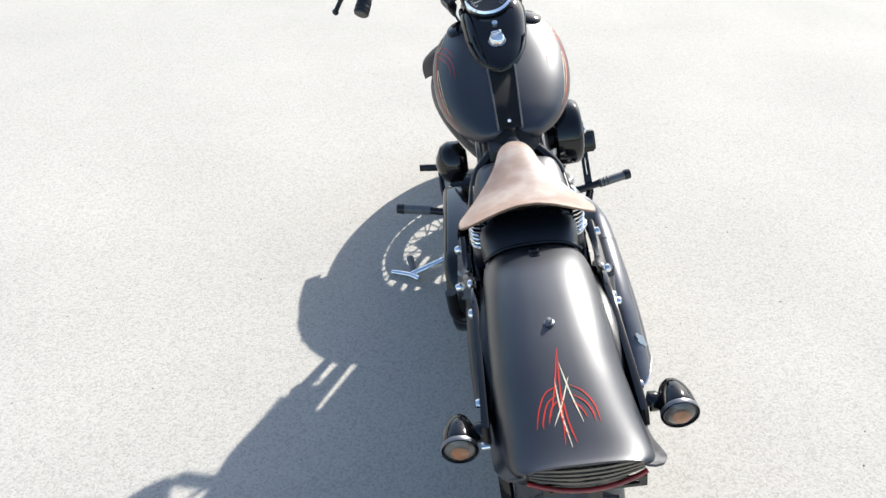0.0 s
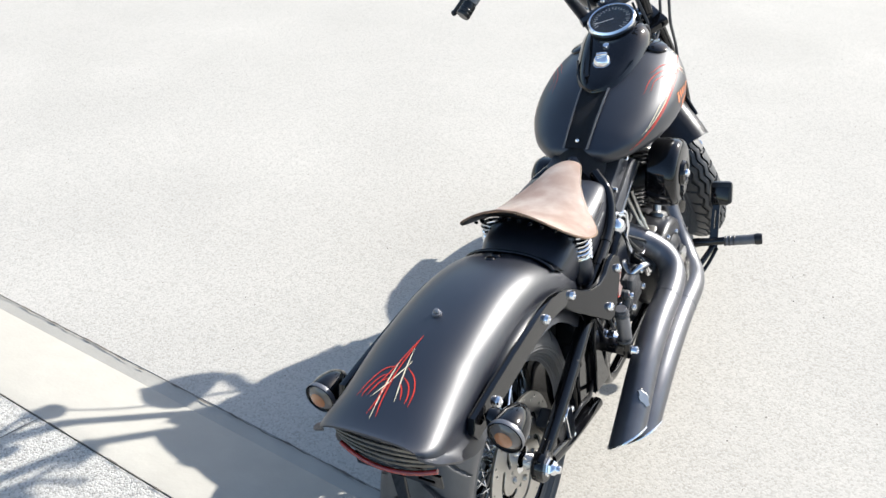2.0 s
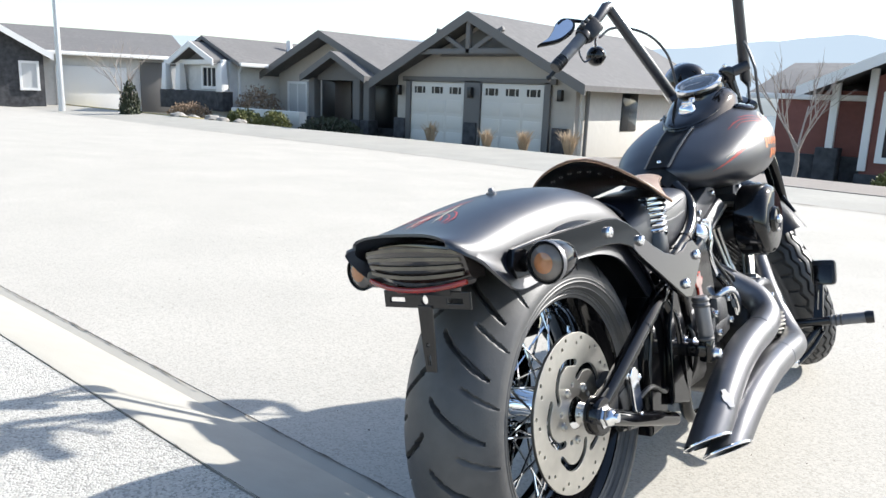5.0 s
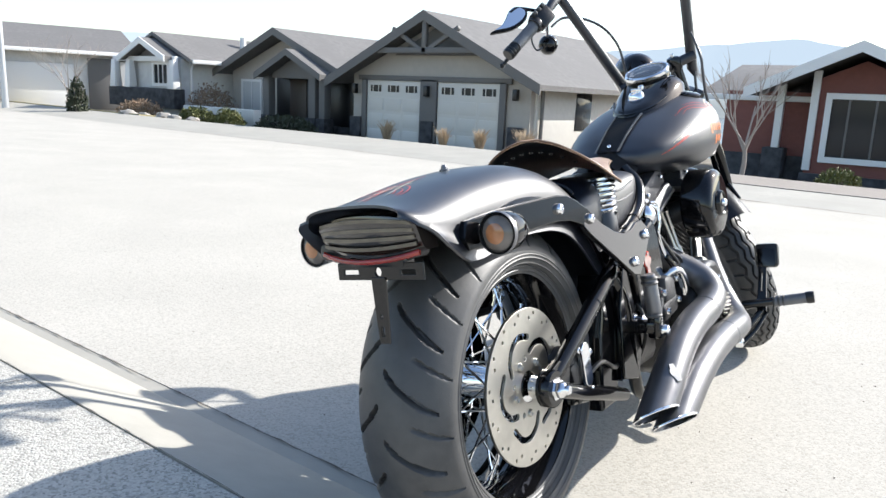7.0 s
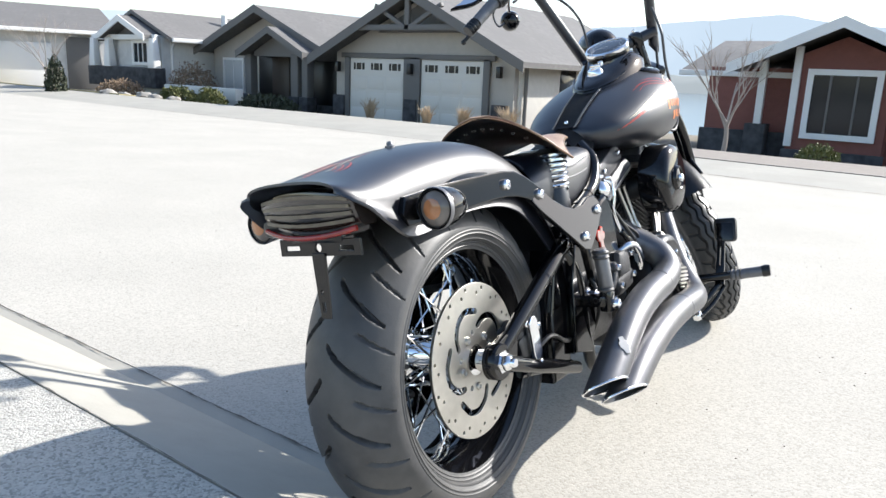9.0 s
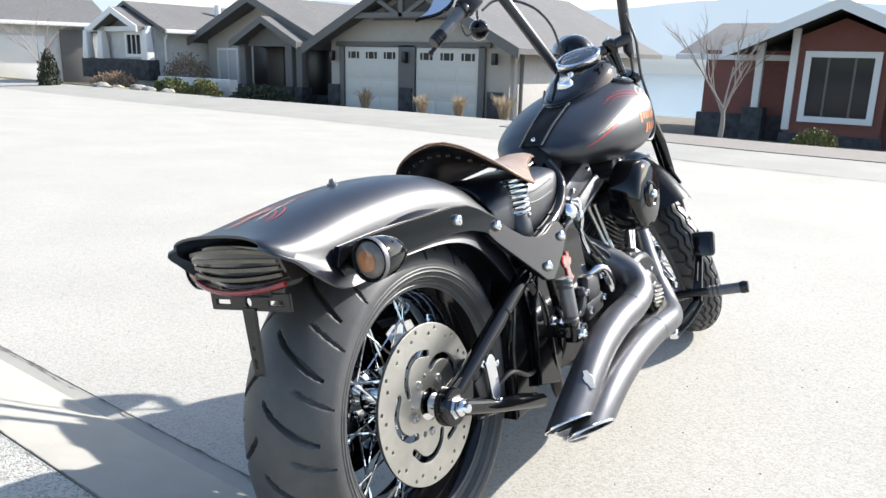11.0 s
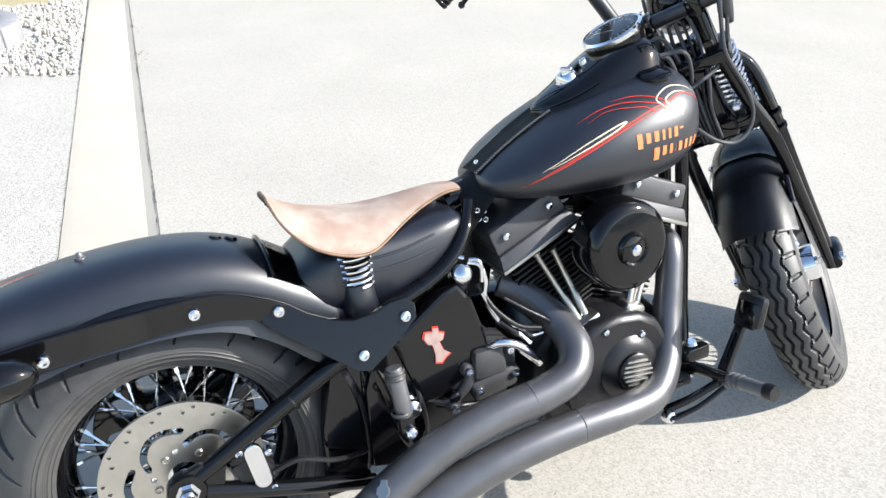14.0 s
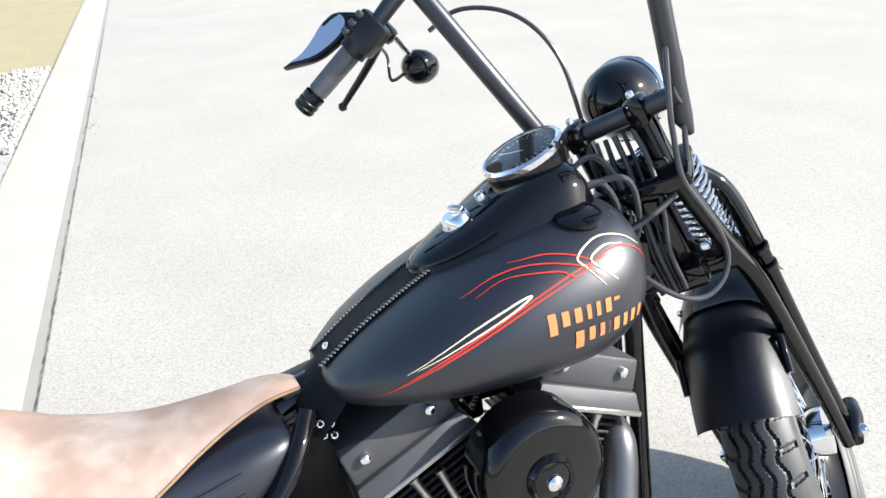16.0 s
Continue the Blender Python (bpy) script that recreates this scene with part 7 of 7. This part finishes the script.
# fender hugging the wheel
ff = []
for k in range(27):
    a = radians(62 + 92 * k / 26)
    c, s = math.cos(a), math.sin(a)
    ring = []
    for j in range(17):
        u = -1 + j / 8
        r = 0.376 - 0.056 * abs(u) ** 2.8
        ring.append(Vector((0.086 * math.copysign(abs(u) ** 0.85, u), r * c, r * s)))
    ff.append(ring)
bm = loft(ff, close_ring=False, caps=False)
bmesh.ops.solidify(bm, geom=bm.faces[:], thickness=0.004)
f_f = front("front_fender", bm, SATIN, label="satin black front fender", m=Matrix.Translation(FAX), smooth=60)
# gloss saddle bracket over it
sad = []
for k in range(9):
    a = radians(84 + 36 * k / 8)
    c, s = math.cos(a), math.sin(a)
    sad.append([Vector((0.0915 * math.copysign(abs(u) ** 0.85, u), (0.3815 - 0.057 * abs(u) ** 2.8) * c, (0.3815 - 0.057 * abs(u) ** 2.8) * s)) for u in np.linspace(-1, 1, 17)])
bm = loft(sad, close_ring=False, caps=False)
bmesh.ops.solidify(bm, geom=bm.faces[:], thickness=0.004)
sd = front("fender_saddle", bm, GLOSS, label="gloss black fender saddle", m=Matrix.Translation(FAX), smooth=60)
for x, a in ((0.078, 112), (-0.078, 112), (0.040, 96), (-0.040, 96)):
    r = 0.3805 - 0.057 * (abs(x) / 0.0915) ** 3.0
    front("saddle_bolt", bolt_shape(0.007, 0.007, "z"), CHROME, sd, m=Matrix.Translation((x * 1.02, r * math.cos(radians(a)), r * math.sin(radians(a)))) @ Euler((radians(a - 90), radians(35 if x > 0 else -35), 0)).to_matrix().to_4x4())
# springer fork: rigid rear legs, sprung front legs, rockers, coils
FWD = Vector((0, math.cos(RAKE), math.sin(RAKE)))


def along(h_, f=0.0, x=0.0):
    """A point of the fork: h up the steering line, f ahead of it, x to the right."""
    return AX0 + AXD * h_ + FWD * f + Vector((x, 0, 0))


for s in (1, -1):
    leg = front("rigid_fork_leg", tube([along(0.985, -0.01, s * 0.060), along(0.86, -0.015, s * 0.078), along(0.75, -0.015, s * 0.096), along(0.50, -0.020, s * 0.101), along(0.345, -0.024, s * 0.102)], [0.015, 0.0155, 0.0155, 0.0135, 0.012], 16, 6), GLOSS, label="gloss black rigid springer fork leg")
    front("sprung_fork_leg", tube([along(0.965, 0.058, s * 0.052), along(0.935, 0.074, s * 0.076), along(0.885, 0.072, s * 0.098), along(0.78, 0.048, s * 0.106), along(0.55, 0.028, s * 0.106), along(0.352, 0.022, s * 0.106)], [0.015, 0.0155, 0.016, 0.016, 0.0135, 0.012], 16, 6), GLOSS, label="gloss black sprung fork leg")
    for h_ in (0.785, 0.745):
        front("leg_clamp", lathe([(0.0165, -0.006), (0.0200, -0.004), (0.0200, 0.004), (0.0165, 0.006)], 20, "z", m=Matrix.Translation(along(h_, 0.0395, s * 0.106)) @ AXD.to_track_quat("Z", "Y").to_matrix().to_4x4()), GLOSS, leg)
    front("fork_rocker", tube([along(0.345, -0.02, s * 0.112), along(0.345, 0.03, s * 0.118), along(0.335, 0.075, s * 0.116)], [0.017, 0.019, 0.016], 14, 4), GLOSS, label="black fork rocker")
    front("rocker_bolt", bolt_shape(0.013, 0.014), CHROME, m=Matrix.Translation(along(0.345, 0.0, s * 0.125)) @ (Matrix.Identity(4) if s > 0 else Matrix.Rotation(math.pi, 4, "Z")))
    front("fender_stay", tube([along(0.345, -0.01, s * 0.098), FAX + Vector((s * 0.090, -0.20, 0.25)), FAX + Vector((s * 0.088, -0.25, 0.20))], 0.007, 10, 3), GLOSS)
    q = (along(0.90, 0.045) - along(0.70, 0.055)).normalized().to_track_quat("Z", "Y").to_matrix().to_4x4()
    base = along(0.798, 0.064, s * 0.050)
    front("fork_spring", coil(0.0340, 13, 0.0, 0.185, 0.0044, 14), CHROME, label="chrome springer fork coil", m=Matrix.Translation(base) @ q)
    front("spring_rod", tube([along(0.78, 0.064, s * 0.050), along(1.0, 0.060, s * 0.044)], 0.007, 10), CHROME)
front("spring_bridge", merge([box((0.20, 0.050, 0.028), along(0.778, 0.052), 0.009, m=Matrix.Rotation(RAKE, 4, "X")), box((0.12, 0.055, 0.024), along(0.978, 0.050), 0.009, m=Matrix.Rotation(RAKE, 4, "X"))]), GLOSS, label="gloss black spring bridge")
front("lower_fork_yoke", merge([box((0.19, 0.060, 0.032), along(0.825, 0.0), 0.010, m=Matrix.Rotation(RAKE, 4, "X")), box((0.08, 0.085, 0.046), along(0.835, -0.015), 0.012, m=Matrix.Rotation(RAKE, 4, "X"))]), GLOSS, label="gloss black lower fork yoke")
front("yoke_bolt", bolt_shape(0.011, 0.010), CHROME, m=Matrix.Translation(along(0.86, -0.01, 0.046)))
front("upper_fork_yoke", box((0.17, 0.10, 0.028), along(0.995, 0.02), 0.010, m=Matrix.Rotation(RAKE, 4, "X")), GLOSS, label="gloss black upper fork yoke")
add("steering_head", tube([AX0 + AXD * 0.84, AX0 + AXD * 0.985], 0.032, 24), GLOSS, label="gloss black steering head")
add("head_gusset", plate([[(1.13, 0.72), (1.18, 0.70), (1.25, 0.72), (1.27, 0.77), (1.20, 0.79), (1.14, 0.82)]], 0.05, 0.008, SIDE), GLOSS, smooth=40)
# the upper works are set on the bars' own line, raked a little more than the fork
STEER = 39.0
RAKE = radians(32.0)
AX0 = Vector((0.006, 1.752, 0.0))
AXD = Vector((0, -math.sin(RAKE), math.cos(RAKE)))
FWD = Vector((0, math.cos(RAKE), math.sin(RAKE)))
TURN_M = Matrix.Translation(AX0) @ Matrix.Rotation(radians(STEER), 4, AXD) @ Matrix.Translation(-AX0)
# headlamp
LAMP_AT = along(1.080, 0.205, -0.026)
hl = front("headlamp", lathe([(0.0, -0.074), (0.020, -0.071), (0.042, -0.059), (0.058, -0.037), (0.067, -0.009), (0.0695, 0.018), (0.0705, 0.027)], 44, "y", at=LAMP_AT), GLOSS, label="gloss black round headlamp")
front("headlamp_rim", lathe([(0.0705, 0.018), (0.075, 0.022), (0.075, 0.034), (0.068, 0.040)], 44, "y", at=LAMP_AT), CHROME, hl)
front("headlamp_lens", lathe([(0.072, 0.038), (0.053, 0.047), (0.0, 0.052)], 44, "y", at=LAMP_AT), glass, hl)
front("headlamp_bowl", lathe([(0.070, 0.032), (0.045, 0.0), (0.0, -0.018)], 36, "y", at=LAMP_AT), CHROME, hl)
front("headlamp_bracket", tube([along(0.99, 0.05), along(1.0, 0.19)], 0.014, 12), GLOSS)
# risers and tall handlebar
RB = along(1.12, 0.058)
for s in (1, -1):
    front("riser", tube([along(0.985, 0.03, s * 0.055), along(1.11, 0.058, s * 0.055)], [0.020, 0.019], 18), GLOSS, label="gloss black handlebar riser")
    front("riser_clamp", box((0.036, 0.05, 0.050), RB + Vector((s * 0.055, 0, 0)), 0.012, m=Matrix.Rotation(radians(20), 4, "X")), GLOSS, label="gloss black handlebar clamp")
for s in (1, -1):
    front("clamp_bolt", bolt_shape(0.006, 0.006, "z"), CHROME, m=Matrix.Translation(RB + Vector((s * 0.055, -0.014, 0.026))) @ Matrix.Rotation(radians(20), 4, "X"))
    front("yoke_cap", lathe([(0.0, 0.010), (0.012, 0.009), (0.016, 0.002), (0.016, -0.008)], 20, "z", m=Matrix.Translation(along(1.012, 0.058, s * 0.044)) @ AXD.to_track_quat("Z", "Y").to_matrix().to_4x4()), CHROME)
front("top_clamp", box((0.135, 0.058, 0.040), along(1.030, 0.045), 0.012, m=Matrix.Rotation(RAKE, 4, "X")), GLOSS, label="gloss black clamp below the risers")
for s in (1, -1):
    front("fork_nut", lathe([(0.0, 0.016), (0.010, 0.015), (0.0145, 0.011), (0.0145, 0.0)], 6, "z", m=Matrix.Translation(along(1.050, 0.040, s * 0.030)) @ AXD.to_track_quat("Z", "Y").to_matrix().to_4x4()), CHROME, label="chrome fork nut")
for k in range(6):
    x = -0.042 + 0.016 * k
    front("wiring_loom", tube([along(1.105, 0.040, x), along(1.05, 0.012 + 0.006 * (k % 2), x * 1.1), along(0.99, -0.022, x * 0.8 + 0.004 * (k % 3)), along(0.93, -0.052, x * 0.6), along(0.86, -0.070, x * 0.5)], (0.0052, 0.0036, 0.0045)[k % 3], 8, 5), (DARK_PLASTIC, CABLE)[k % 2], label="black wiring loom behind the risers")
bar = front("handlebar", tube([(-0.128, RB.y, RB.z), (0.128, RB.y, RB.z)], 0.0160, 18), SATIN, label="satin black tall handlebar with mitred uprights")
for s in (1, -1):
    UP = [along(1.085, 0.060, s * 0.108), along(1.448, 0.155, s * 0.200)]
    down_ = (UP[0] - UP[1]).normalized()
    front("bar_upright", tube([UP[0] + down_ * 0.036 + Vector((s * 0.010, 0, 0)), UP[0] + down_ * 0.006, UP[1]], [0.005, 0.0165, 0.0165], 18), SATIN, bar)
    knee = UP[1]
    gs, ge = along(1.440, 0.100, s * 0.268), along(1.409, 0.010, s * 0.425)
    front("bar_end", tube([knee, along(1.456, 0.140, s * 0.212), gs, ge], [0.0165, 0.0160, 0.0135, 0.0125], 16), SATIN, bar)
    wayg = (ge - gs).normalized()
    g0 = gs + wayg * 0.060
    gr = front("grip", tube([g0, g0 + wayg * 0.004, ge - wayg * 0.03, ge - wayg * 0.03], [0.0185, 0.0185, 0.0175, 0.016], 20), GRIP, bar, "grey rubber hand grip")
    front("grip_end", merge([lathe([(0.0, 0.012), (0.017, 0.012), (0.0195, 0.008), (0.0195, 0.003), (0.0178, 0.001), (0.0195, -0.002), (0.0195, -0.008), (0.0178, -0.010), (0.019, -0.014), (0.019, -0.024)], 22, "z", m=Matrix.Translation(ge) @ wayg.to_track_quat("Z", "Y").to_matrix().to_4x4())]), DARK_PLASTIC, bar)
    q = wayg.to_track_quat("Z", "Y").to_matrix().to_4x4()
    sw_ = front("switch_housing", merge([box((0.044, 0.060, 0.062), gs + wayg * 0.022, 0.010, m=q), lathe([(0.022, 0.044), (0.0245, 0.048), (0.0245, 0.062), (0.021, 0.064)], 20, "z", m=Matrix.Translation(gs) @ q)]), DARK_PLASTIC, bar, "black switch housing")
    for k in range(3):
        front("switch_button", box((0.018, 0.013, 0.011), gs + wayg * (0.008 + 0.018 * k) + Vector((s * 0.0, -0.020, 0.022)), 0.003, m=q), RUBBER, bar)
    front("lever_perch", box((0.035, 0.045, 0.030), gs + wayg * 0.0 + Vector((s * 0.012, 0.030, -0.004)), 0.008, m=q), DARK_PLASTIC, bar)
    lv0 = along(1.415, 0.130, s * 0.285)
    lv1 = along(1.348, 0.108, s * 0.450)
    front("lever", merge([tube([lv0, lv0.lerp(lv1, 0.4) + Vector((s * 0.008, 0.012, 0)), lv1], [0.009, 0.0075, 0.006], 10, 6), lathe([(0.0, -0.009), (0.006, -0.007), (0.009, 0.0), (0.006, 0.007), (0.0, 0.009)], 14, "z", at=lv1)]), DARK_PLASTIC, bar, "black hand lever with a ball end")
    # bullet signal hung from the perch
    sg = along(1.326, 0.152, s * 0.285)
    b_ = front("front_signal", lathe([(0.0, 0.040), (0.012, 0.037), (0.024, 0.026), (0.030, 0.008), (0.030, -0.012), (0.024, -0.026), (0.010, -0.035), (0.0, -0.036)], 32, "y", at=sg), GLOSS, bar, "gloss black bullet front turn signal")
    front("signal_stem", tube([sg, sg.lerp(gs, 0.5) + Vector((0, 0.012, 0)), gs + Vector((0, 0.025, -0.01))], 0.006, 10, 4), CHROME, bar)
    front("signal_wire", tube([sg + Vector((s * 0.01, -0.02, 0.0)), sg + Vector((s * 0.045, -0.035, -0.005)), sg + Vector((s * 0.04, -0.03, 0.04)), gs + Vector((s * 0.02, 0.0, -0.02))], 0.003, 6, 6), CABLE, bar)
    # teardrop mirror
    mo = [(0.030, -0.066), (0.016, -0.040), (0.010, -0.010), (0.008, 0.020), (0.000, 0.044), (-0.016, 0.054), (-0.032, 0.046), (-0.036, 0.026), (-0.028, -0.002), (-0.008, -0.036)]
    mo = [(v.x * 1.25, v.y) for v in smooth_path([Vector((x, y, 0)) for x, y in mo + mo[:1]], 5)[:-1]]
    c_m = along(1.470, 0.097, s * 0.378)
    mm = Matrix.Translation(c_m) @ Euler((radians(62), radians(-40 * s), radians(s * 0))).to_matrix().to_4x4() @ Matrix.Diagonal((s, 1, 1, 1))
    mir = front("mirror", plate([mo], 0.010, 0.002, mm), GLOSS, bar, "black teardrop mirror", smooth=40)
    front("mirror_glass", plate([[(x * 0.9 + 0.001, y * 0.93) for x, y in mo]], 0.002, 0.0, mm @ Matrix.Translation((0, 0, 0.0075))), MIRROR, bar, smooth=30)
    front("mirror_stem", tube([c_m + Vector((-s * 0.010, 0.006, 0.02)), c_m + Vector((-s * 0.04, 0.02, 0.025)), gs + Vector((s * 0.01, 0.025, 0.018))], 0.0055, 10, 5), GLOSS, bar)
# cables sweeping from the levers to the frame
ARC = [(-0.305, 1.02, 1.150), (-0.285, 1.07, 1.178), (-0.237, 1.126, 1.170), (-0.190, 1.165, 1.136), (-0.158, 1.195, 1.077), (-0.148, 1.215, 1.000), (-0.135, 1.225, 0.920), (-0.10, 1.215, 0.84), (-0.06, 1.18, 0.78)]
add("control_cable", tube(ARC, 0.0042, 8, 8), CABLE, label="dark sheathed control cable in a wide arc")
for line in (((0.052, 1.250, 1.10), (0.076, 1.232, 1.06), (0.098, 1.217, 1.00), (0.10, 1.219, 0.965), (0.10, 1.232, 0.898), (0.10, 1.268, 0.845), (0.10, 1.297, 0.804), (0.10, 1.314, 0.760), (0.10, 1.304, 0.722), (0.098, 1.270, 0.700), (0.09, 1.228, 0.708), (0.07, 1.192, 0.735), (0.04, 1.17, 0.76)),
             ((0.058, 1.250, 1.10), (0.065, 1.266, 1.06), (0.06, 1.273, 0.955), (0.06, 1.274, 0.895), (0.06, 1.243, 0.858), (0.06, 1.199, 0.836), (0.05, 1.170, 0.820))):
    add("control_cable", tube(line, 0.0045, 8, 8), CABLE, label="dark sheathed control cable")
for k, line in enumerate((((-0.03, 1.10, 0.90), (-0.02, 1.16, 0.93), (0.0, 1.20, 0.86), (0.02, 1.17, 0.80)), ((0.03, 1.10, 0.90), (0.05, 1.17, 0.90), (0.045, 1.19, 0.82), (0.03, 1.16, 0.75)), ((0.0, 1.10, 0.88), (0.02, 1.15, 0.89), (0.02, 1.18, 0.80), (0.0, 1.14, 0.74)))):
    add("wiring_loom", tube(line, 0.005, 8, 6), CABLE)
